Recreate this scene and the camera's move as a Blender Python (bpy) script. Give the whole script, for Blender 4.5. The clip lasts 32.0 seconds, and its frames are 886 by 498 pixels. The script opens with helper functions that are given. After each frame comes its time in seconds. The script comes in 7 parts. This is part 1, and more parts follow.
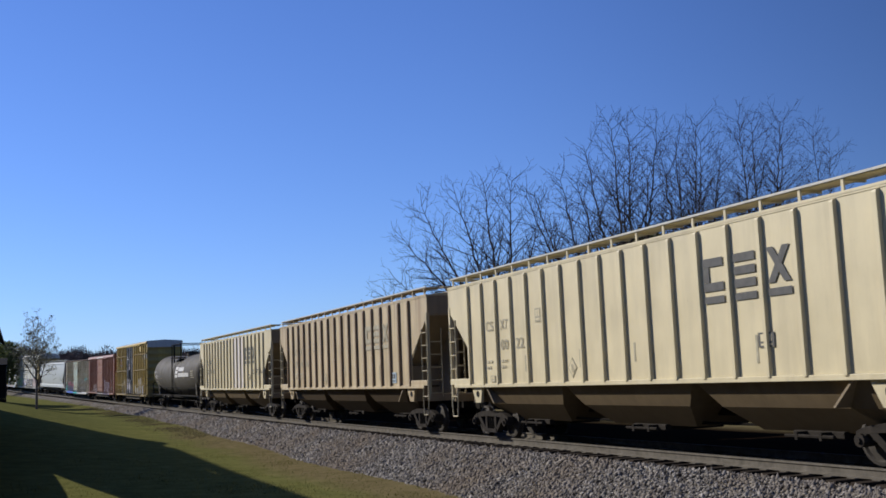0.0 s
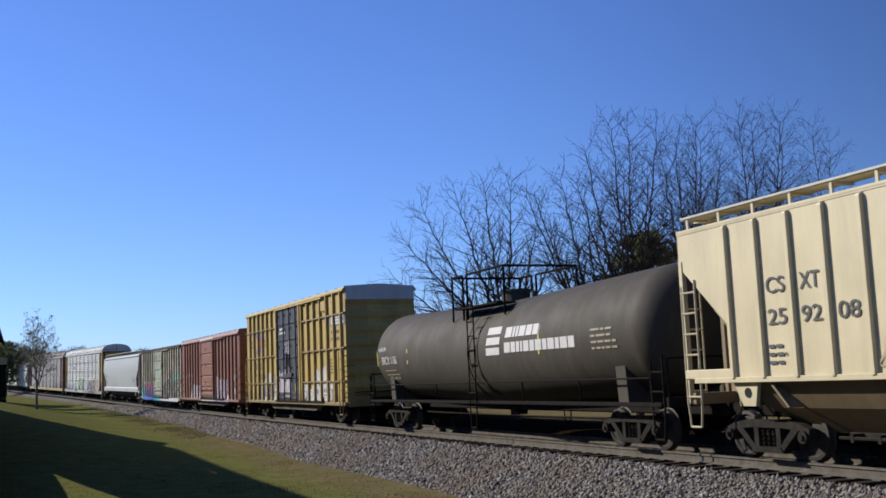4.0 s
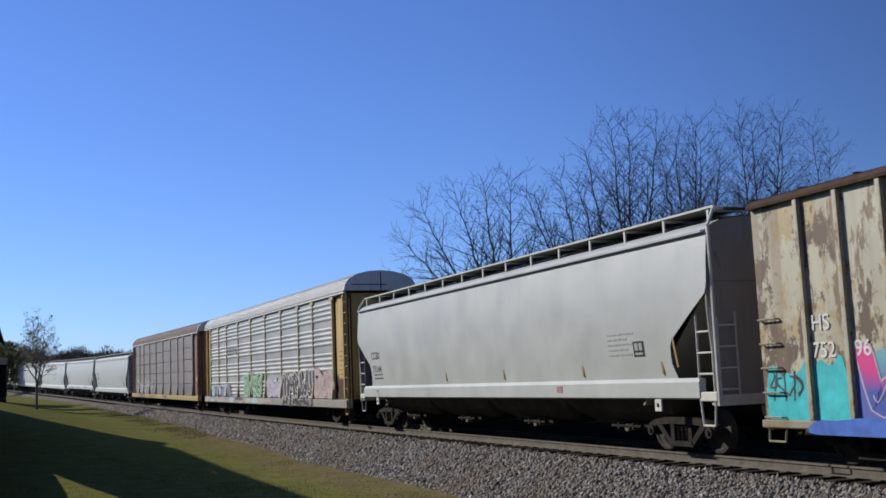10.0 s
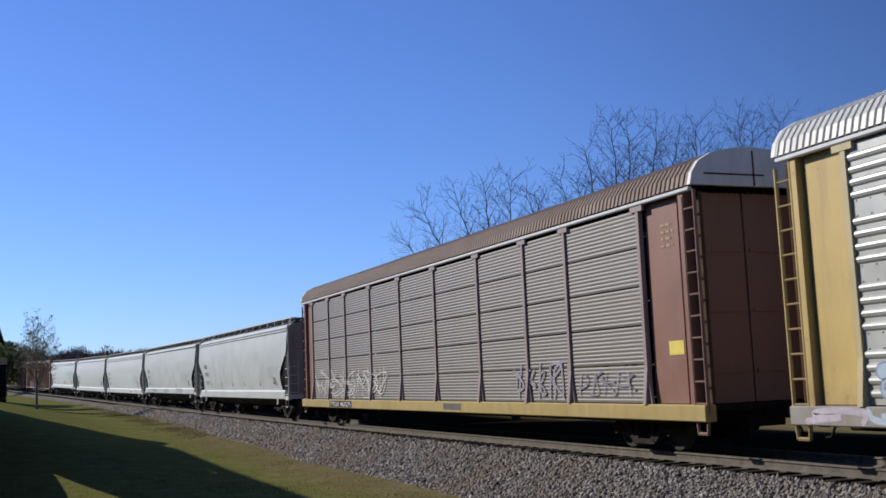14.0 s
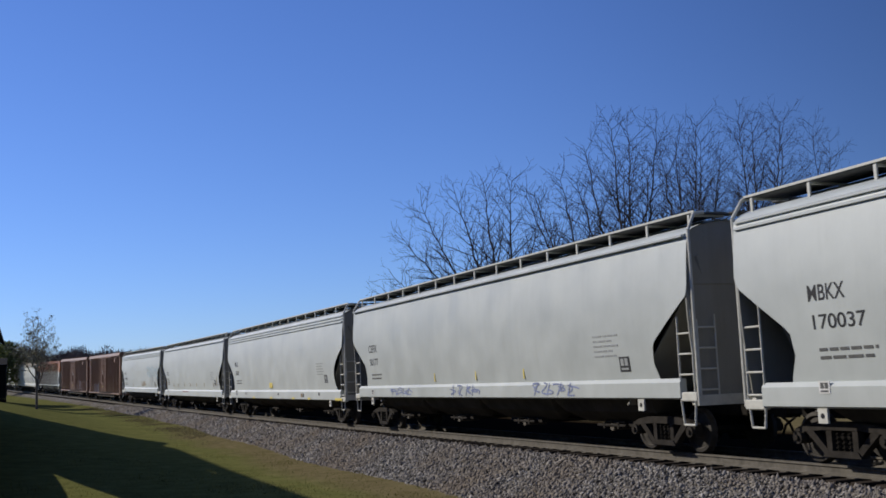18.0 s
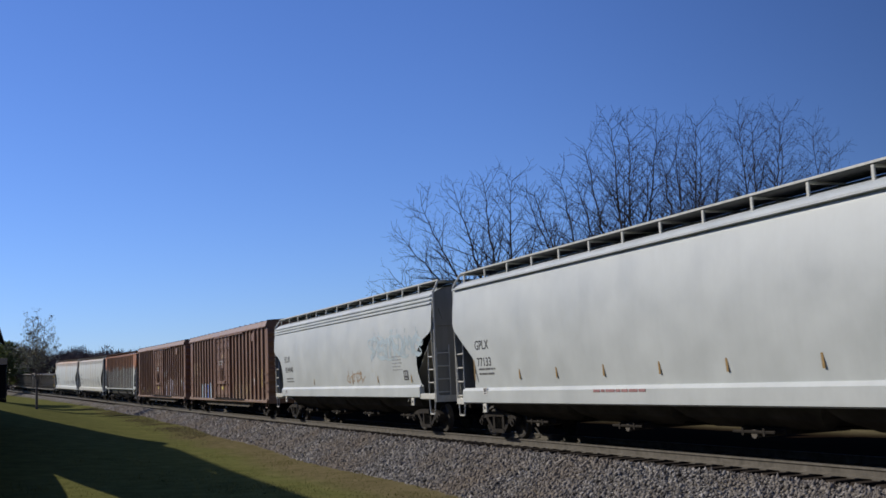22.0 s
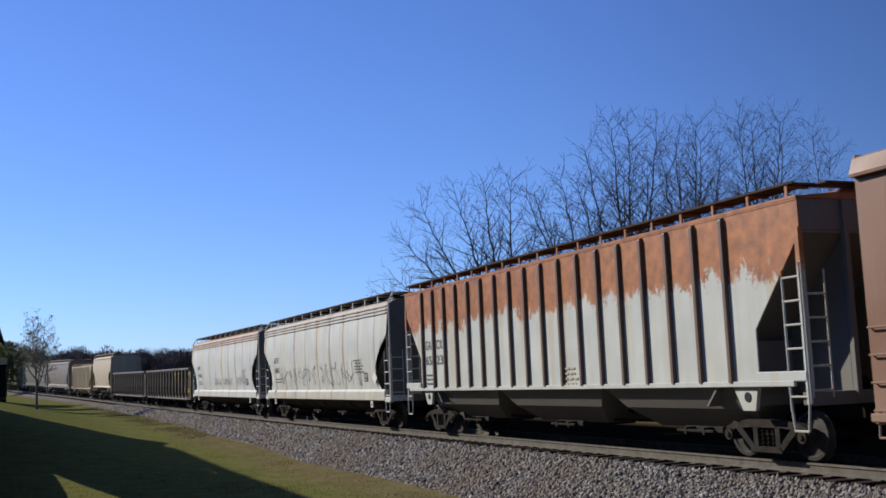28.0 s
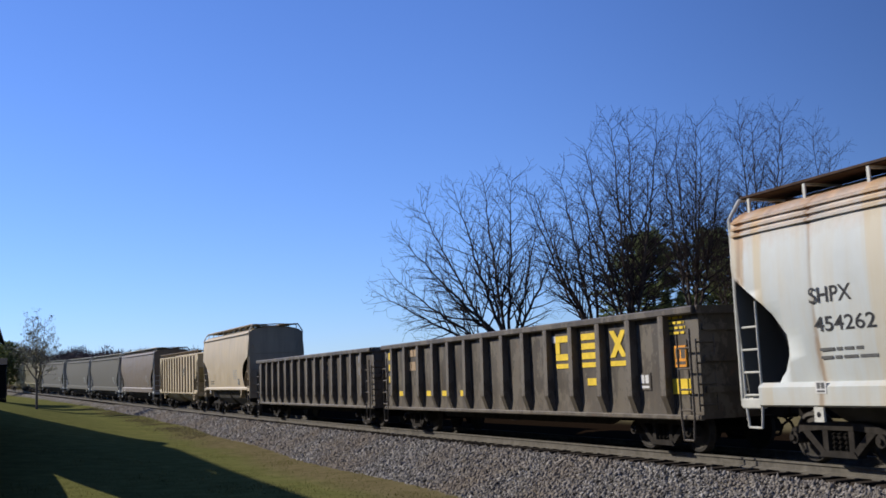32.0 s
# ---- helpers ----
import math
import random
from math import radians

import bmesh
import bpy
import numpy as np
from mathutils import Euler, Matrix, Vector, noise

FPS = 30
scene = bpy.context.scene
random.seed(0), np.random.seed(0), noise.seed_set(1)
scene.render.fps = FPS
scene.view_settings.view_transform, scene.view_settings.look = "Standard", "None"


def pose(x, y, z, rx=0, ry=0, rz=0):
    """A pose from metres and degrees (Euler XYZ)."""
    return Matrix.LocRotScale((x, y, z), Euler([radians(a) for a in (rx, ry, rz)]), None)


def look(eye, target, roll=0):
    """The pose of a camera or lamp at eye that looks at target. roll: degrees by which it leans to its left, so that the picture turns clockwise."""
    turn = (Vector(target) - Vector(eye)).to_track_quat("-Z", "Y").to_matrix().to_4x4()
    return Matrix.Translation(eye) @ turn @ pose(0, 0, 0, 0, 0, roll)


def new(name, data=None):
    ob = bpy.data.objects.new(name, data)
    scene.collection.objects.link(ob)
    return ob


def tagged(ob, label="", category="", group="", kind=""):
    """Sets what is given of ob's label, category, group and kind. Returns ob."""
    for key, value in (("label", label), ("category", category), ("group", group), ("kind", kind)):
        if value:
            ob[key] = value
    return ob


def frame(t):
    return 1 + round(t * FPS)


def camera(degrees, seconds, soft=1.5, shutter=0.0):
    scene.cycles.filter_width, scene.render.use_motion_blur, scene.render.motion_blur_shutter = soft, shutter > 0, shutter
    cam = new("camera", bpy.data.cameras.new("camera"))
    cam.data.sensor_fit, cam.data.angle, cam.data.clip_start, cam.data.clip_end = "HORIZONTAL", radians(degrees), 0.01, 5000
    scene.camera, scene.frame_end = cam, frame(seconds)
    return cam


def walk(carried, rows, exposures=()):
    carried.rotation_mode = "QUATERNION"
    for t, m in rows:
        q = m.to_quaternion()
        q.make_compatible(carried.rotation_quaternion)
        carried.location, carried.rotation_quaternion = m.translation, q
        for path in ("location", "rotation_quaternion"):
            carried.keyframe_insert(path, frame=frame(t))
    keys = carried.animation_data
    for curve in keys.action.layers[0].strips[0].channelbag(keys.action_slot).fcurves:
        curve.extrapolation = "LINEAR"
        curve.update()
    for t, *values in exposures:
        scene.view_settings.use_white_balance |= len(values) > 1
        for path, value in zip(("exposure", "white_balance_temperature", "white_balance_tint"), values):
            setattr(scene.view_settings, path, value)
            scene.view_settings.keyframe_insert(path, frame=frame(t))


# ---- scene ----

cam = camera(45.36, 32.0, soft=1.62, shutter=0.05)
EYE = (0.0, 0.0, 1.686)
PITCH = radians(7.052)
AIM = (0.0, math.cos(PITCH), 1.686 + math.sin(PITCH))
walk(cam, [(0.0, look(EYE, AIM, -2.435)), (32.0, look(EYE, AIM, -2.435))], exposures=[(0.0, 0.12), (6.0, 0.35), (9.0, 0.25), (12.0, 0.06), (13.0, 0.06), (14.0, 0.22), (15.0, 0.24), (17.0, 0.05), (19.0, -0.1), (23.0, 0.02), (26.0, 0.55), (28.0, 0.26), (29.5, 0.18), (31.0, 0.08), (32.0, 0.28)])

# ---- world, sun ----
SUN_EL, SUN_WAY = radians(30.0), Vector((-0.93, 0.37, 0.0)).normalized()
world = bpy.data.worlds.new("sky")
scene.world = world
world.use_nodes = True
sky = world.node_tree.nodes.new("ShaderNodeTexSky")
sky.sky_type, sky.sun_disc = "NISHITA", False
sky.sun_elevation = SUN_EL
sky.sun_rotation = math.atan2(SUN_WAY.x, SUN_WAY.y)
sky.altitude, sky.air_density, sky.dust_density, sky.ozone_density = 200.0, 1.0, 0.1, 3.0
deep = world.node_tree.nodes.new("ShaderNodeMix")
deep.data_type, deep.blend_type = "RGBA", "MULTIPLY"
deep.inputs[0].default_value, deep.inputs[7].default_value = 1.0, (0.485, 0.63, 1.035, 1.0)
world.node_tree.links.new(sky.outputs[0], deep.inputs[6])
# the dome is darkened smoothly towards +x, fitted to the view's darker right side
way = world.node_tree.nodes.new("ShaderNodeTexCoord")
across = world.node_tree.nodes.new("ShaderNodeSeparateXYZ")
world.node_tree.links.new(way.outputs["Generated"], across.inputs[0])
fall = world.node_tree.nodes.new("ShaderNodeMapRange")
fall.interpolation_type = "SMOOTHSTEP"
for _k, _v in (("From Min", -0.02), ("From Max", 0.80), ("To Min", 1.0), ("To Max", 0.32)):
    fall.inputs[_k].default_value = _v
world.node_tree.links.new(across.outputs[0], fall.inputs["Value"])
deeper = world.node_tree.nodes.new("ShaderNodeVectorMath")
deeper.operation = "SCALE"
world.node_tree.links.new(deep.outputs[2], deeper.inputs[0])
world.node_tree.links.new(fall.outputs[0], deeper.inputs["Scale"])
world.node_tree.links.new(deeper.outputs[0], world.node_tree.nodes["Background"].inputs[0])
world.node_tree.nodes["Background"].inputs[1].default_value = 0.125
sun = new("sun", bpy.data.lights.new("sun", "SUN"))
sun.data.energy, sun.data.angle, sun.data.color = 4.3, radians(0.6), (1.0, 0.94, 0.85)
sun.matrix_world = look(SUN_WAY * 50 + Vector((0, 0, 50 * math.tan(SUN_EL))), (0, 0, 0))

# ---- the line of the track ----
S_AXIS = np.arange(-480.0, 720.0, 0.5)
_si = np.clip(S_AXIS, 0.0, 235.0)
S_THETA = radians(21.798) + 5.425e-4 * _si - 0.85e-6 * _si ** 2 + 1.44e-8 * _si ** 3
_slope = np.where(S_AXIS < 0, 0.0, -0.0016 + 1.693e-4 * np.clip(S_AXIS, 0, 205)) * np.clip((330 - S_AXIS) / 100, 0, 1)
S_Z = np.cumsum(_slope) * 0.5
_i0 = int(np.argmin(abs(S_AXIS)))
S_Z -= S_Z[_i0]
S_X, S_Y = np.cumsum(-np.sin(S_THETA)) * 0.5, np.cumsum(np.cos(S_THETA)) * 0.5
S_X += 13.585 * math.cos(radians(21.798)) - S_X[_i0]
S_Y += 13.585 * math.sin(radians(21.798)) - S_Y[_i0]


def on_track(s, lat=0.0, z=0.0):
    """A place beside the track: s metres along it, lat metres towards the viewer's side, z above the rails."""
    th = np.interp(s, S_AXIS, S_THETA)
    return (np.interp(s, S_AXIS, S_X) - lat * np.cos(th), np.interp(s, S_AXIS, S_Y) - lat * np.sin(th), np.interp(s, S_AXIS, S_Z) + z)


def gone(t):
    """How far the train has rolled at t seconds."""
    u = t - 16.0
    return 13.652 * u + 0.03717 * u * u / 2 + 0.000507 * u ** 3 / 6


def beside(x, y):
    """Along and across the track for arrays of places."""
    step = S_AXIS[::8]
    px, py, th = S_X[::8], S_Y[::8], S_THETA[::8]
    s, lat = np.empty_like(x), np.empty_like(x)
    for a in range(0, len(x), 4000):
        b = slice(a, a + 4000)
        dx, dy = x[b, None] - px[None], y[b, None] - py[None]
        k = np.argmin(dx * dx + dy * dy, 1)
        r = np.arange(len(k))
        s[b] = step[k] + (-np.sin(th[k]) * dx[r, k] + np.cos(th[k]) * dy[r, k])
        lat[b] = -(np.cos(th[k]) * dx[r, k] + np.sin(th[k]) * dy[r, k])
    return s, lat


def smooth(a, b, v):
    q = np.clip((v - a) / (b - a), 0, 1)
    return q * q * (3 - 2 * q)


def land(x, y):
    """The height of the ground, and how close it is to the track's gravel."""
    s, lat = beside(x, y)
    h = np.interp(s, S_AXIS, S_Z)
    h = h - 1.05 + 0.45 * smooth(30, 90, s)
    rise = smooth(5.0, 16.0, lat) * (0.25 + 1.35 * smooth(25, 80, s))
    h = h + rise * (1 - 0.4 * smooth(100, 180, s)) + np.where(lat < -2, 0.75 * smooth(2.5, 5, -lat) - 0.5 * smooth(14, 30, -lat), 0)
    h += 0.05 * np.sin(x * 0.31 + 1) * np.sin(y * 0.23)
    return h, s, lat


# ---- materials ----
def link(tree, a, b):
    tree.links.new(a, b)


def node(tree, kind, **values):
    n = tree.nodes.new(kind)
    for key, value in values.items():
        n.inputs[key.replace("_", " ")].default_value = value
    return n


def ramp(tree, source, stops):
    n = tree.nodes.new("ShaderNodeValToRGB")
    n.color_ramp.elements[0].position, n.color_ramp.elements[0].color = stops[0][0], (*stops[0][1], 1)
    n.color_ramp.elements[1].position, n.color_ramp.elements[1].color = stops[-1][0], (*stops[-1][1], 1)
    for at, col in stops[1:-1]:
        n.color_ramp.elements.new(at).color = (*col, 1)
    link(tree, source, n.inputs[0])
    return n


def mixed(tree, fac, a, b):
    n = tree.nodes.new("ShaderNodeMix")
    n.data_type = "RGBA"
    for value, i in ((fac, 0), (a, 6), (b, 7)):
        if isinstance(value, (int, float)):
            n.inputs[i].default_value = value
        elif isinstance(value, tuple):
            n.inputs[i].default_value = (*value, 1)
        else:
            link(tree, value, n.inputs[i])
    return n.outputs[2]


def sums(tree, op, a, b):
    n = tree.nodes.new("ShaderNodeMath")
    n.operation = op
    for value, i in ((a, 0), (b, 1)):
        if isinstance(value, (int, float)):
            n.inputs[i].default_value = value
        else:
            link(tree, value, n.inputs[i])
    return n.outputs[0]


def noisy(tree, coords, scale, detail=4.0, rough=0.6, stretch=(1, 1, 1)):
    m = node(tree, "ShaderNodeMapping", Scale=stretch)
    link(tree, coords, m.inputs[0])
    n = node(tree, "ShaderNodeTexNoise", Scale=scale, Detail=detail, Roughness=rough)
    link(tree, m.outputs[0], n.inputs[0])
    return n.outputs[0]


BLACK, WHITE = (0, 0, 0), (1, 1, 1)


def start(name, rough=0.6, metal=0.0):
    m = bpy.data.materials.new(name)
    m.use_nodes = True
    t = m.node_tree
    p = t.nodes["Principled BSDF"]
    p.inputs["Roughness"].default_value, p.inputs["Metallic"].default_value = rough, metal
    p.inputs["Specular IOR Level"].default_value = 0.5 if rough < 0.55 else 0.25 if rough < 0.75 else 0.08
    c = t.nodes.new("ShaderNodeTexCoord").outputs["Object"]
    return m, t, p, c


def bumped(t, p, height, strength=0.2, distance=0.01):
    b = node(t, "ShaderNodeBump", Strength=strength, Distance=distance)
    link(t, height, b.inputs["Height"])
    link(t, b.outputs[0], p.inputs["Normal"])


def paint(name, col, rust=0.1, grime=0.35, rough=0.5, metal=0.0, rust_col=(0.17, 0.07, 0.03), dirt=(0.11, 0.085, 0.06), top=None, patch=None, low=0.25, runs=None, seam=None):
    """Weathered steel paint: faded in clouds, streaked downwards, rusted in spots. top: (height, depth, colour) of rust that creeps from above."""
    m, t, p, c = start(name, rough, metal)
    cloud = noisy(t, c, 0.9, 5)
    base = mixed(t, ramp(t, cloud, [(0.3, BLACK), (0.75, WHITE)]).outputs[0], tuple(v * 0.89 for v in col), tuple(min(1, v * 1.06) for v in col))
    for k, q in enumerate(patch or ()):
        spots = ramp(t, noisy(t, c, q[0], 9, 0.74, (1.5, 1 + k, 0.75 if k < 2 else 0.3)), [(q[1], BLACK), (q[1] + 0.02, WHITE)]).outputs[0]
        base = mixed(t, spots, base, q[2])
    streak = ramp(t, noisy(t, c, 3.2, 5, 0.65, (1, 1, 0.12)), [(0.45, BLACK), (0.85, WHITE)]).outputs[0]
    base = mixed(t, sums(t, "MULTIPLY", streak, grime), base, dirt)
    xyz = t.nodes.new("ShaderNodeSeparateXYZ")
    link(t, c, xyz.inputs[0])
    if runs:
        band = ramp(t, noisy(t, c, 2.1, 3, 0.5, (1, 0.2, 0.03)), [(0.58, BLACK), (0.63, WHITE)]).outputs[0]
        fade = ramp(t, sums(t, "DIVIDE", xyz.outputs[2], 4.4), [(0.25, (0.35,) * 3), (0.95, WHITE)]).outputs[0]
        base = mixed(t, sums(t, "MULTIPLY", sums(t, "MULTIPLY", band, fade), runs[0]), base, runs[1])
    if seam:
        turn = sums(t, "ADD", sums(t, "DIVIDE", xyz.outputs[0], seam[0]), seam[1])
        gap = sums(t, "ABSOLUTE", sums(t, "SUBTRACT", sums(t, "FRACT", turn, 0.0), 0.5), 0.0)
        wide = sums(t, "SUBTRACT", noisy(t, c, 1.0, 7, 0.7, (0.9, 0, 0.22)), 0.36)
        band = ramp(t, sums(t, "SUBTRACT", sums(t, "MULTIPLY", wide, 0.42), gap), [(0.0, BLACK), (0.05, WHITE)]).outputs[0]
        crease = ramp(t, gap, [(0.008, WHITE), (0.03, BLACK)]).outputs[0]
        tone = mixed(t, noisy(t, c, 2.6, 4), seam[2], tuple(v * 0.5 for v in seam[2]))
        base = mixed(t, sums(t, "MULTIPLY", band, 0.6), base, tone)
        base = mixed(t, sums(t, "MULTIPLY", sums(t, "MULTIPLY", crease, 0.75), noisy(t, c, 0.9, 5, 0.6, (1, 0, 0.5))), base, (0.15, 0.095, 0.055))
    splash = sums(t, "ADD", xyz.outputs[2], sums(t, "MULTIPLY", noisy(t, c, 2.5, 4), -0.9))
    splash = ramp(t, splash, [(0.4, WHITE), (1.0, BLACK)]).outputs[0]
    base = mixed(t, sums(t, "MULTIPLY", splash, low), base, dirt)
    if top:
        creep = sums(t, "ADD", xyz.outputs[2], sums(t, "MULTIPLY", noisy(t, c, 1.5, 10, 0.78, (1.2, 1, 0.8)), top[3] if len(top) > 3 else 1.4))
        creep = sums(t, "DIVIDE", sums(t, "SUBTRACT", creep, top[0]), top[1])
        tone = ramp(t, noisy(t, c, 3.5, 5), [(0.3, tuple(v * 0.55 for v in top[2])), (0.55, top[2]), (0.8, tuple(v * 1.5 for v in top[2]))]).outputs[0]
        base = mixed(t, ramp(t, creep, [(0.0, BLACK), (1.0, WHITE)]).outputs[0], base, tone)
    if rust:
        spots = ramp(t, noisy(t, c, 5.0, 7, 0.72), [(0.72 - rust * 0.55, BLACK), (0.80 - rust * 0.45, WHITE)]).outputs[0]
        base = mixed(t, sums(t, "MULTIPLY", spots, 0.85), base, rust_col)
    link(t, base, p.inputs["Base Color"])
    link(t, ramp(t, cloud, [(0.2, (rough - 0.1,) * 3), (0.8, (rough + 0.2,) * 3)]).outputs[0], p.inputs["Roughness"])
    bumped(t, p, noisy(t, c, 1.7, 6), 0.14, 0.012)
    return m


def plain(name, col, rough=0.7, metal=0.0, vary=0.25, scale=6.0, bump=0.15):
    m, t, p, c = start(name, rough, metal)
    n = noisy(t, c, scale, 6, 0.65)
    link(t, mixed(t, ramp(t, n, [(0.3, BLACK), (0.7, WHITE)]).outputs[0], tuple(v * (1 - vary) for v in col), tuple(min(1, v * (1 + vary)) for v in col)), p.inputs["Base Color"])
    bumped(t, p, n, bump, 0.01)
    return m


def varied(name, cols, rough=0.9, where="Random", big=None):
    """Stones, sleepers, leaves: each piece has a tone of its own."""
    m, t, p, c = start(name, rough)
    r = t.nodes.new("ShaderNodeNewGeometry").outputs["Random Per Island"] if where == "island" else t.nodes.new("ShaderNodeObjectInfo").outputs["Random"]
    base = ramp(t, r, [(i / (len(cols) - 1), q) for i, q in enumerate(cols)]).outputs[0]
    if big:
        base = mixed(t, ramp(t, noisy(t, c, big[0], 5), [(0.4, BLACK), (0.65, WHITE)]).outputs[0], base, big[1])
    n = noisy(t, c, 9.0, 5)
    base = mixed(t, sums(t, "MULTIPLY", n, 0.4), base, tuple(v * 0.4 for v in cols[0]))
    link(t, base, p.inputs["Base Color"])
    bumped(t, p, n, 0.2, 0.01)
    return m


CREAM = paint("cream_paint", (0.60, 0.525, 0.33), 0.05, 0.25)
CREAM_PINK = paint("faded_pinkish_cream_paint", (0.50, 0.405, 0.245), 0.12, 0.6, low=0.7, dirt=(0.17, 0.115, 0.06), runs=(0.55, (0.27, 0.18, 0.09)))
CREAM_DIRTY = paint("dirty_cream_paint", (0.42, 0.36, 0.22), 0.1, 0.5)
# hopper bottom whose dark tone stands in for the shade under the car
CHUTE_DARK = paint("shade_dark_hopper_bottom", (0.085, 0.062, 0.038), 0.06, 0.6, 0.8, low=0.45, dirt=(0.05, 0.038, 0.025))
# cream darkened to carry the shade of the car ends, with grime streaks
CREAM_END = paint("shaded_grimy_cream_paint", (0.24, 0.185, 0.11), 0.14, 0.6)
# grimy brown, darkened further for the shade below the body
CHUTE_BROWN = paint("shaded_grimy_hopper_bottom", (0.175, 0.132, 0.078), 0.06, 0.6, 0.8, low=0.45, dirt=(0.09, 0.068, 0.042))
RIB_RUST = paint("rusty_dark_brown_rib_paint", (0.10, 0.06, 0.038), 0.3, 0.4)
RIB_BROWN = paint("browned_rib_paint", (0.22, 0.155, 0.09), 0.15, 0.4)
YELLOW_BOX = paint("yellow_boxcar_paint", (0.475, 0.345, 0.095), 0.17, 0.55, low=0.7, runs=(0.45, (0.25, 0.175, 0.065)), dirt=(0.15, 0.105, 0.055))
DARK_DOOR = paint("blackened_door_paint", (0.035, 0.038, 0.045), 0.1, 0.2, dirt=(0.15, 0.15, 0.14))
RED_BOX = paint("red_oxide_boxcar_paint", (0.185, 0.058, 0.031), 0.15, 0.5, low=0.45, dirt=(0.22, 0.125, 0.085), runs=(0.3, (0.11, 0.04, 0.02)))
MINT_BOX = paint("peeling_pale_green_paint", (0.40, 0.39, 0.29), 0.24, 0.55, rust_col=(0.09, 0.06, 0.04), patch=((0.7, 0.53, (0.36, 0.29, 0.15)), (0.95, 0.545, (0.10, 0.07, 0.045)), (2.0, 0.565, (0.17, 0.12, 0.07))), low=0.6, dirt=(0.15, 0.115, 0.075), runs=(0.5, (0.18, 0.125, 0.065)))
GREY_HOPPER = paint("light_grey_hopper_paint", (0.39, 0.41, 0.385), 0.0, 0.08, 0.45, low=0.1)
WHITE_HOPPER = paint("white_hopper_paint", (0.475, 0.50, 0.475), 0.0, 0.07, 0.45, low=0.1)
PALE_HOPPER = paint("pale_grey_hopper_paint", (0.43, 0.455, 0.43), 0.0, 0.09, 0.45, low=0.1)
# two greys with end and underside shade put into the colour, plus grime streaks
SHADE_GREY = paint("shade_dark_grey_paint", (0.125, 0.122, 0.108), 0.05, 0.4)
END_GREY = paint("shaded_grimy_grey_paint", (0.25, 0.245, 0.215), 0.03, 0.4)
OLD_WHITE = paint("stained_white_paint", (0.47, 0.485, 0.44), 0.03, 0.6, low=0.7, dirt=(0.33, 0.265, 0.15), top=(4.5, 0.9, (0.40, 0.24, 0.12), 1.0), runs=(0.45, (0.45, 0.36, 0.20)), seam=(1.83, 0.309, (0.30, 0.18, 0.08)))
OLD_WHITE_RUST = paint("rust_streaked_white_paint", (0.47, 0.495, 0.47), 0.03, 0.42, dirt=(0.42, 0.30, 0.12), top=(4.25, 1.0, (0.42, 0.205, 0.065), 1.0), runs=(0.6, (0.48, 0.36, 0.17)), seam=(1.83, 0.358, (0.40, 0.24, 0.11)))
RUST_HOPPER = paint("half_rusted_white_paint", (0.43, 0.45, 0.41), 0.08, 0.35, dirt=(0.3, 0.22, 0.10), top=(4.55, 0.16, (0.30, 0.105, 0.028), 2.7), runs=(0.5, (0.36, 0.24, 0.10)))
TAN = paint("tan_hopper_paint", (0.42, 0.34, 0.22), 0.05, 0.35)
TAN_BROWN = paint("brownish_tan_paint", (0.36, 0.28, 0.19), 0.1, 0.4)
FAR_GREY = paint("dull_grey_hopper_paint", (0.125, 0.122, 0.105), 0.05, 0.4, 0.75)
TAN_DARK = paint("sooty_tan_paint", (0.125, 0.093, 0.062), 0.1, 0.4)
MINT_DOOR = paint("pale_mint_door_paint", (0.28, 0.355, 0.285), 0.15, 0.5, dirt=(0.22, 0.19, 0.11), patch=((0.7, 0.535, (0.27, 0.24, 0.15)), (1.1, 0.55, (0.13, 0.10, 0.07)), (2.4, 0.60, (0.10, 0.075, 0.05))), low=0.9)
RED_DOOR = paint("faded_red_oxide_door_paint", (0.21, 0.078, 0.036), 0.2, 0.45, low=0.5, dirt=(0.13, 0.08, 0.055))
BROWN_BOX = paint("brown_boxcar_paint", (0.178, 0.084, 0.044), 0.12, 0.5, low=0.5, dirt=(0.25, 0.17, 0.115), runs=(0.35, (0.08, 0.035, 0.018)))
TANK_BLACK = paint("dull_black_tank_paint", (0.062, 0.055, 0.042), 0.05, 0.55, 0.66, dirt=(0.12, 0.10, 0.07))
GONDOLA = paint("dirty_black_gondola_paint", (0.050, 0.039, 0.027), 0.26, 0.6, dirt=(0.14, 0.11, 0.072), rust_col=(0.10, 0.055, 0.03), patch=((1.0, 0.515, (0.105, 0.088, 0.064)), (2.2, 0.60, (0.022, 0.019, 0.016))), runs=(0.5, (0.11, 0.085, 0.055)))
RACK_SILVER = paint("galvanized_panel", (0.36, 0.37, 0.35), 0.0, 0.35, 0.45, 0.45, dirt=(0.28, 0.25, 0.2))
RACK_OLD = paint("old_galvanized_panel", (0.178, 0.176, 0.168), 0.04, 0.4, 0.5, 0.35, dirt=(0.17, 0.135, 0.105))
RACK_ROOF = paint("galvanized_roof", (0.44, 0.44, 0.41), 0.0, 0.2, 0.55, 0.3)
RACK_ROOF_OLD = paint("weathered_roof", (0.17, 0.125, 0.095), 0.2, 0.4, 0.6, 0.2)
RACK_YELLOW = paint("rack_yellow_paint", (0.42, 0.35, 0.18), 0.08, 0.35)
RACK_END = paint("rack_end_yellow_paint", (0.46, 0.33, 0.11), 0.16, 0.5, low=0.6, dirt=(0.13, 0.085, 0.045), runs=(0.3, (0.22, 0.14, 0.06)))
RACK_SILL = paint("grimy_galvanized_sill", (0.30, 0.29, 0.26), 0.12, 0.6, 0.6, 0.1, dirt=(0.13, 0.10, 0.07))
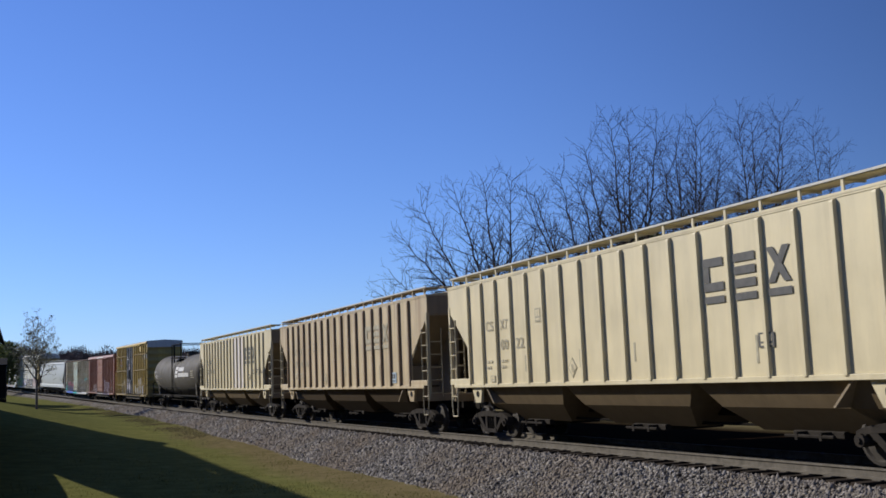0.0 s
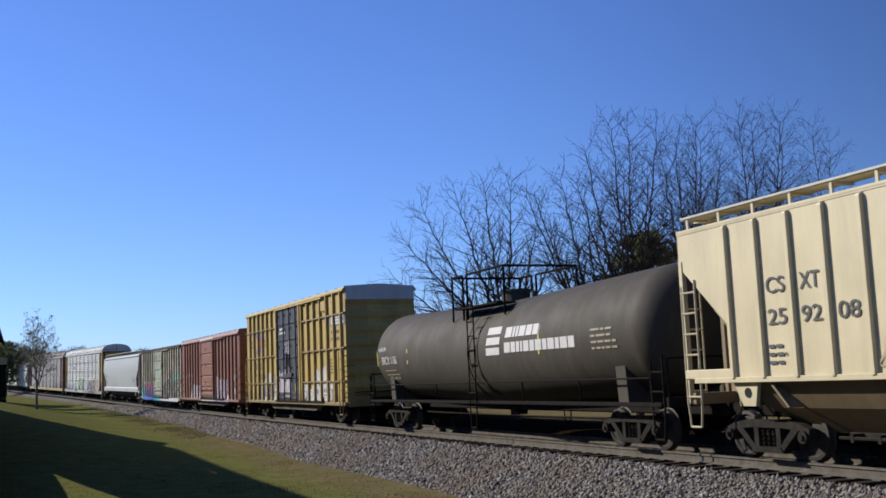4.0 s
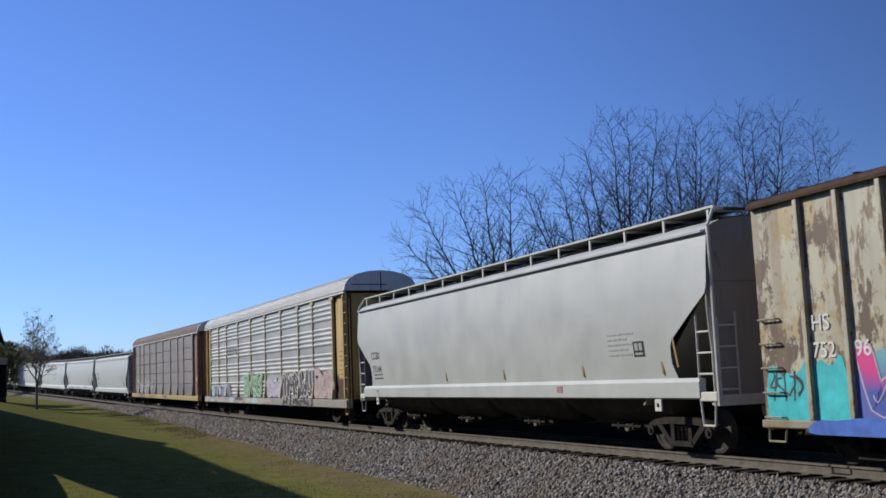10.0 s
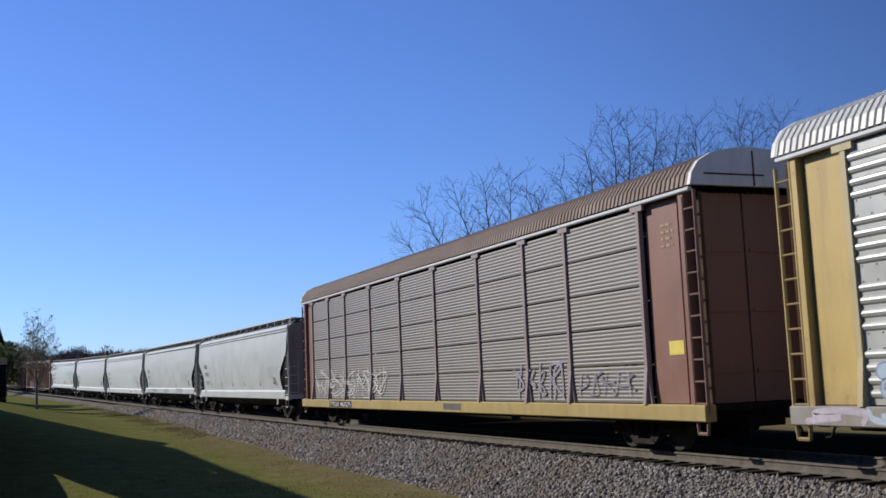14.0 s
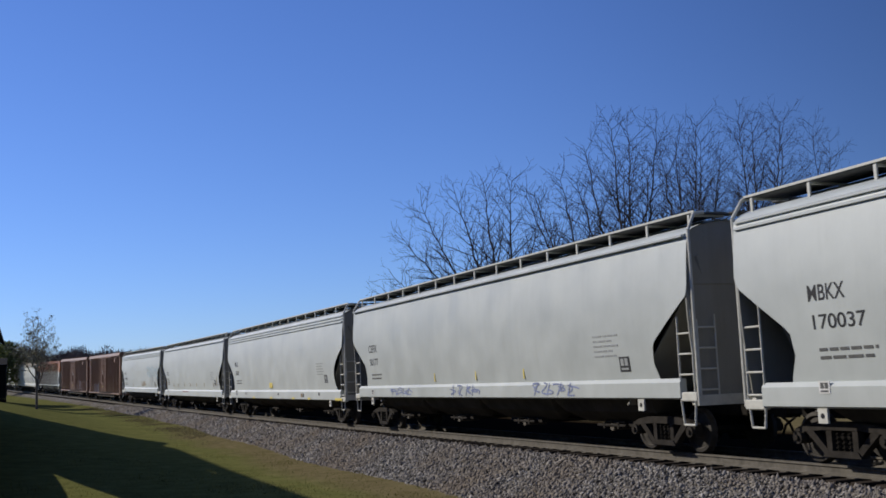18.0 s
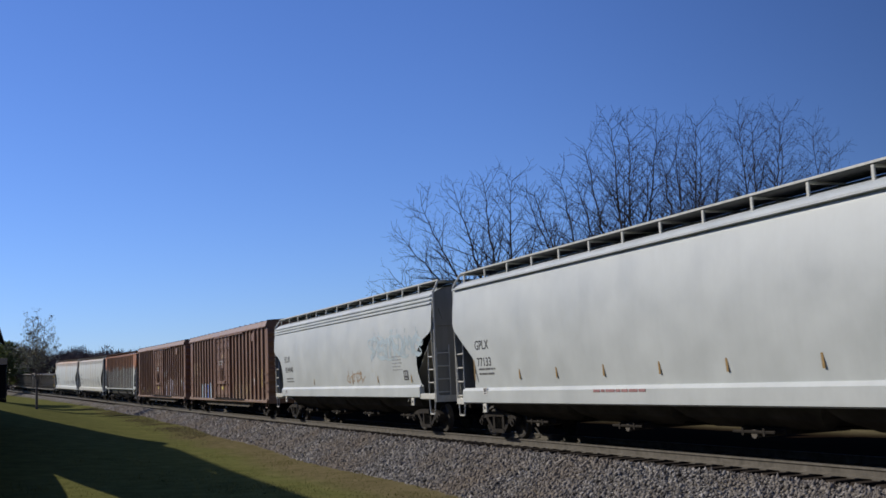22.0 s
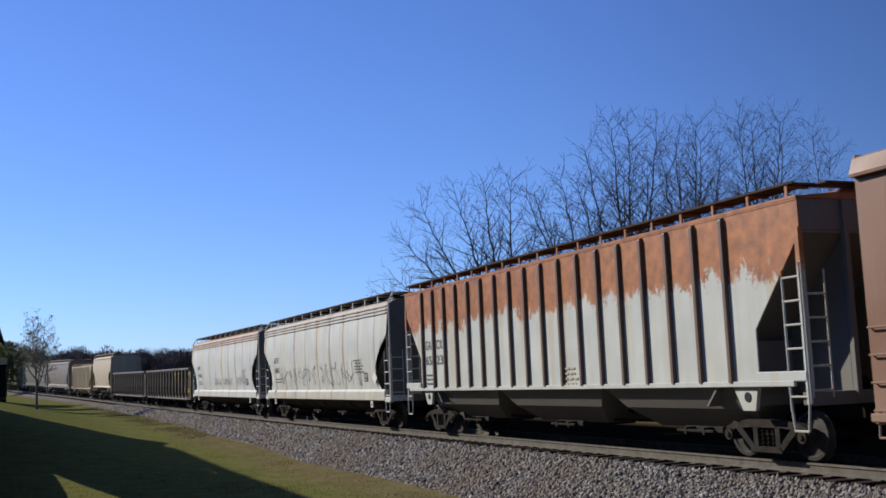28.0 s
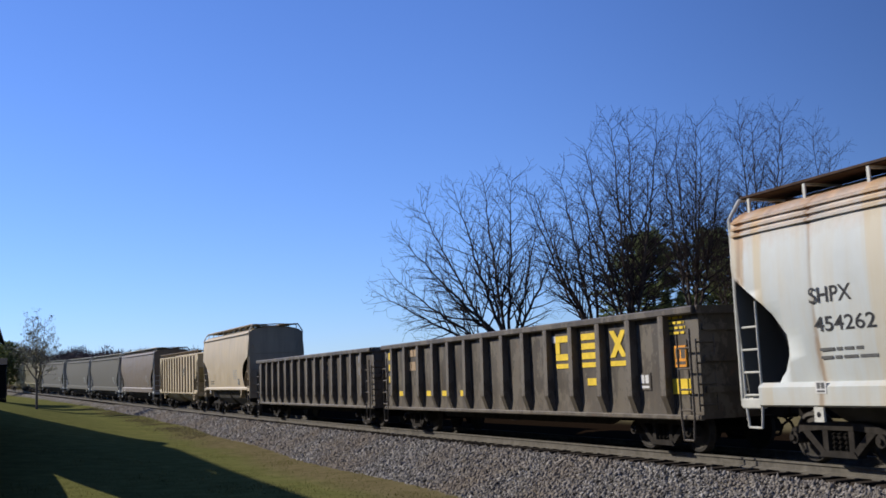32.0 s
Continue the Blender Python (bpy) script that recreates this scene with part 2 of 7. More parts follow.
CAP_WHITE = paint("dull_white_cap_paint", (0.56, 0.57, 0.55), 0.06, 0.3)
# dark brown holding the shade of the rack-end recesses; also colours the cap seams
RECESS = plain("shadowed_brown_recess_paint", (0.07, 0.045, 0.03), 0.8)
RACK_BROWN = paint("rack_brown_paint", (0.21, 0.10, 0.07), 0.1, 0.35)
RACK_PINK = paint("faded_pinkish_post_paint", (0.27, 0.205, 0.19), 0.06, 0.35)
SILL_YELLOW = paint("yellow_sill_paint", (0.42, 0.31, 0.09), 0.12, 0.45)
BELLY_STEEL = plain("dusty_belly_steel", (0.115, 0.102, 0.085), 0.85, 0.0, 0.4, 1.2)
DARK_STEEL = plain("dark_underframe_steel", (0.014, 0.012, 0.010), 0.8, 0.0, 0.4)
TRUCK_STEEL = plain("dusty_cast_steel", (0.030, 0.026, 0.022), 0.8, 0.0, 0.45, 4)
WHEEL_STEEL = plain("wheel_steel", (0.055, 0.049, 0.042), 0.6, 0.3, 0.3)
LADDER_WHITE = plain("pale_ladder_paint", (0.50, 0.49, 0.43), 0.6, 0.0, 0.15)
BLACK_ROOF = plain("black_roof_cement", (0.03, 0.03, 0.032), 0.8, 0.0, 0.4)
MARK_GREY = plain("faded_dark_lettering", (0.10, 0.10, 0.095), 0.7)
TUB_STEEL = plain("dark_grey_hopper_bottom", (0.06, 0.056, 0.05), 0.8, 0.0, 0.4, 1.5)
MARK_PALE = plain("pale_grey_stencil_paint", (0.29, 0.30, 0.29), 0.7)
MARK_BLACK = plain("black_stencil_paint", (0.028, 0.028, 0.03), 0.7)
MARK_ROSE = plain("faded_red_lettering", (0.30, 0.16, 0.15), 0.7)
SPRAY_MIST = plain("misty_lilac_spray_paint", (0.25, 0.235, 0.265), 0.6, 0.0, 0.2, 3)
SPRAY_AQUA = plain("faint_aqua_spray_paint", (0.38, 0.455, 0.47), 0.6, 0.0, 0.15, 3)
GRATE = plain("grey_walkway_grating", (0.10, 0.10, 0.098), 0.8, 0.0, 0.3, 9)
MARK_FAINT = plain("very_faded_lettering", (0.36, 0.33, 0.24), 0.7)
MARK_GHOST = plain("ghost_of_lettering", (0.47, 0.425, 0.30), 0.7)
MARK_WHITE = plain("white_lettering", (0.58, 0.57, 0.54), 0.7, 0.0, 0.1)
MARK_TAN = plain("buff_lettering", (0.34, 0.24, 0.145), 0.7, 0.0, 0.15)
MARK_YELLOW = plain("yellow_lettering", (0.72, 0.50, 0.04), 0.7, 0.0, 0.15)
MARK_ORANGE = plain("orange_sticker", (0.75, 0.30, 0.03), 0.7)
MARK_RED = plain("red_lettering", (0.45, 0.07, 0.05), 0.7)
CHALK_OCHRE = plain("ochre_paint_dash", (0.27, 0.175, 0.065), 0.7)
REFLECT = plain("yellow_reflector", (0.66, 0.53, 0.12), 0.4, 0.0, 0.08)
SPRAY_WHITE = plain("white_spray_paint", (0.50, 0.49, 0.475), 0.6, 0.0, 0.15, 3)
SPRAY_GREY = plain("grey_spray_paint", (0.20, 0.20, 0.21), 0.6, 0.0, 0.25, 3)
SPRAY_BLACK = plain("black_spray_paint", (0.055, 0.053, 0.056), 0.6, 0.0, 0.3, 3)
SPRAY_LILAC = plain("lilac_grey_spray_paint", (0.42, 0.37, 0.41), 0.6, 0.0, 0.2, 3)
SPRAY_BROWN = plain("faint_buff_spray_paint", (0.21, 0.14, 0.085), 0.6, 0.0, 0.3, 3)
BOARD_RUST = plain("rusty_walkway_steel", (0.065, 0.042, 0.03), 0.8, 0.0, 0.35, 4)
SPRAY_DUSK = plain("dusky_violet_spray_paint", (0.24, 0.20, 0.27), 0.6, 0.0, 0.25, 3)
SPRAY_BUFF = plain("pale_pinkish_buff_overpaint", (0.60, 0.555, 0.50), 0.6, 0.0, 0.10, 3)
SPRAY_SOOT = plain("dark_brown_blot_paint", (0.06, 0.035, 0.022), 0.7, 0.0, 0.4, 5)
SPRAY_BUFF_OLD = plain("worn_buff_overpaint", (0.33, 0.27, 0.14), 0.7, 0.0, 0.3, 3)
SPRAY_BLUE = plain("blue_spray_paint", (0.06, 0.13, 0.42), 0.6, 0.0, 0.3, 3)
SPRAY_TEAL = plain("turquoise_spray_paint", (0.05, 0.42, 0.44), 0.6, 0.0, 0.25, 3)
SPRAY_GREEN = plain("green_spray_paint", (0.24, 0.40, 0.24), 0.6, 0.0, 0.25, 3)
SPRAY_MINT = plain("pale_mint_spray_rim", (0.40, 0.52, 0.42), 0.6, 0.0, 0.2, 3)
SPRAY_ROSE = plain("faded_rose_spray_paint", (0.40, 0.31, 0.29), 0.6, 0.0, 0.2, 3)
SPRAY_PALE = plain("pale_blue_spray_paint", (0.36, 0.46, 0.52), 0.6, 0.0, 0.2, 3)
PEN_DARK = plain("dark_grey_marker", (0.19, 0.20, 0.22), 0.6)
PEN_BLUE = plain("blue_grey_marker", (0.20, 0.23, 0.36), 0.6)
def faded_spray(name, low, high, at, band):
    """Spray paint that was faded from one colour into another up the letters."""
    m, t, p, c = start(name, 0.6)
    xyz = t.nodes.new("ShaderNodeSeparateXYZ")
    link(t, c, xyz.inputs[0])
    f = sums(t, "DIVIDE", sums(t, "SUBTRACT", sums(t, "ADD", xyz.outputs[2], sums(t, "MULTIPLY", noisy(t, c, 2.5, 5), 0.3)), at), band)
    base = ramp(t, f, [(0.0, low), (1.0, high)]).outputs[0]
    link(t, mixed(t, sums(t, "MULTIPLY", noisy(t, c, 5.0, 5), 0.25), base, tuple(v * 0.5 for v in low)), p.inputs["Base Color"])
    return m


SPRAY_FADE = faded_spray("pink_to_blue_spray_paint", (0.07, 0.10, 0.36), (0.62, 0.06, 0.22), 1.38, 0.35)
GROUND_FADE = faded_spray("blue_to_turquoise_spray_ground", (0.10, 0.13, 0.38), (0.16, 0.36, 0.40), 1.45, 0.5)
RAIL_SIDE = plain("rusty_rail_steel", (0.125, 0.112, 0.092), 0.75, 0.0, 0.3, 5)
BARK = plain("grey_brown_bark", (0.065, 0.05, 0.04), 0.9, 0.0, 0.35, 3)
TWIG = plain("brown_twigs", (0.040, 0.030, 0.025), 0.9, 0.0, 0.3, 2)
PALE_BARK = plain("pale_bark", (0.16, 0.135, 0.11), 0.9, 0.0, 0.3, 3)
BUD = varied("opening_buds", [(0.34, 0.33, 0.22), (0.45, 0.43, 0.32), (0.30, 0.27, 0.16)], 0.8, "island")
NEEDLE = varied("pine_needles", [(0.14, 0.17, 0.07), (0.25, 0.28, 0.12), (0.18, 0.215, 0.09)], 0.8, "island")


def lets_light(m, share):
    """Thin needles: part of the light shines through."""
    t = m.node_tree
    p = t.nodes["Principled BSDF"]
    thin, mix = t.nodes.new("ShaderNodeBsdfTranslucent"), t.nodes.new("ShaderNodeMixShader")
    link(t, p.inputs["Base Color"].links[0].from_socket, thin.inputs[0])
    mix.inputs[0].default_value = share
    link(t, p.outputs[0], mix.inputs[1])
    link(t, thin.outputs[0], mix.inputs[2])
    link(t, mix.outputs[0], t.nodes["Material Output"].inputs[0])


lets_light(NEEDLE, 0.5)
# twig tones lightened: the haze of the distance is in the colour
WOOD_FAR = varied("haze_lightened_twigs", [(0.10, 0.08, 0.08), (0.16, 0.13, 0.125), (0.125, 0.10, 0.095)], 0.95, "island")
STONE = varied("crushed_granite", [(0.045, 0.040, 0.036), (0.44, 0.41, 0.375), (0.10, 0.092, 0.083), (0.30, 0.28, 0.255)], 0.9, "island", (0.35, (0.22, 0.185, 0.15)))
SLEEPER = varied("creosoted_wood", [(0.022, 0.017, 0.014), (0.05, 0.039, 0.03), (0.034, 0.026, 0.02)], 0.9)
BLADES = varied("short_grass", [(0.13, 0.132, 0.035), (0.20, 0.175, 0.065), (0.15, 0.145, 0.045)], 0.8, "island")
WEED = varied("rank_weeds", [(0.10, 0.092, 0.045), (0.17, 0.14, 0.08), (0.12, 0.11, 0.055)], 0.9, "island")
lets_light(BLADES, 0.5)
lets_light(WEED, 0.45)
SIDING = plain("dark_painted_siding", (0.09, 0.085, 0.08), 0.8, 0.0, 0.2, 2)
DARK_BOARD = plain("dark_stained_boards", (0.014, 0.012, 0.010), 0.85, 0.0, 0.3, 5)
SHINGLE = plain("asphalt_shingles", (0.07, 0.065, 0.06), 0.95, 0.0, 0.3, 12)


def gravel_bed():
    m, t, p, c = start("gravel_bed", 0.95)
    p.inputs["Specular IOR Level"].default_value = 0.0
    v = node(t, "ShaderNodeTexVoronoi", Scale=17.0)
    link(t, c, v.inputs[0])
    tone = ramp(t, v.outputs["Color"], [(0.15, (0.08, 0.073, 0.066)), (0.5, (0.18, 0.165, 0.15)), (0.9, (0.30, 0.28, 0.25))]).outputs[0]
    tone = mixed(t, ramp(t, noisy(t, c, 0.35, 5), [(0.45, BLACK), (0.7, WHITE)]).outputs[0], tone, (0.15, 0.125, 0.095))
    # gravel darkened by colour to deepen the shade beneath the train
    train_shade = t.nodes.new("ShaderNodeAttribute")
    train_shade.attribute_name = "train_shade"
    tone = mixed(t, sums(t, "MULTIPLY", train_shade.outputs["Fac"], 0.85), tone, (0.018, 0.015, 0.012))
    turf = t.nodes.new("ShaderNodeAttribute")
    turf.attribute_name = "turf"
    tone = mixed(t, sums(t, "MULTIPLY", turf.outputs["Fac"], ramp(t, noisy(t, c, 0.8, 5), [(0.25, (0.55,) * 3), (0.6, WHITE)]).outputs[0]), tone, (0.105, 0.098, 0.042))
    link(t, tone, p.inputs["Base Color"])
    bumped(t, p, v.outputs["Distance"], 1.0, 0.05)
    return m


def lawn():
    m, t, p, c = start("winter_lawn", 0.95)
    p.inputs["Specular IOR Level"].default_value = 0.0
    a = t.nodes.new("ShaderNodeAttribute")
    a.attribute_name = "dry"
    n1, n2, n3 = noisy(t, c, 0.16, 4), noisy(t, c, 1.3, 6, 0.7), noisy(t, c, 14.0, 4)
    green = mixed(t, ramp(t, n2, [(0.3, BLACK), (0.7, WHITE)]).outputs[0], (0.098, 0.104, 0.032), (0.19, 0.18, 0.064))
    straw = mixed(t, ramp(t, n2, [(0.3, BLACK), (0.7, WHITE)]).outputs[0], (0.125, 0.098, 0.046), (0.21, 0.165, 0.088))
    f = sums(t, "ADD", a.outputs["Fac"], sums(t, "MULTIPLY", sums(t, "SUBTRACT", n1, 0.5), 1.1))
    base = mixed(t, ramp(t, f, [(0.3, BLACK), (0.75, WHITE)]).outputs[0], green, straw)
    # ground behind the track painted near black, for the train's shadow there
    shadow_band = t.nodes.new("ShaderNodeAttribute")
    shadow_band.attribute_name = "shadow_band"
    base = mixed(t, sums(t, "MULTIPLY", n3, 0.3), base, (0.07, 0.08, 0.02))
    base = mixed(t, shadow_band.outputs["Fac"], base, (0.016, 0.010, 0.006))
    link(t, base, p.inputs["Base Color"])
    bumped(t, p, n3, 0.6, 0.04)
    return m


GRAVEL, LAWN = gravel_bed(), lawn()


# ---- mesh helpers ----
def box(bm, x0, x1, y0, y1, z0, z1):
    v = [bm.verts.new((x, y, z)) for x in (x0, x1) for y in (y0, y1) for z in (z0, z1)]
    for f in ((0, 1, 3, 2), (4, 6, 7, 5), (0, 4, 5, 1), (2, 3, 7, 6), (0, 2, 6, 4), (1, 5, 7, 3)):
        bm.faces.new([v[i] for i in f])


def soft_box(bm, x0, x1, y0, y1, z0, z1, b=0.02):
    """A box with chamfered edges along x."""
    pts = [(y0 + b, z0), (y1 - b, z0), (y1, z0 + b), (y1, z1 - b), (y1 - b, z1), (y0 + b, z1), (y0, z1 - b), (y0, z0 + b)]
    extrude_x(bm, pts, x0, x1)


def extrude_x(bm, pts, x0, x1):
    a, b = [[bm.verts.new((x, y, z)) for y, z in pts] for x in (x0, x1)]
    n = len(pts)
    for i in range(n):
        bm.faces.new((a[i], a[(i + 1) % n], b[(i + 1) % n], b[i]))
    bm.faces.new(a[::-1])
    bm.faces.new(b)


def extrude_y(bm, pts, y0, y1):
    a, b = [[bm.verts.new((x, y, z)) for x, z in pts] for y in (y0, y1)]
    n = len(pts)
    for i in range(n):
        bm.faces.new((a[i], b[i], b[(i + 1) % n], a[(i + 1) % n]))
    bm.faces.new(a)
    bm.faces.new(b[::-1])


def tube(bm, p, q, r, n=6, r2=None):
    p, q = Vector(p), Vector(q)
    d = (q - p).normalized()
    u = d.orthogonal().normalized()
    w = d.cross(u)
    r2 = r if r2 is None else r2
    rings = []
    for c, k in ((p, r), (q, r2)):
        rings.append([bm.verts.new(c + (u * math.cos(a) + w * math.sin(a)) * k) for a in [2 * math.pi * i / n for i in range(n)]])
    for i in range(n):
        bm.faces.new((rings[0][i], rings[0][(i + 1) % n], rings[1][(i + 1) % n], rings[1][i]))
    bm.faces.new(rings[0][::-1])
    bm.faces.new(rings[1])


def run(bm, pts, r, n=6):
    for a, b in zip(pts, pts[1:]):
        tube(bm, a, b, r, n)


def to_mesh(name, bm, material, shade=False):
    bmesh.ops.recalc_face_normals(bm, faces=bm.faces)
    me = bpy.data.meshes.new(name)
    bm.to_mesh(me)
    bm.free()
    me.materials.append(material)
    if shade:
        me.shade_smooth()
    return me


def part(name, bm, material, parent, label="", shade=False):
    ob = new(name, bm if isinstance(bm, bpy.types.Mesh) else to_mesh(name, bm, material, shade))
    ob.parent = parent
    if label:
        ob["label"] = label
    return ob


def again(name, mesh, parent, at):
    """Like pieces of one mesh, each an object of its own."""
    made = []
    for p in at:
        ob = new(name, mesh)
        ob.parent = parent
        ob.location = p
        made.append(ob)
    return made


KEPT = {}


def once(key, build):
    if key not in KEPT:
        KEPT[key] = build()
    return KEPT[key]


def made(fill, name, material, shade=False):
    bm = bmesh.new()
    fill(bm)
    return to_mesh(name, bm, material, shade)


def writing(parent, words, x, z, height, material, y=-1.53, width=None, name="lettering", label=""):
    """Words that start at x and stand on z, read from the viewer's side."""
    cu = bpy.data.curves.new("words", "FONT")
    cu.body, cu.size, cu.extrude, cu.offset = words, 1.0, 0.0, 0.008
    tmp = bpy.data.objects.new("words", cu)
    me = bpy.data.meshes.new_from_object(tmp)
    bpy.data.objects.remove(tmp)
    co = np.empty(len(me.vertices) * 3)
    me.vertices.foreach_get("co", co)
    co = co.reshape(-1, 3)
    k = height / max(1e-6, co[:, 1].max() - min(0, co[:, 1].min()))
    kx = k if width is None else width / (co[:, 0].max() - co[:, 0].min())
    out = np.stack([x + (co[:, 0] - co[:, 0].min()) * kx, np.array([y(z + v * k) for v in co[:, 1]]) if callable(y) else np.full(len(co), y), z + co[:, 1] * k], 1)
    me.vertices.foreach_set("co", out.ravel())
    me.update()
    me.materials.clear()
    me.materials.append(material)
    return part(name, me, material, parent, label)


def bars(parent, x, z, width, rows, pitch, height, material, y=-1.53, seed=1, name="small_print"):
    """Small print that cannot be read: rows of plain bars."""
    rnd = random.Random(seed)
    bm = bmesh.new()
    for i in range(rows):
        q, end = x, x + width * rnd.uniform(0.7, 1.0)
        while q < end:
            w = rnd.uniform(0.12, 0.4) * min(1, width)
            face = y(z - i * pitch) if callable(y) else y
            box(bm, q, min(end, q + w), face - 0.003, face + 0.003, z - i * pitch, z - i * pitch + height)
            q += w + 0.05
    return part(name, bm, material, parent)


def dashes(parent, xs, z, h, material, y, lean=0.1, name="paint_dash"):
    me = once(("dash", material.name, h, lean), lambda: made(lambda bm: extrude_y(bm, [(0, 0), (0.06, 0), (0.06 - lean * h, h), (-lean * h, h * 0.97)], -0.004, 0.004), name, material))
    return again(name, me, parent, [(x, y, z) for x in xs])


def ribbon(bm, pts, w, y, closed=False):
    n = len(pts)
    left, right = [], []
    for i in range(n):
        a = pts[(i - 1) % n] if closed or i else pts[0]
        b = pts[(i + 1) % n] if closed or i < n - 1 else pts[-1]
        d = Vector((b[0] - a[0], b[1] - a[1]))
        d = d.normalized() if d.length > 1e-9 else Vector((1, 0))
        left.append(bm.verts.new((pts[i][0] - d.y * w, y, pts[i][1] + d.x * w)))
        right.append(bm.verts.new((pts[i][0] + d.y * w, y, pts[i][1] - d.x * w)))
    for i in range(n if closed else n - 1):
        j = (i + 1) % n
        bm.faces.new((left[i], left[j], right[j], right[i]))


def curl(rnd, x0, x1, z0, z1, n=22):
    """One loose stroke of a spray can inside a rectangle."""
    k = [rnd.uniform(-1, 1) for _ in range(8)]
    out = []
    for i in range(n):
        u = i / (n - 1) * 2 * math.pi
        px = 0.5 + 0.28 * k[0] * math.sin(u * 0.5 + k[1] * 3) + 0.3 * k[2] * math.sin(u + k[3] * 3) + 0.15 * math.sin(2 * u + k[6] * 3)
        pz = 0.5 + 0.35 * k[4] * math.cos(u * 0.5 + k[5] * 3) + 0.3 * math.cos(u + k[7] * 3)
        out.append((x0 + (x1 - x0) * min(1, max(0, px)), z0 + (z1 - z0) * min(1, max(0, pz))))
    return out


def arc(cx, cz, rx, rz, a0, a1, n=9):
    return [(cx + rx * math.cos(radians(a0 + (a1 - a0) * i / (n - 1))), cz + rz * math.sin(radians(a0 + (a1 - a0) * i / (n - 1)))) for i in range(n)]


def glyph(kind):
    """Strokes of a shape that looks like a letter but is none, in a unit square."""
    if kind == 0:
        return [[(0.14, 0.02), (0.08, 0.55), (0.16, 0.95)], arc(0.45, 0.66, 0.36, 0.30, 160, -80), [(0.45, 0.38), (0.62, 0.25), (0.90, 0.02)]]
    if kind == 1:
        return [arc(0.5, 0.55, 0.40, 0.42, 60, 300, 13), [(0.70, 0.20), (0.92, 0.34), (0.88, 0.5), (0.55, 0.46)]]
    if kind == 2:
        return [[(0.10, 0.98), (0.18, 0.40), (0.28, 0.03), (0.48, 0.55), (0.68, 0.03), (0.80, 0.45), (0.92, 0.96)]]
    if kind == 3:
        return [[(0.88, 0.88), (0.60, 0.98), (0.22, 0.88), (0.16, 0.62), (0.55, 0.50), (0.86, 0.34), (0.78, 0.08), (0.40, 0.02), (0.08, 0.14)]]
    if kind == 4:
        return [[(0.10, 0.0), (0.14, 0.60), (0.32, 0.96), (0.52, 0.90), (0.56, 0.45), (0.54, 0.05)], [(0.56, 0.62), (0.74, 0.92), (0.90, 0.70), (0.92, 0.02)]]
    return [[(0.16, 0.96), (0.12, 0.40), (0.28, 0.06), (0.62, 0.04), (0.86, 0.28), (0.90, 0.94)], [(0.30, 0.52), (0.72, 0.58)]]


def daub(bm, pts, w, y):
    """A fat stroke with round ends, in one sheet."""
    def way(a, b):
        d = Vector((b[0] - a[0], b[1] - a[1]))
        return d.normalized() if d.length > 1e-9 else Vector((1, 0))
    n = len(pts)
    d0, d1 = way(pts[0], pts[1]), way(pts[-2], pts[-1])
    head = [(-1.0, 0.15), (-0.87, 0.5), (-0.5, 0.87)]
    rows = [(pts[0][0] + d0.x * w * b, pts[0][1] + d0.y * w * b, d0, k) for b, k in head]
    rows += [(pts[i][0], pts[i][1], way(pts[max(0, i - 1)], pts[min(n - 1, i + 1)]), 1.0) for i in range(n)]
    rows += [(pts[-1][0] - d1.x * w * b, pts[-1][1] - d1.y * w * b, d1, k) for b, k in head[::-1]]
    left = [bm.verts.new((x - d.y * w * k, y, z + d.x * w * k)) for x, z, d, k in rows]
    right = [bm.verts.new((x + d.y * w * k, y, z - d.x * w * k)) for x, z, d, k in rows]
    for i in range(len(rows) - 1):
        bm.faces.new((left[i], left[i + 1], right[i + 1], right[i]))


def graffiti(parent, x0, x1, z0, z1, count, fills, edge, seed, y=-1.53, width=0.035, strokes=2, label="sprayed graffiti"):
    """Bloated letter-like shapes that nobody can read: a rim, a fill over it and a few thin strokes inside."""
    rnd = random.Random(seed)
    step = (x1 - x0) / count
    last = -1
    for i in range(count):
        kind = rnd.choice([k for k in range(6) if k != last])
        last = kind
        flip, tip = rnd.random() < 0.6, rnd.random() < 0.5
        tall, wide = (z1 - z0) * rnd.uniform(0.88, 1.06), step * 1.3
        lean, lift = rnd.uniform(-0.10, 0.16), rnd.uniform(0.0, 0.05) * tall
        fat = min(step, z1 - z0) * 0.155
        lines = []
        for st in glyph(kind):
            st = [(1 - u if flip else u, 1 - v if tip else v) for u, v in st]
            fine = []
            for a, b in zip(st, st[1:]):
                fine += [(a[0] + (b[0] - a[0]) * k / 4, a[1] + (b[1] - a[1]) * k / 4) for k in range(4)]
            fine.append(st[-1])
            for _ in range(2):
                fine = [fine[0]] + [((a[0] + 2 * b[0] + c[0]) / 4, (a[1] + 2 * b[1] + c[1]) / 4) for a, b, c in zip(fine, fine[1:], fine[2:])] + [fine[-1]]
            lines.append([(x0 + step * i + u * wide * 0.92 + lean * v * tall * 0.4, z0 + fat + lift + v * (tall - 2 * fat)) for u, v in fine])
        at = y - 0.0012 * (i % 2)
        for k, st in enumerate(lines):
            up = at - 0.0004 * k
            if fills:
                bm = bmesh.new()
                daub(bm, st, fat + width, up)
                part("graffiti_outline", bm, edge, parent, label)
                bm = bmesh.new()
                daub(bm, st, fat, up - 0.003)
                part("graffiti_fill", bm, fills[i % len(fills)], parent, label)
                if k < strokes:
                    q = [(a - fat * 0.35, b + fat * 0.30) for a, b in st]
                    n = len(q)
                    bm = bmesh.new()
                    ribbon(bm, q[n // 6: n - n // 4], width * 0.35, up - 0.006)
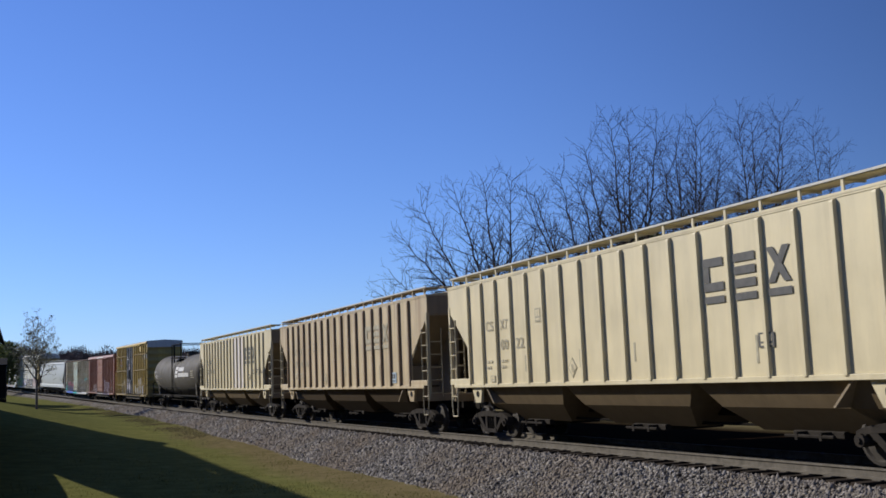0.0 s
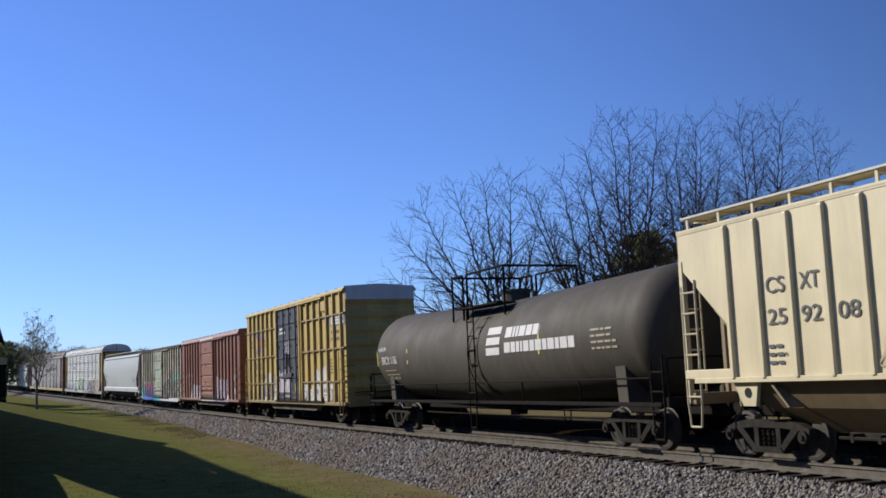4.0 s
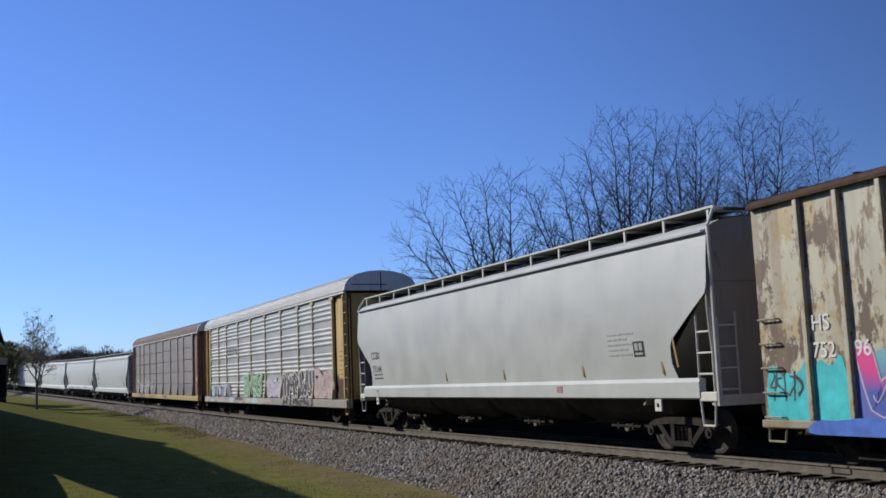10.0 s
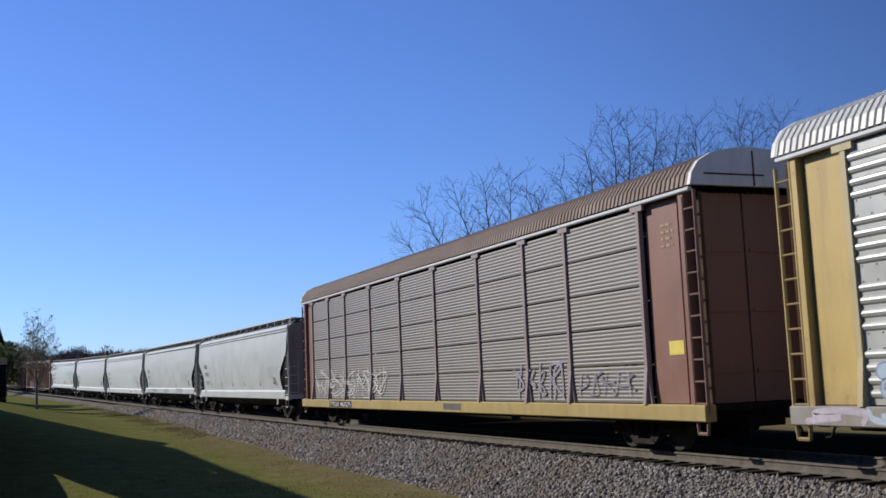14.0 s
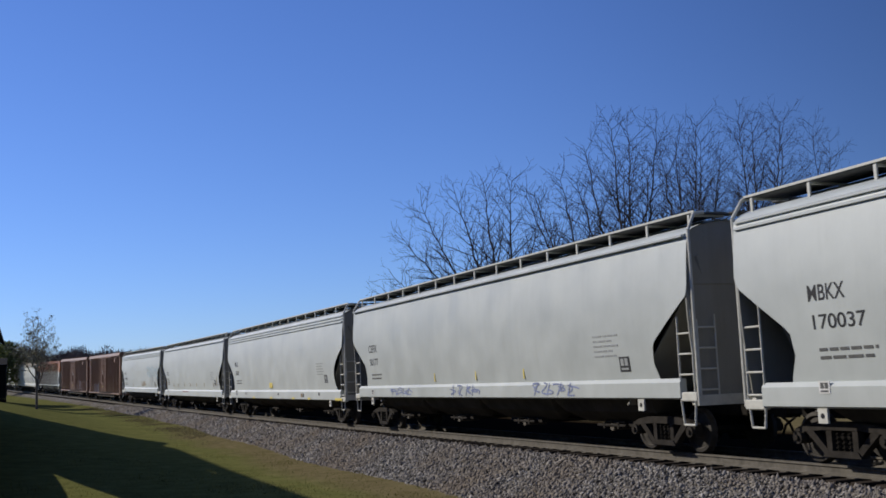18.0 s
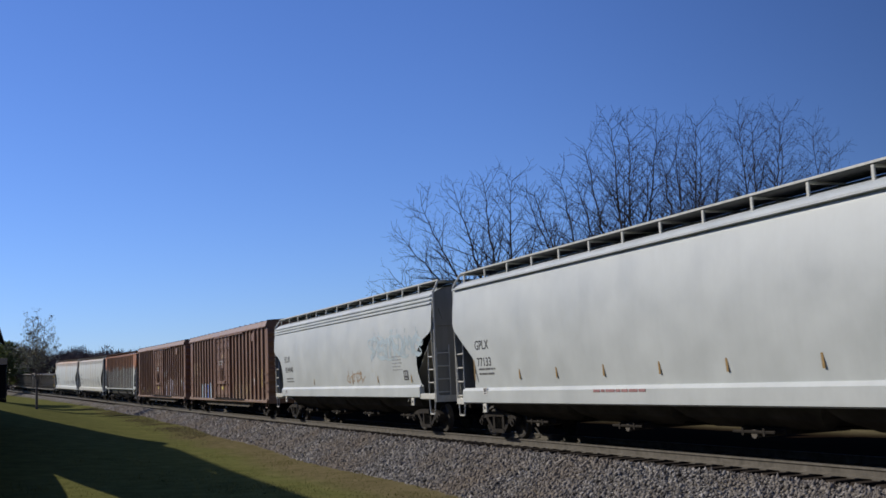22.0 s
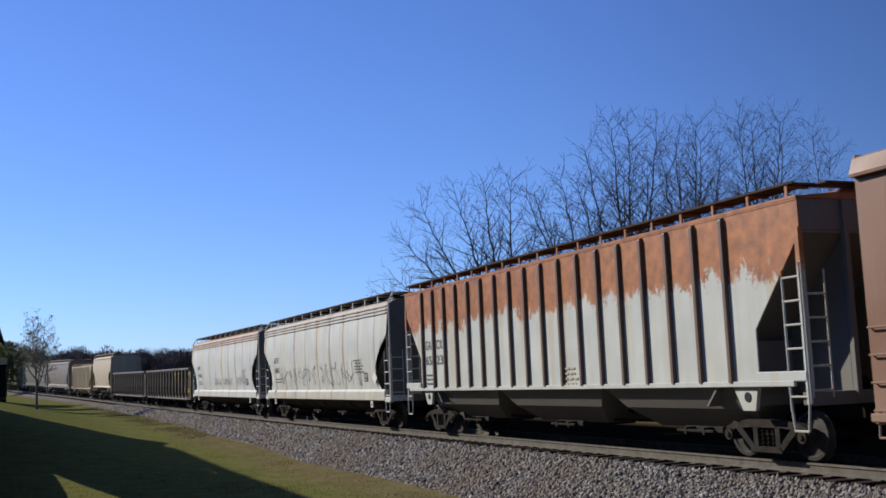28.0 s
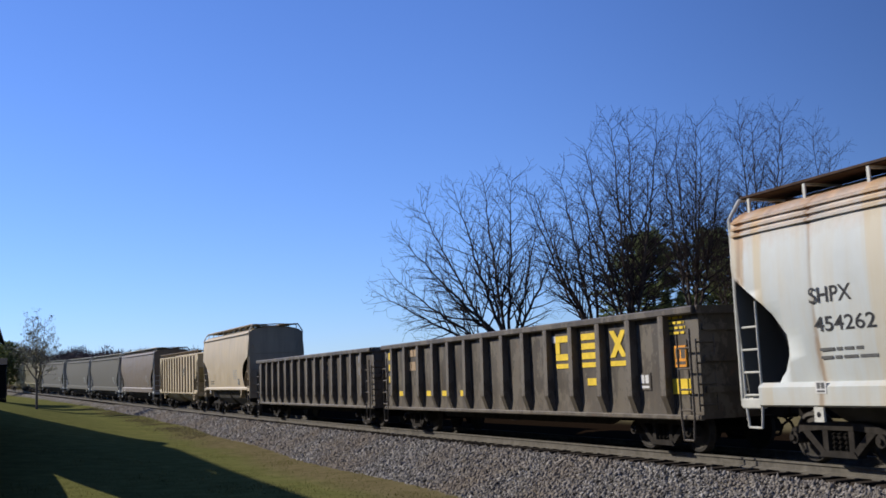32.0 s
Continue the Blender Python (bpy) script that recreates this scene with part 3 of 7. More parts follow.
                    part("graffiti_glint", bm, edge, parent, label)
            else:
                for off in (0.0, 0.9)[:1 if strokes < 2 else 2]:
                    bm = bmesh.new()
                    ribbon(bm, [(a + fat * off, b - fat * off * 0.55) for a, b in st], width, up)
                    part("graffiti_outline", bm, edge, parent, label)


def scrawl(parent, x0, x1, z0, z1, count, material, seed, y=-1.53, width=0.014, label="scrawled graffiti tag"):
    rnd = random.Random(seed)
    step = (x1 - x0) / count
    for i in range(count):
        a = x0 + step * i
        loop = curl(rnd, a - step * 0.25, a + step * 1.45, z0, z1, 30)
        slash = [(a + step * rnd.uniform(0.2, 0.5), z0), (a + step * rnd.uniform(0.3, 0.8), z1)]
        for k, pts in enumerate((loop, slash)):
            bm = bmesh.new()
            ribbon(bm, pts, width, y - 0.001 * k - 0.0003 * i)
            part("graffiti_tag", bm, material, parent, label)


def wash(parent, x0, x1, z0, z1, material, seed, y=-1.53):
    """A broad sprayed ground with an uneven upper edge and frayed sides."""
    rnd = random.Random(seed)
    bm = bmesh.new()
    n = 36
    ph = [rnd.uniform(0, 6.28) for _ in range(4)]
    low, high = [], []
    for i in range(n + 1):
        u = i / n
        edge = 1 - 0.5 * max(0.0, 1 - min(u, 1 - u) / 0.06) ** 2
        wave = 0.09 * math.sin(5.1 * u + ph[0]) + 0.06 * math.sin(13 * u + ph[1]) + 0.04 * math.sin(31 * u + ph[2]) + rnd.uniform(-0.03, 0.03)
        x = x0 + (x1 - x0) * u
        low.append(bm.verts.new((x, y, z0 + (z1 - z0) * 0.25 * (1 - edge))))
        high.append(bm.verts.new((x, y, z0 + (z1 - z0) * edge * (1 + wave))))
    for i in range(n):
        bm.faces.new((low[i], low[i + 1], high[i + 1], high[i]))
    return part("graffiti_ground", bm, material, parent, "sprayed graffiti")


def draped(root, face, build):
    """Lays what build() paints on root, in the plane y = 0, onto a curved side: face(x, z) gives its y."""
    before = set(root.children_recursive)
    build()
    for ob in root.children_recursive:
        if ob not in before:
            for v in ob.data.vertices:
                v.co.y += face(v.co.x, v.co.z)
            ob.data.update()


# ---- the train: parts that many cars share ----
NEAR, FAR = -1, 1


def truck_frame(bm):
    """The transverse bolster of a two-axle truck."""
    soft_box(bm, -0.2, 0.2, -1.0, 1.0, 0.42, 0.72, 0.05)
    tube(bm, (0, 0, 0.7), (0, 0, 0.86), 0.28, 12)


def side_frame(bm):
    extrude_y(bm, [(-1.12, 0.36), (-1.12, 0.60), (-0.9, 0.68), (-0.5, 0.74), (0.5, 0.74), (0.9, 0.68), (1.12, 0.60), (1.12, 0.36), (0.98, 0.36), (0.9, 0.56), (0.42, 0.60), (-0.42, 0.60), (-0.9, 0.56), (-0.98, 0.36)], -0.08, 0.08)
    for k in (-1, 1):
        extrude_y(bm, [(k * 0.86, 0.58), (k * 0.66, 0.58), (k * 0.26, 0.20), (k * 0.42, 0.20)], -0.075, 0.075)
        extrude_y(bm, [(k * 0.36, 0.62), (k * 0.24, 0.62), (k * 0.24, 0.24), (k * 0.36, 0.24)], -0.07, 0.07)
    extrude_y(bm, [(-0.44, 0.16), (0.44, 0.16), (0.36, 0.26), (-0.36, 0.26)], -0.10, 0.10)


def wheel(bm):
    rings = []
    n = 28
    for r, y in ((0.46, -0.07), (0.43, -0.05), (0.42, 0.06), (0.36, 0.07), (0.33, 0.03), (0.14, 0.05), (0.12, 0.10), (0.0, 0.10)):
        rings.append([bm.verts.new((r * math.cos(2 * math.pi * i / n), y, r * math.sin(2 * math.pi * i / n))) for i in range(n)] if r else None)
    for a, b in zip(rings, rings[1:]):
        if b:
            for i in range(n):
                bm.faces.new((a[i], a[(i + 1) % n], b[(i + 1) % n], b[i]))
    bm.faces.new(rings[0])
    bm.faces.new(rings[-2][::-1])


def bearing(bm):
    tube(bm, (0, -0.13, 0), (0, 0.13, 0), 0.11, 12)
    tube(bm, (0, -0.17, 0), (0, -0.12, 0), 0.05, 6)


def spring(bm):
    turns = [(0.05 * math.cos(a), 0.05 * math.sin(a), 0.30 * a / 25.2) for a in np.linspace(0, 25.2, 25)]
    tube(bm, (0, 0, 0), (0, 0, 0.30), 0.035, 6)
    for a, b in zip(turns, turns[1:]):
        tube(bm, a, b, 0.014, 4)


def trucks(root, length, inset):
    bol = once("bolster", lambda: made(truck_frame, "truck", DARK_STEEL))
    frm = once("side_frame", lambda: made(side_frame, "side_frame", TRUCK_STEEL))
    whl = once("wheel", lambda: made(wheel, "wheel", WHEEL_STEEL))
    axl = once("axle", lambda: made(lambda bm: tube(bm, (0, -1.0, 0), (0, 1.0, 0), 0.075, 10), "axle", DARK_STEEL))
    brg = once("bearing", lambda: made(bearing, "bearing", TRUCK_STEEL))
    spr = once("spring", lambda: made(spring, "spring", DARK_STEEL))
    for k in (-1, 1):
        t = part("truck", bol, None, root)
        t.location = (k * (length / 2 - inset), 0, 0)
        again("side_frame", frm, t, [(0, -0.99, 0), (0, 0.99, 0)])
        again("axle", axl, t, [(-0.88, 0, 0.46), (0.88, 0, 0.46)])
        for w in again("wheel", whl, t, [(x, 0.75, 0.46) for x in (-0.88, 0.88)]) + again("wheel", whl, t, [(x, -0.75, 0.46) for x in (-0.88, 0.88)]):
            if w.location.y < 0:
                w.rotation_euler = (0, 0, math.pi)
        again("bearing", brg, t, [(x, y, 0.46) for x in (-1.0, 1.0) for y in (-1.0, 1.0)])
        again("spring", spr, t, [(x, y, 0.26) for x in (-0.14, 0.0, 0.14) for y in (-0.99, 0.99)])


def coupler(bm):
    soft_box(bm, -0.1, 0.55, -0.1, 0.1, 0.78, 0.98, 0.02)
    extrude_y(bm, [(0.5, 0.72), (0.78, 0.74), (0.86, 0.80), (0.86, 0.98), (0.5, 1.04)], -0.16, 0.16)


def underframe(root, length, z0=0.74, z1=1.06, wide=0.30):
    bm = bmesh.new()
    soft_box(bm, -length / 2 + 0.1, length / 2 - 0.1, -wide, wide, z0, z1, 0.03)
    part("center_sill", bm, DARK_STEEL, root)
    me = once("coupler", lambda: made(coupler, "coupler", DARK_STEEL))
    for k in (-1, 1):
        c = part("coupler", me, None, root)
        c.location, c.rotation_euler = (k * (length / 2), 0, 0), (0, 0, 0 if k > 0 else math.pi)
    bm = bmesh.new()
    run(bm, [(-length / 2 + 2.5, -0.5, 0.62), (-1, -0.55, 0.58), (length / 2 - 2.5, -0.5, 0.62)], 0.03)
    part("brake_rod", bm, DARK_STEEL, root)
    hose = once("hose", lambda: made(lambda bm: run(bm, [(0, 0, 0.75), (0.28, 0, 0.6), (0.38, 0, 0.42), (0.52, 0, 0.40)], 0.025), "air_hose", DARK_STEEL))
    for k in (-1, 1):
        h = part("air_hose", hose, None, root)
        h.location, h.rotation_euler = (k * (length / 2 + 0.1), k * 0.3, 0), (0, 0, 0 if k > 0 else math.pi)


def ladder(root, x, y, z0, z1, width, material, along="x", step=0.40, stirrup=True, r=0.022):
    """Two stiles with rungs between; it hangs on a side (along x) or on an end (along y)."""
    d = Vector((width, 0, 0)) if along == "x" else Vector((0, width, 0))
    bm = bmesh.new()
    for k in (0, 1):
        tube(bm, Vector((x, y, z0)) + d * k, Vector((x, y, z1 + (0.1 if k else 0))) + d * k, r, 6)
    if stirrup:
        run(bm, [(x, y, z0), Vector((x, y, z0 - 0.45)) + d * 0.12, Vector((x, y, z0 - 0.45)) + d * 0.88, Vector((x, y, z0)) + d], r, 6)
    lad = part("ladder", bm, material, root)
    rung = once(("rung", material.name, width, along), lambda: made(lambda b: tube(b, (0, 0, 0), d, 0.02, 6), "rung", material))
    n = max(1, int((z1 - z0) / step))
    again("rung", rung, lad, [(x, y, z0 + 0.12 + i * step) for i in range(n + 1) if z0 + 0.12 + i * step < z1])
    return lad


def corner_ladders(root, length, y, z0, z1, width, material, inset=0.05, far_low=None):
    for k in (-1, 1):
        for s in (NEAR, FAR):
            x = k * (length / 2 - inset) - (width if k > 0 else 0)
            ladder(root, x, s * y, z0, z1, width, material)
            ladder(root, k * (length / 2 - 0.0), s * (y - 0.05) - (0.42 if s > 0 else 0), z0 + 0.1, z1 - 0.1, 0.42, material, "y", stirrup=False, r=0.018)


def grab_irons(root, length, y, z0, z1, width, material, inset=0.06, step=0.42):
    """Rungs bolted straight to the corners of the sides, with a sill step under them."""
    def rung(b):
        run(b, [(0, 0.07, 0), (0, 0, 0), (width, 0, 0), (width, 0.07, 0)], 0.018, 6)

    def sill_step(b):
        run(b, [(0, 0.05, 0.12), (0.02, 0.0, -0.26), (width - 0.02, 0.0, -0.26), (width, 0.05, 0.12)], 0.02, 6)
    near = once(("iron", material.name, width), lambda: made(rung, "grab_iron", material))
    low = once(("sill_step", material.name, width), lambda: made(sill_step, "sill_step", material))
    n = int((z1 - z0) / step) + 1
    for k in (-1, 1):
        x = k * (length / 2 - inset) - (width if k > 0 else 0)
        again("grab_iron", near, root, [(x, -y, z0 + i * step) for i in range(n)])
        again("sill_step", low, root, [(x, -y + 0.05, z0 - 0.15)])
        for ob in again("grab_iron", near, root, [(x + width, y, z0 + i * step) for i in range(n)]) + again("sill_step", low, root, [(x + width, y - 0.05, z0 - 0.15)]):
            ob.rotation_euler = (0, 0, math.pi)


def walkway(root, length, y0, y1, z, material, grate, every=1.35, roof_z=4.45, ends=0.1, edge=None):
    """A raised running board on posts along each side of the roof, and across the ends."""
    for s in (NEAR, FAR):
        bm = bmesh.new()
        box(bm, -length / 2 + ends, length / 2 - ends, min(s * y0, s * y1), max(s * y0, s * y1), z - 0.03, z)
        board = part("running_board", bm, grate, root)
        bm = bmesh.new()
        box(bm, -length / 2 + ends, length / 2 - ends, min(s * y1, s * (y1 + 0.03)), max(s * y1, s * (y1 + 0.03)), z - 0.015, z + 0.025)
        part("board_edge", bm, edge or material, board)
        n = int((length - 0.6) / every)
        post = once(("post", material.name, s, y1, z, roof_z), lambda: made(lambda b: (box(b, -0.03, 0.03, min(s * (y1 - 0.02), s * (y1 + 0.012)), max(s * (y1 - 0.02), s * (y1 + 0.012)), roof_z - 0.1, z - 0.04),
                                                                                      box(b, -0.03, 0.03, min(s * y0, s * y1), max(s * y0, s * y1), z - 0.07, z - 0.03)), "board_post", material))
        again("board_post", post, board, [(-length / 2 + 0.3 + (length - 0.6) * i / n, 0, 0) for i in range(n + 1)])
    for k in (-1, 1):
        bm = bmesh.new()
        box(bm, k * (length / 2 - ends) - 0.25, k * (length / 2 - ends) + 0.25, -y0, y0, z - 0.03, z)
        part("end_board", bm, grate, root)


def chutes(root, length, count, top, bottom, inset, material, wide=1.42, share=0.30):
    """The hopper bottoms under a covered hopper: wedge-shaped bays with an outlet gate each."""
    span = (length - 2 * inset) / count
    gap = span * share
    for i in range(count):
        c = -length / 2 + inset + span * (i + 0.5)
        bm = bmesh.new()
        a = [bm.verts.new((c + u * span / 2, v * wide, top)) for u, v in ((-1, -1), (1, -1), (1, 1), (-1, 1))]
        b = [bm.verts.new((c + u * gap, v * 0.62, bottom)) for u, v in ((-1, -1), (1, -1), (1, 1), (-1, 1))]
        m = [bm.verts.new((c + u * (span / 2 * 0.35 + gap * 0.65) * 1.08, v * (wide * 0.55 + 0.62 * 0.45) * 1.06, top * 0.45 + bottom * 0.55)) for u, v in ((-1, -1), (1, -1), (1, 1), (-1, 1))]
        for j in range(4):
            bm.faces.new((a[j], a[(j + 1) % 4], m[(j + 1) % 4], m[j]))
            bm.faces.new((m[j], m[(j + 1) % 4], b[(j + 1) % 4], b[j]))
        bm.faces.new(a)
        bm.faces.new(b[::-1])
        bay = part("hopper_bay", bm, material, root)
        bm = bmesh.new()
        soft_box(bm, c - 0.62, c + 0.62, -0.75, 0.75, bottom - 0.10, bottom + 0.03, 0.02)
        tube(bm, (c - 0.6, -0.95, bottom - 0.05), (c + 0.6, -0.95, bottom - 0.05), 0.03, 6)
        for q in (-0.3, 0.3):
            box(bm, c + q - 0.03, c + q + 0.03, -0.98, -0.7, bottom - 0.12, bottom + 0.02)
        part("outlet_gate", bm, TRUCK_STEEL, bay, "dusty outlet gate")


def root_of(name, label, category, length):
    ob = tagged(new(name), label, category, "cars of the freight train")
    ob.empty_display_size = 0.5
    return ob


# ---- covered hopper with flat ribbed sides ----
def ribbed_hopper(label, length, height, mat, rib_mat, rib_n, end_mat, sill=1.52, board=None, chute_mat=None, bays=3, lad=None, low=2.42, cut=1.48, cut_top=3.70, rib_on=0.0):
    root = root_of("covered_hopper", label, "hopper car", length)
    h = length / 2
    lad = lad or mat
    for s in (NEAR, FAR):
        bm = bmesh.new()
        y = s * 1.48
        extrude_y(bm, [(-h, height), (-h, cut_top), (-h + cut, low), (-h + cut, sill), (h - cut, sill), (h - cut, low), (h, cut_top), (h, height)], min(y, y - s * 0.03), max(y, y - s * 0.03))
        side = part("side_sheet", bm, mat, root)
        rib = once(("rib", rib_mat.name, s, sill, height), lambda: made(lambda b: extrude_x(b, [(s * q, z) for q, z in ((1.478, sill - 0.02), (1.565, sill - 0.02), (1.565, height - 0.13), (1.55, height - 0.095), (1.50, height - 0.075), (1.478, height - 0.075))], -0.04, 0.04), "rib", rib_mat))
        again("rib", rib, side, [(-h + cut + 0.06 + rib_on + (length - 2 * cut - 0.12) * i / (rib_n - 1), 0, 0) for i in range(rib_n - (1 if rib_on else 0))])
        bm = bmesh.new()
        soft_box(bm, -h + 0.35, h - 0.35, min(y, y + s * 0.06), max(y, y + s * 0.06), sill - 0.10, sill, 0.01)
        soft_box(bm, -h + 0.05, -h + cut, min(y, y + s * 0.05), max(y, y + s * 0.05), sill - 0.02, sill + 0.16, 0.02)
        soft_box(bm, h - cut, h - 0.05, min(y, y + s * 0.05), max(y, y + s * 0.05), sill - 0.02, sill + 0.16, 0.02)
        part("side_sill", bm, mat, root)
        bm = bmesh.new()
        soft_box(bm, -h, h, min(y - s * 0.01, y + s * 0.012), max(y - s * 0.01, y + s * 0.012), height - 0.07, height + 0.02, 0.004)
        part("top_chord", bm, mat, root)
        for k in (-1, 1):
            bm = bmesh.new()
            x = k * (h - 1.75)
            extrude_y(bm, [(x - 0.34, sill - 0.10), (x + 0.34, sill - 0.10), (x + 0.24, sill - 0.52), (x - 0.10, sill - 0.52)], min(s * 1.36, s * 1.44), max(s * 1.36, s * 1.44))
            pad = part("jacking_pad", bm, mat, root)
            # no opening is cut: a black disc gives the hole's dark inside
            bm = bmesh.new()
            tube(bm, (x + 0.06, s * 1.43, sill - 0.28), (x + 0.06, s * 1.455, sill - 0.28), 0.09, 12)
            part("pad_hole", bm, BLACK_ROOF, pad, "black disc in place of the lifting hole")
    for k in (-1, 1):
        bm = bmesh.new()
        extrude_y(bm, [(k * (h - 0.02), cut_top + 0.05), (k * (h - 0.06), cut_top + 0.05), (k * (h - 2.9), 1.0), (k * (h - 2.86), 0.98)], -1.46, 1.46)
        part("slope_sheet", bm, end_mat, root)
        # plate added to close off the dark space under the slope sheet
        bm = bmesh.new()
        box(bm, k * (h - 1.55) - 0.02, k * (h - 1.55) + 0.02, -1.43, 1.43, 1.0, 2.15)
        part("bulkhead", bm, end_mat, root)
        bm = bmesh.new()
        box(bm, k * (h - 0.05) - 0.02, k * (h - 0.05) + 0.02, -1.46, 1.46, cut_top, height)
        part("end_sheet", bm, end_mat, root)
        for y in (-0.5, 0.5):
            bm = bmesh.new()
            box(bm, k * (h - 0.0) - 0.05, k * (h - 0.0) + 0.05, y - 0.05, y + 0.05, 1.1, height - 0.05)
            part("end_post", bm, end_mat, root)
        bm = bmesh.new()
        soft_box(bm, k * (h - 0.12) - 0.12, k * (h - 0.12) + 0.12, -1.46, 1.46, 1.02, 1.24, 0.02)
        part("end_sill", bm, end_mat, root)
        # plates added so that no sky shows through the notch
        for y in (-0.5, 0.5):
            bm = bmesh.new()
            extrude_y(bm, [(k * (h - 0.10), 1.2), (k * (h - 0.10), cut_top - 0.06), (k * (h - 2.62), 1.2)], y - 0.012, y + 0.012)
            part("gusset_plate", bm, end_mat, root)
        bm = bmesh.new()
        for s in (NEAR, FAR):
            box(bm, k * (h - 0.06) - 0.05, k * (h - 0.06) + 0.05, s * 1.45 - 0.05, s * 1.45 + 0.05, 1.05, cut_top + 0.1)
            part("corner_post", bm, lad, root)
            bm = bmesh.new()
        tube(bm, (k * (h - 0.9), -0.2, 1.3), (k * (h - 0.9), 0.5, 1.3), 0.16, 12)
        part("brake_cylinder", bm, DARK_STEEL, root)
    bm = bmesh.new()
    extrude_x(bm, [(-1.50, height - 0.03), (-1.50, height), (-0.6, height + 0.09), (0.6, height + 0.09), (1.50, height), (1.50, height - 0.03)], -h, h)
    part("roof", bm, mat, root)
    bm = bmesh.new()
    for i in range(10):
        x = -h + length * (i + 0.5) / 10
        soft_box(bm, x - 0.75, x + 0.75, -0.32, 0.32, height + 0.08, height + 0.19, 0.03)
    part("roof_hatches", bm, mat, root)
    walkway(root, length, 0.95, 1.42, height + 0.25, mat, board or mat, 0.98, height, edge=board or LADDER_WHITE)
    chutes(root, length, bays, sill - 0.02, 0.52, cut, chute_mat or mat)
    corner_ladders(root, length, 1.50, 1.05, 3.3, 0.44, lad)
    underframe(root, length)
    trucks(root, length, 1.75)
    return root


# ---- covered hopper with curved smooth sides ----
def bulge(z):
    return 1.405 + 0.155 * math.sin(math.pi * min(1, max(0, (z - 1.25) / 3.55)))


def curved_hopper(label, length, mat, sill_mat, end_mat, height=4.28, style="angled", seams=0, post_mat=None, board_mat=None, bays=4, grooves=1, sill=(1.12, 1.52), crown=0.36, sill_end=0.55):
    root = root_of("covered_hopper", label, "hopper car", length)
    h = length / 2
    post_mat = post_mat or LADDER_WHITE
    board_mat = board_mat or GRATE
    if style == "angled":
        cut = [(1.4, 1.25), (1.85, 1.45), (2.25, 1.40), (3.0, 0.30), (3.12, 0.12), (3.3, 0.06), (9, 0.05)]
    elif style == "curved":
        cut = [(1.4, 1.15), (1.6, 1.33), (1.9, 1.42), (2.2, 1.34), (2.5, 1.06), (2.8, 0.60), (2.95, 0.34), (3.05, 0.13), (3.3, 0.06), (9, 0.05)]
    elif not seams:
        cut = [(1.4, 1.05), (1.6, 1.30), (1.9, 1.45), (2.2, 1.48), (2.5, 1.40), (2.75, 1.20), (2.95, 0.85), (3.08, 0.42), (3.15, 0.13), (3.3, 0.06), (9, 0.05)]
    else:
        cut = [(1.4, 1.0), (1.6, 1.25), (1.9, 1.42), (2.2, 1.42), (2.6, 1.10), (2.95, 0.60), (3.3, 0.10), (3.5, 0.06), (9, 0.05)]
    zs, ys = zip(*cut)
    half = [(bulge(z), z) for z in np.linspace(sill[1] - 0.04, height, 25)]
    half += [(bulge(height) * math.cos(a) ** 0.8, height + crown * math.sin(a)) for a in np.radians([14, 28, 44, 60, 75])] + [(0.0, height + crown)]
    section = [(-y, z) for y, z in half] + [(y, z) for y, z in half[-2::-1]]
    cols = list(np.linspace(-h, h, 41))
    if seams:
        cols += [-h + 0.28 + seams * k + q for k in range(int((length - 0.5) / seams) + 1) for q in (-0.20, -0.05, 0.0, 0.05, 0.20)]
    bm = bmesh.new()
    rows = []
    for u in sorted(c for c in cols if abs(c) <= h):
        fat = 0.0
        if seams:
            fat = 0.018 * abs(math.sin(math.pi * (u + h - 0.28) / seams)) ** 0.4 - 0.014
        row = []
        for y, z in section:
            e = h - float(np.interp(z, zs, ys))
            row.append(bm.verts.new((min(e, max(-e, u)), y * (1 + fat * (0.6 if z > height else 1)), z)))
        rows.append(row)
    for a, b in zip(rows, rows[1:]):
        for j in range(len(a) - 1):
            bm.faces.new((a[j], a[j + 1], b[j + 1], b[j]))
    bmesh.ops.remove_doubles(bm, verts=bm.verts, dist=0.002)
    part("body_shell", bm, mat, root, shade=True)
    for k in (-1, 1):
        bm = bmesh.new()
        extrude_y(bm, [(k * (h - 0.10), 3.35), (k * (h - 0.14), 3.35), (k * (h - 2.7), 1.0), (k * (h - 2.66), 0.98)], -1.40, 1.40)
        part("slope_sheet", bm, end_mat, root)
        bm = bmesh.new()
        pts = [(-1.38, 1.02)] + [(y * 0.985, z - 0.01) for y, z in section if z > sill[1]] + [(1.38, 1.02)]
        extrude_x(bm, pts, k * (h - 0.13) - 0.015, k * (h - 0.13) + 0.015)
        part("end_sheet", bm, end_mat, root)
        bm = bmesh.new()
        box(bm, k * (h - 0.30) - 0.05, k * (h - 0.30) + 0.05, -0.06, 0.06, 1.0, 3.3)
        part("end_post", bm, end_mat, root)
        for s in (NEAR, FAR):
            bm = bmesh.new()
            tube(bm, (k * (h - 0.1), s * 1.25, 3.9), (k * (h - 0.5), s * 0.3, 1.2), 0.04, 6)
            part("end_brace", bm, end_mat, root)
        bm = bmesh.new()
        soft_box(bm, k * (h - 0.14) - 0.14, k * (h - 0.14) + 0.14, -1.44, 1.44, 1.0, 1.2, 0.02)
        part("end_sill", bm, post_mat, root)
        for s in (NEAR, FAR):
            bm = bmesh.new()
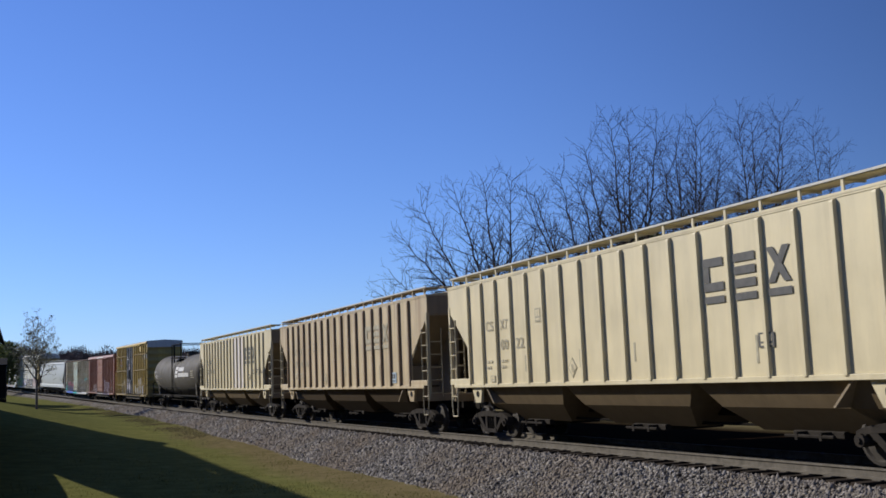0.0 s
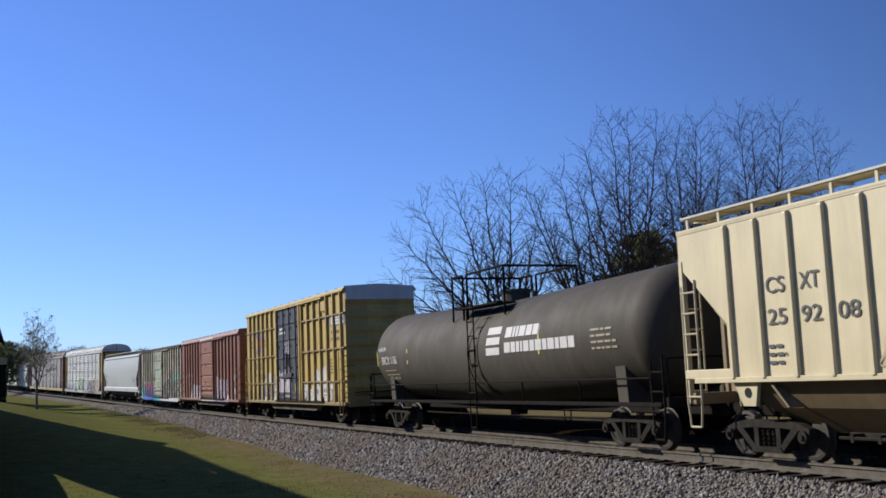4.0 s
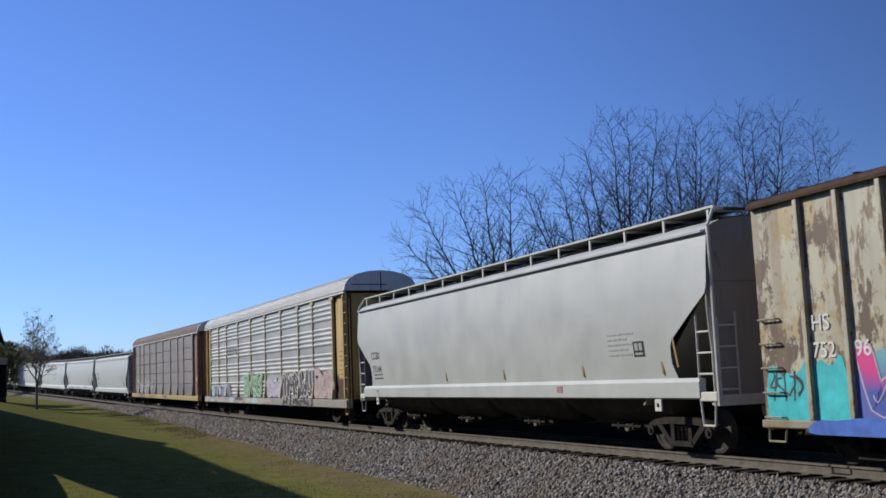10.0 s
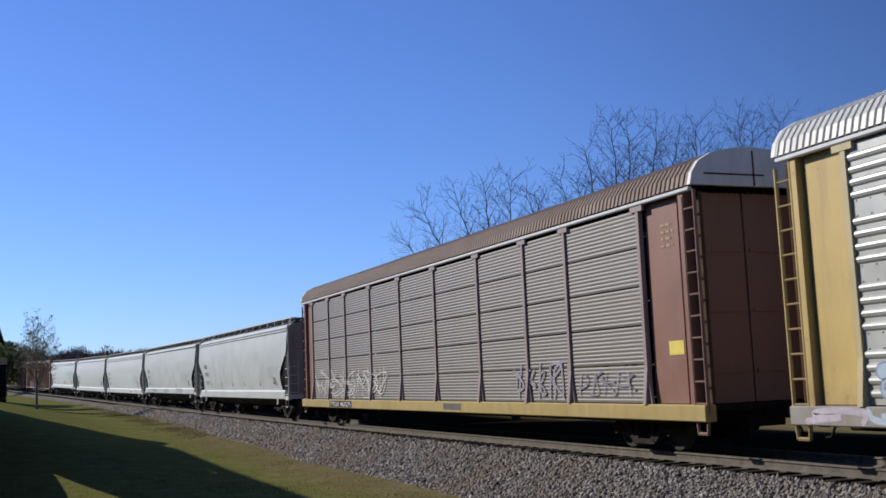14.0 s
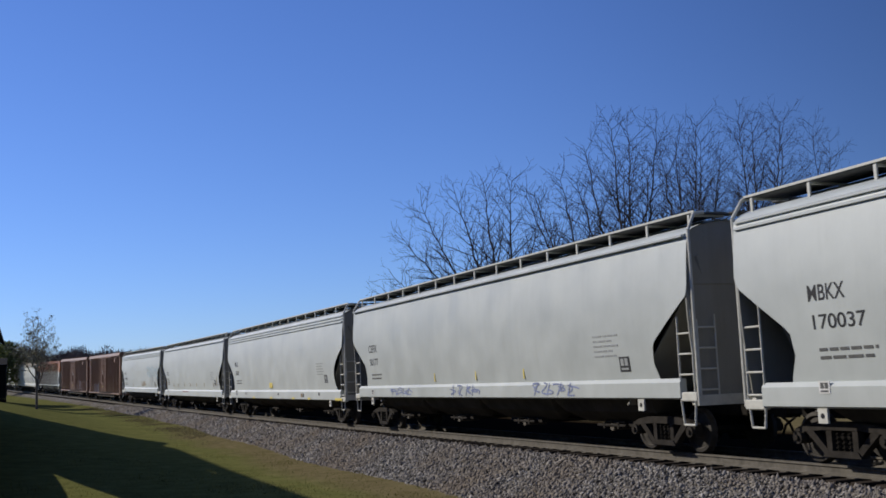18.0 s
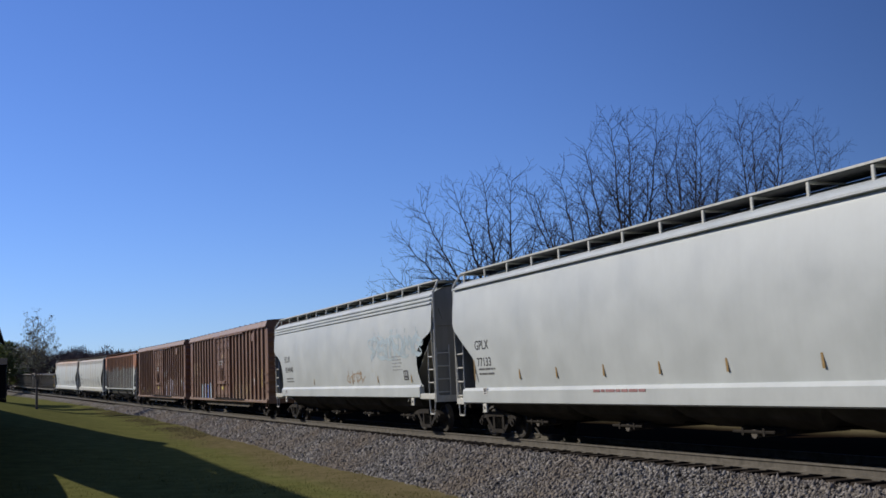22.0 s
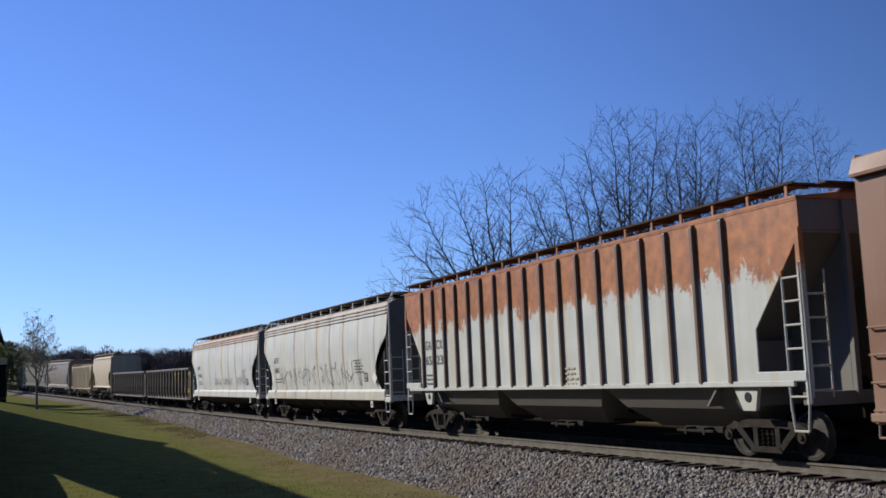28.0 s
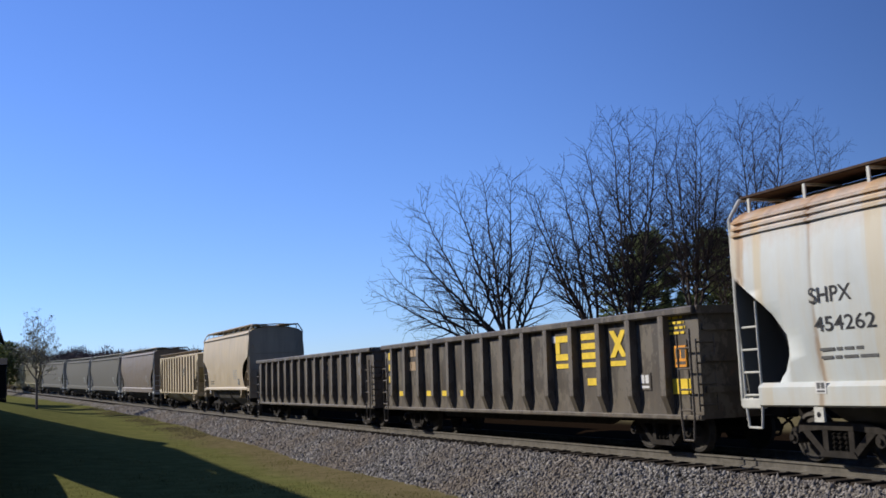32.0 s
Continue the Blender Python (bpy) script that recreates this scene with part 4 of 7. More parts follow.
            run(bm, [(k * (h - 0.02), s * 1.46, 1.0), (k * (h - 0.02), s * 1.46, height + 0.12), (k * (h - 0.08), s * 1.26, height + 0.46), (k * (h - 0.12), s * 1.0, height + 0.49)], 0.034, 8)
            part("corner_post", bm, post_mat, root)
    for s in (NEAR, FAR):
        y0, y1 = s * 1.36, s * 1.50
        bm = bmesh.new()
        extrude_x(bm, [(s * 1.36, sill[1]), (s * 1.46, sill[1] + 0.01), (s * 1.52, sill[1] - 0.07), (s * 1.52, sill[0] + 0.03), (s * 1.48, sill[0]), (s * 1.36, sill[0])], -h + sill_end, h - sill_end)
        part("side_sill", bm, sill_mat, root)
        bm = bmesh.new()
        soft_box(bm, -h + 0.05, -h + sill_end, min(y0, y1), max(y0, y1), sill[0] - 0.04, sill[0] + 0.14, 0.02)
        part("sill_end", bm, post_mat, root)
        bm = bmesh.new()
        soft_box(bm, h - sill_end, h - 0.05, min(y0, y1), max(y0, y1), sill[0] - 0.04, sill[0] + 0.14, 0.02)
        part("sill_end", bm, post_mat, root)
        for g in range(grooves):
            z = height + 0.0 - g * 0.12
            yy = bulge(z)
            bm = bmesh.new()
            out = 0.09 if grooves == 1 else 0.05
            extrude_x(bm, [(s * (yy - 0.03), z + 0.07), (s * (yy + out), z + 0.035), (s * (yy + out), z), (s * (yy - 0.03), z - 0.01)], -h + 0.12, h - 0.12)
            part("eave_angle", bm, mat, root)
        for k in (-1, 1):
            bm = bmesh.new()
            box(bm, k * (h - 2.0) - 0.11, k * (h - 2.0) + 0.11, min(s * 1.46, s * 1.5), max(s * 1.46, s * 1.5), sill[0] - 0.24, sill[0])
            pad = part("jacking_pad", bm, post_mat, root)
            # black disc laid on the pad for the dark of its hole
            bm = bmesh.new()
            tube(bm, (k * (h - 2.0), s * 1.49, sill[0] - 0.12), (k * (h - 2.0), s * 1.506, sill[0] - 0.12), 0.045, 10)
            part("pad_hole", bm, BLACK_ROOF, pad)
    bm = bmesh.new()
    soft_box(bm, -h + 0.9, h - 0.9, -0.45, 0.45, height + crown - 0.02, height + crown + 0.10, 0.04)
    part("hatch_trough", bm, mat, root)
    walkway(root, length, 0.40, 1.22, height + 0.50, post_mat, board_mat, 1.42, height + 0.20, edge=board_mat if style == "round" and seams else None)
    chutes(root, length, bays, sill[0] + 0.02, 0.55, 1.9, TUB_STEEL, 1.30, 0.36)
    valve = once("valve", lambda: made(lambda b: (tube(b, (0, -0.9, 0.46), (0, -0.3, 0.46), 0.07, 10), tube(b, (0, -0.95, 0.46), (0, -0.89, 0.46), 0.085, 10)), "outlet_valve", BELLY_STEEL))
    span = (length - 3.8) / bays
    again("outlet_valve", valve, root, [(-h + 1.9 + span * (i + 0.5), 0, 0) for i in range(bays)])
    corner_ladders(root, length, 1.47, 1.08, 2.75, 0.46, post_mat, 0.12)
    underframe(root, length)
    trucks(root, length, 1.9)
    return root


# ---- boxcar ----
def boxcar(label, length, top, mat, ribs, door, bottom=0.78, door_mat=None, roof_mat=None, end_mat=None, chord=0.28, rows=(), rib_w=0.09, rib_d=0.10, style="panels", lad=None, chord_mat=None, belly=True, ladder_top=2.6):
    """ribs: places from the front; door: from, to; rows: heights of cross ribs."""
    root = root_of("boxcar", label, "boxcar", length)
    h = length / 2
    door_mat, roof_mat, end_mat, lad = door_mat or mat, roof_mat or mat, end_mat or mat, lad or mat
    eave = top - chord
    d0, d1 = h - door[1], h - door[0]
    cuts = sorted([h - u for u in ribs])
    for s in (NEAR, FAR):
        y = s * 1.45
        lo, hi = min(y, y - s * 0.06), max(y, y - s * 0.06)
        bm = bmesh.new()
        box(bm, -h, h, lo, hi, bottom, eave)
        side = part("side_sheet", bm, mat, root)
        rib = once(("boxrib", mat.name, s, bottom, eave, rib_w), lambda: made(lambda b: extrude_y(b, [(-rib_w / 2, bottom + 0.05), (rib_w / 2, bottom + 0.05), (rib_w / 2, eave - 0.01), (-rib_w / 2, eave - 0.01)], min(y, y + s * rib_d), max(y, y + s * rib_d)), "rib", mat))
        again("rib", rib, side, [(x, 0, 0) for x in cuts])
        for z in rows:
            edges = [-h] + cuts + [h]
            for a, b in zip(edges, edges[1:]):
                if (a + b) / 2 > d0 and (a + b) / 2 < d1:
                    continue
                q = once(("row", mat.name, s, round(b - a, 2)), lambda: made(lambda m: extrude_x(m, [(y, -0.04), (y + s * rib_d * 0.8, -0.03), (y + s * rib_d * 0.8, 0.03), (y, 0.04)], -(b - a) / 2 + rib_w / 2, (b - a) / 2 - rib_w / 2), "cross_rib", mat))
                again("cross_rib", q, side, [((a + b) / 2, 0, z)])
        bm = bmesh.new()
        extrude_x(bm, [(s * 1.40, eave), (s * 1.56, eave), (s * 1.565, eave + 0.05), (s * 1.47, top - 0.02), (s * 1.40, top)], -h, h)
        part("top_chord", bm, chord_mat or mat, root)
        bm = bmesh.new()
        soft_box(bm, -h, h, min(y, y + s * 0.10), max(y, y + s * 0.10), bottom - 0.02, bottom + 0.12, 0.02)
        part("side_sill", bm, mat, root)
        if belly:
            bm = bmesh.new()
            extrude_y(bm, [(-h + 4.2, bottom), (-h + 4.9, bottom - 0.28), (h - 4.9, bottom - 0.28), (h - 4.2, bottom)], min(s * 1.1, s * 1.3), max(s * 1.1, s * 1.3))
            part("belly_sill", bm, BELLY_STEEL, root)
        # door
        yd = y + s * 0.07
        bm = bmesh.new()
        soft_box(bm, d0, d1, min(y, yd), max(y, yd), bottom + 0.20, eave - 0.10, 0.02)
        leaf = part("door", bm, door_mat, root)
        w, tall = d1 - d0, eave - bottom - 0.30
        if style == "panels":
            cutz = (0.0, 0.085, 0.165, 0.365, 0.565, 0.765, 0.985)
            for lo_z, hi_z in zip(cutz, cutz[1:]):
                bm = bmesh.new()
                z, z2 = bottom + 0.26 + tall * lo_z, bottom + 0.26 + tall * hi_z
                extrude_x(bm, [(yd, z), (yd + s * 0.05, z + 0.06), (yd + s * 0.05, z2 - 0.07), (yd, z2 - 0.03)], d0 + 0.1, d1 - 0.1)
                part("door_panel", bm, door_mat, leaf)
            bm = bmesh.new()
            tube(bm, (d0 + 0.05, yd + s * 0.09, bottom + 0.26 + tall * 0.125), (d1 - 0.05, yd + s * 0.09, bottom + 0.26 + tall * 0.125), 0.022, 6)
            for u in (0.08, 0.5, 0.9):
                box(bm, d0 + w * u - 0.04, d0 + w * u + 0.04, min(yd, yd + s * 0.11), max(yd, yd + s * 0.11), bottom + 0.2 + tall * 0.125, bottom + 0.32 + tall * 0.125)
            for q in (0.30, 0.62, 0.90):
                run(bm, [(d0 + w * 0.45, yd + s * 0.05, bottom + tall * q), (d0 + w * 0.45, yd + s * 0.10, bottom + tall * q + 0.02), (d0 + w * 0.45, yd + s * 0.10, bottom + tall * q + 0.16), (d0 + w * 0.45, yd + s * 0.05, bottom + tall * q + 0.18)], 0.015, 5)
            part("door_gear", bm, door_mat, leaf)
        else:
            for i in range(4):
                bm = bmesh.new()
                x = d0 + w * (0.1 + 0.27 * i)
                tube(bm, (x, yd + s * 0.07, bottom + 0.1), (x, yd + s * 0.07, eave - 0.02), 0.034, 6)
                for q in (0.08, 0.22, 0.36, 0.6, 0.8, 0.95):
                    box(bm, x - 0.06, x + 0.06, min(yd, yd + s * 0.09), max(yd, yd + s * 0.09), bottom + tall * q + 0.1, bottom + tall * q + 0.17)
                part("lock_rod", bm, door_mat, leaf)
            for z in (0.10, 0.28, 0.50, 0.70, 0.88):
                bm = bmesh.new()
                extrude_x(bm, [(yd, bottom + tall * z), (yd + s * 0.05, bottom + tall * z), (yd + s * 0.05, bottom + tall * z + 0.08), (yd, bottom + tall * z + 0.1)], d0 + 0.05, d1 - 0.05)
                part("door_bar", bm, door_mat, leaf)
            bm = bmesh.new()
            soft_box(bm, d0 + w * 0.32, d0 + w * 0.72, min(yd, yd + s * 0.1), max(yd, yd + s * 0.1), bottom + tall * 0.28, bottom + tall * 0.33, 0.02)
            tube(bm, (d0 + w * 0.5, yd + s * 0.07, bottom + tall * 0.3), (d0 + w * 0.5, yd + s * 0.07, bottom + tall * 0.55), 0.05, 8)
            part("lock_gear", bm, door_mat, leaf)
        for x in (d0 - 0.09, d1 + 0.09):
            bm = bmesh.new()
            soft_box(bm, x - 0.07, x + 0.07, min(y, y + s * 0.13), max(y, y + s * 0.13), bottom + 0.05, eave, 0.02)
            part("door_post", bm, mat, root)
        for z, r in ((bottom + 0.12, 0.06), (eave - 0.05, 0.05)):
            bm = bmesh.new()
            box(bm, d0 - 0.3, d1 + (d1 - d0) * 0.95, min(y, y + s * 0.16), max(y, y + s * 0.16), z - 0.03, z + 0.03)
            part("door_track", bm, DARK_STEEL if z < 2 else mat, root)
        bm = bmesh.new()
        soft_box(bm, h - 2.95, h - 2.35, min(y, y + s * 0.12), max(y, y + s * 0.12), eave - 0.62, eave - 0.20, 0.02)
        part("brake_bracket", bm, mat, root) if style == "rods" else bm.free()
    for k in (-1, 1):
        bm = bmesh.new()
        x = k * (h - 0.03)
        prof = []
        zz = np.linspace(bottom, eave, 33)
        for i, z in enumerate(zz):
            prof.append((x + k * (0.05 if i % 4 in (1, 2) else 0.0), float(z)))
        extrude_y(bm, prof + [(x - k * 0.08, eave), (x - k * 0.08, bottom)], -1.43, 1.43)
        part("end_sheet", bm, end_mat, root, "ridged steel end")
        bm = bmesh.new()
        low = eave - (0.34 if rows else 0.0)
        extrude_x(bm, [(-1.43, low), (1.43, low), (1.43, eave), (1.40, top - 0.01), (0, top + 0.06), (-1.40, top - 0.01), (-1.43, eave)], x - 0.03 + k * (0.06 if rows else 0.0), x + 0.03 + k * (0.06 if rows else 0.0))
        part("end_gable", bm, roof_mat if rows else end_mat, root)
        bm = bmesh.new()
        soft_box(bm, x - 0.1, x + 0.1, -1.4, 1.4, bottom - 0.06, bottom + 0.16, 0.02)
        box(bm, x + k * 0.1, x + k * 0.14, 0.5, 0.95, 1.9, 2.35)
        part("end_sill", bm, end_mat, root)
        bm = bmesh.new()
        box(bm, x, x + k * 0.28, -1.1, 1.1, 1.28, 1.32)
        part("end_platform", bm, DARK_STEEL, root)
    bm = bmesh.new()
    n = max(8, int(length / 1.2))
    extrude_x(bm, [(-1.46, top - 0.03), (-1.46, top), (0, top + 0.09), (1.46, top), (1.46, top - 0.03)], -h, h)
    cover = part("roof", bm, roof_mat, root)
    cap = once(("roof_rib", roof_mat.name, top), lambda: made(lambda b: extrude_x(b, [(-1.47, top - 0.035), (-1.47, top + 0.03), (0, top + 0.12), (1.47, top + 0.03), (1.47, top - 0.035)], -0.03, 0.03), "roof_rib", roof_mat))
    again("roof_rib", cap, cover, [(-h + 0.04 + (length - 0.08) * i / n, 0, 0) for i in range(n + 1)])
    if rows:
        corner_ladders(root, length, 1.60, bottom + 0.1, ladder_top, 0.44, lad, 0.10)
    else:
        grab_irons(root, length, 1.53, bottom + 0.16, ladder_top, 0.46, lad)
    underframe(root, length)
    trucks(root, length, 2.15)
    return root


# ---- car carrier with closed sides ----
def auto_rack(label, length, posts, panel_mat, post_mat, frame_mat, roof_mat, sill_mat, cap_mat, style, eave=5.17, top=5.92, base=1.02):
    root = root_of("auto_rack", label, "auto rack", length)
    h = length / 2
    xs = sorted(h - u for u in posts)
    zs = np.linspace(base + 0.02, eave - 0.06, 6)
    for s in (NEAR, FAR):
        y = s * 1.44
        for a, b in zip(xs, xs[1:]):
            width = round(b - a - 0.05, 2)
            if style == "bands":
                def bay(bm):
                    prof = [(y, base + 0.02)]
                    for c in (0.49, 1.52, 2.56, 3.58):
                        for i in range(4):
                            z = base + c + (i - 1.5) * 0.20
                            prof += [(y, z - 0.075), (y + s * 0.026, z - 0.045), (y + s * 0.036, z), (y + s * 0.029, z + 0.035), (y, z + 0.068)]
                    prof += [(y, eave - 0.06)]
                    extrude_x(bm, prof + [(y - s * 0.03, eave - 0.06), (y - s * 0.03, base + 0.02)], -width / 2, width / 2)
                    for c in (1.0, 2.04, 3.07):
                        for d in (-0.12, 0.12):
                            for u in np.arange(-width / 2 + 0.12, width / 2 - 0.05, 0.30):
                                box(bm, u - 0.014, u + 0.014, min(y, y + s * 0.012), max(y, y + s * 0.012), base + c + d - 0.014, base + c + d + 0.014)
                me = once(("bay", panel_mat.name, s, width), lambda: made(bay, "side_panel", panel_mat))
                again("side_panel", me, root, [((a + b) / 2, 0, 0)])
            else:
                tall = float(zs[1] - zs[0]) - 0.035

                def leaf(bm):
                    prof = [(y, 0.0)]
                    for i in range(9):
                        z = tall * (i + 0.5) / 9
                        prof += [(y, z - 0.034), (y + s * 0.008, z - 0.013), (y + s * 0.008, z + 0.013), (y, z + 0.034)]
                    prof += [(y, tall)]
                    extrude_x(bm, prof + [(y - s * 0.03, tall), (y - s * 0.03, 0.0)], -width / 2, width / 2)
                me = once(("leaf", panel_mat.name, s, width), lambda: made(leaf, "side_panel", panel_mat))
                again("side_panel", me, root, [((a + b) / 2, 0, float(z)) for z in zs[:-1]])
        me = once(("rackpost", post_mat.name, s), lambda: made(lambda b: (extrude_x(b, [(y - s * 0.05, base), (y + s * 0.15, base), (y + s * 0.12, base + 0.25), (y + s * 0.06, base + 0.75), (y + s * 0.06, eave), (y - s * 0.05, eave)], -0.055, 0.055),
                                                                          box(b, -0.22, 0.22, min(y, y + s * 0.07), max(y, y + s * 0.07), eave - 0.14, eave - 0.02),
                                                                          extrude_y(b, [(-0.17, base), (0.17, base), (0.06, base + 0.62), (-0.06, base + 0.62)], min(y, y + s * 0.06), max(y, y + s * 0.06)) if style == "leaves" else None), "side_post", post_mat))
        again("side_post", me, root, [(x, 0, 0) for x in xs])
        bm = bmesh.new()
        soft_box(bm, -h + 0.1, h - 0.1, min(y, y + s * 0.10), max(y, y + s * 0.10), eave - 0.02, eave + 0.06, 0.02)
        part("eave_rail", bm, cap_mat, root)
        bm = bmesh.new()
        soft_box(bm, -h, h, min(s * 1.30, s * 1.56), max(s * 1.30, s * 1.56), base - 0.32, base, 0.02)
        part("side_sill", bm, sill_mat, root)
        for k in (-1, 1):
            u0, u1 = (h - posts[0], h - 0.5) if k > 0 else (-h + 0.5, -h + (length - posts[-1]))
            bm = bmesh.new()
            soft_box(bm, u0 + 0.12, u1 - 0.25 if k > 0 else u1 - 0.12, min(s * 1.28, s * 1.36), max(s * 1.28, s * 1.36), base, eave, 0.02)
            part("end_panel", bm, frame_mat, root)
            bm = bmesh.new()
            x = k * (h - 0.45)
            soft_box(bm, x - 0.08, x + 0.08, min(s * 1.26, s * 1.48), max(s * 1.26, s * 1.48), base - 0.1, eave, 0.02)
            part("end_post", bm, frame_mat, root)
            ladder(root, k * (h - 0.20) - 0.2, s * 1.46, base - 0.1, eave - 0.1, 0.38, frame_mat, "x", 0.42, r=0.035)
            # dark plates added where the end recess lies in shade
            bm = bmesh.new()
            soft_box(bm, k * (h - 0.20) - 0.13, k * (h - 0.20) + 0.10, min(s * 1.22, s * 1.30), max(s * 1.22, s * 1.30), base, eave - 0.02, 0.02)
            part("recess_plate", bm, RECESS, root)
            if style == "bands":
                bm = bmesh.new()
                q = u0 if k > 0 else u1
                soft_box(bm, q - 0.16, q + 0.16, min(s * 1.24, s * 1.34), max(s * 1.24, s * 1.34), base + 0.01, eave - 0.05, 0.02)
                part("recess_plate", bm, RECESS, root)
    # roof: a curved shell of transverse corrugations
    bow = [(1.50, eave + 0.06), (1.44, eave + 0.30), (1.27, eave + 0.54), (0.97, eave + 0.71), (0.5, top + 0.07), (0.0, top + 0.11)]
    crest = [(-y, z) for y, z in bow] + bow[-2::-1]
    bm = bmesh.new()
    n = int(length / 0.16)
    rows = []
    for i in range(n):
        x = -h + 0.05 + (length - 0.1) * i / n
        w = (length - 0.1) / n
        for dx, k in ((0, 1), (0.62 * w, 1), (0.72 * w, 0), (0.9 * w, 0)):
            rows.append([bm.verts.new((x + dx, y * (1 + 0.022 * k), z + 0.032 * k)) for y, z in crest])
    for a, b in zip(rows, rows[1:]):
        for j in range(len(a) - 1):
            bm.faces.new((a[j], a[j + 1], b[j + 1], b[j]))
    part("roof", bm, roof_mat, root, "corrugated metal roof")
    for k in (-1, 1):
        x = k * (h - 0.06)
        bm = bmesh.new()
        extrude_x(bm, [(y * 1.03, z + 0.03) for y, z in crest], x - 0.05, x + 0.05)
        cap = part("roof_cap", bm, cap_mat, root, "pale rounded roof end")
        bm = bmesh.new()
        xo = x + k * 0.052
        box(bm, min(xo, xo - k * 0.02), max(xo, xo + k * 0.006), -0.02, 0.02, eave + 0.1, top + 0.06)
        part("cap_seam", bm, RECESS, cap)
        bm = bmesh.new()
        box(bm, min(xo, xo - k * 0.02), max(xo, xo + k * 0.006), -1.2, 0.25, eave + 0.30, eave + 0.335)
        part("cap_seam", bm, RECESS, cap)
        for s in (NEAR, FAR):
            bm = bmesh.new()
            xx = k * (h - 0.5)
            soft_box(bm, xx - 0.05, xx + 0.05, min(s * 0.02, s * 1.27), max(s * 0.02, s * 1.27), base, eave + 0.02, 0.02)
            door = part("end_door", bm, frame_mat, root)
            for z in (1.6, 2.8, 4.0):
                bm = bmesh.new()
                box(bm, xx - 0.08, xx + 0.08, min(s * 0.1, s * 1.2), max(s * 0.1, s * 1.2), z, z + 0.08)
                part("door_hinge", bm, frame_mat, door)
    bm = bmesh.new()
    box(bm, -h, h, -1.30, 1.30, base - 0.12, base - 0.02)
    for z in (2.45, 3.85):
        box(bm, -h + 0.6, h - 0.6, -1.35, 1.35, z, z + 0.06)
    part("deck", bm, DARK_STEEL, root)
    underframe(root, length, 0.55, 0.95, 0.4)
    trucks(root, length, 2.9)
    return root


# ---- tank car ----
def tank_car(label, length):
    root = root_of("tank_car", label, "tank car", length)
    h, r, zc = length / 2, 1.45, 2.48
    bm = bmesh.new()
    prof = [(-h + 0.35, 0.0), (-h + 0.38, 0.5), (-h + 0.50, 0.95), (-h + 0.72, 1.28), (-h + 1.0, 1.42)]
    prof += [(-h + 1.15, r), (-4.5, r + 0.015), (-0.1, r + 0.03), (0.1, r + 0.03), (4.5, r + 0.015)]
    prof += [(-x, q) for x, q in prof[5::-1]]
    n = 40
    rows = []
    for x, q in prof:
        # the belly slopes a little down towards the middle outlet
        drop = 0.26 * (1 - abs(x) / h) - 0.14
        rows.append([bm.verts.new((x, max(q, 0.002) * math.cos(2 * math.pi * i / n), zc - drop + max(q, 0.002) * math.sin(2 * math.pi * i / n))) for i in range(n)])
    for a, b in zip(rows, rows[1:]):
        for i in range(n):
            bm.faces.new((a[i], a[(i + 1) % n], b[(i + 1) % n], b[i]))
    part("tank", bm, TANK_BLACK, root, shade=True)
    bm = bmesh.new()
    for x in (-0.35, 0.35):
        tube(bm, (x - 0.03, 0, zc - 0.12), (x + 0.03, 0, zc - 0.12), r + 0.05, 40)
    part("center_band", bm, TANK_BLACK, root)
    bm = bmesh.new()
    tube(bm, (0, 0, zc + 1.2), (0, 0, zc + 1.62), 0.42, 16)
    tube(bm, (0, 0, zc + 1.62), (0, 0, zc + 1.70), 0.46, 16)
    tube(bm, (0.8, 0.2, zc + 1.25), (0.8, 0.2, zc + 1.6), 0.10, 10)
    part("manway", bm, TANK_BLACK, root)
    bm = bmesh.new()
    for s in (NEAR, FAR):
        box(bm, -1.5, 1.5, min(s * 0.75, s * 1.35), max(s * 0.75, s * 1.35), zc + 1.22, zc + 1.26)
    part("platform", bm, DARK_STEEL, root)
    for s in (NEAR, FAR):
        bm = bmesh.new()
        for x in (-2.0, -1.2, -0.9, 1.6):
            tube(bm, (x, s * 1.15, zc + 0.9), (x, s * 1.15, 4.72), 0.035, 6)
        for x0, x1 in ((-2.0, -1.2), (-0.9, 1.6)):
            tube(bm, (x0, s * 1.15, 4.72), (x1, s * 1.15, 4.72), 0.035, 6)
        for x in (-2.0, 1.6):
            tube(bm, (x, 0, 4.72), (x, s * 1.15, 4.72), 0.035, 6)
        part("handrail", bm, DARK_STEEL, root)
        bm = bmesh.new()
        run(bm, [(-h + 0.6, s * 1.42, 1.55), (h - 0.6, s * 1.42, 1.55)], 0.02)
        for x in np.linspace(-h + 0.6, h - 0.6, 7):
            tube(bm, (x, s * 1.42, 1.55), (x, s * 1.38, 1.0), 0.02, 6)
        part("side_rail", bm, DARK_STEEL, root)
        bm = bmesh.new()
        ladder(root, -0.22, s * 1.50, 0.75, 3.7, 0.44, DARK_STEEL)
        soft_box(bm, -h + 0.2, h - 0.2, min(s * 1.1, s * 1.45), max(s * 1.1, s * 1.45), 0.96, 1.04, 0.01)
        part("running_board", bm, DARK_STEEL, root)
    for k in (-1, 1):
        bm = bmesh.new()
        x = k * (h - 2.0)
        extrude_x(bm, [(-1.2, 1.0), (1.2, 1.0), (1.25, 1.85), (0.7, 1.25), (-0.7, 1.25), (-1.25, 1.85)], x - 0.2, x + 0.2)
        part("saddle", bm, TANK_BLACK, root)
        bm = bmesh.new()
        box(bm, k * (h - 0.1) - 0.1, k * (h - 0.1) + 0.1, -1.4, 1.4, 0.95, 1.15)
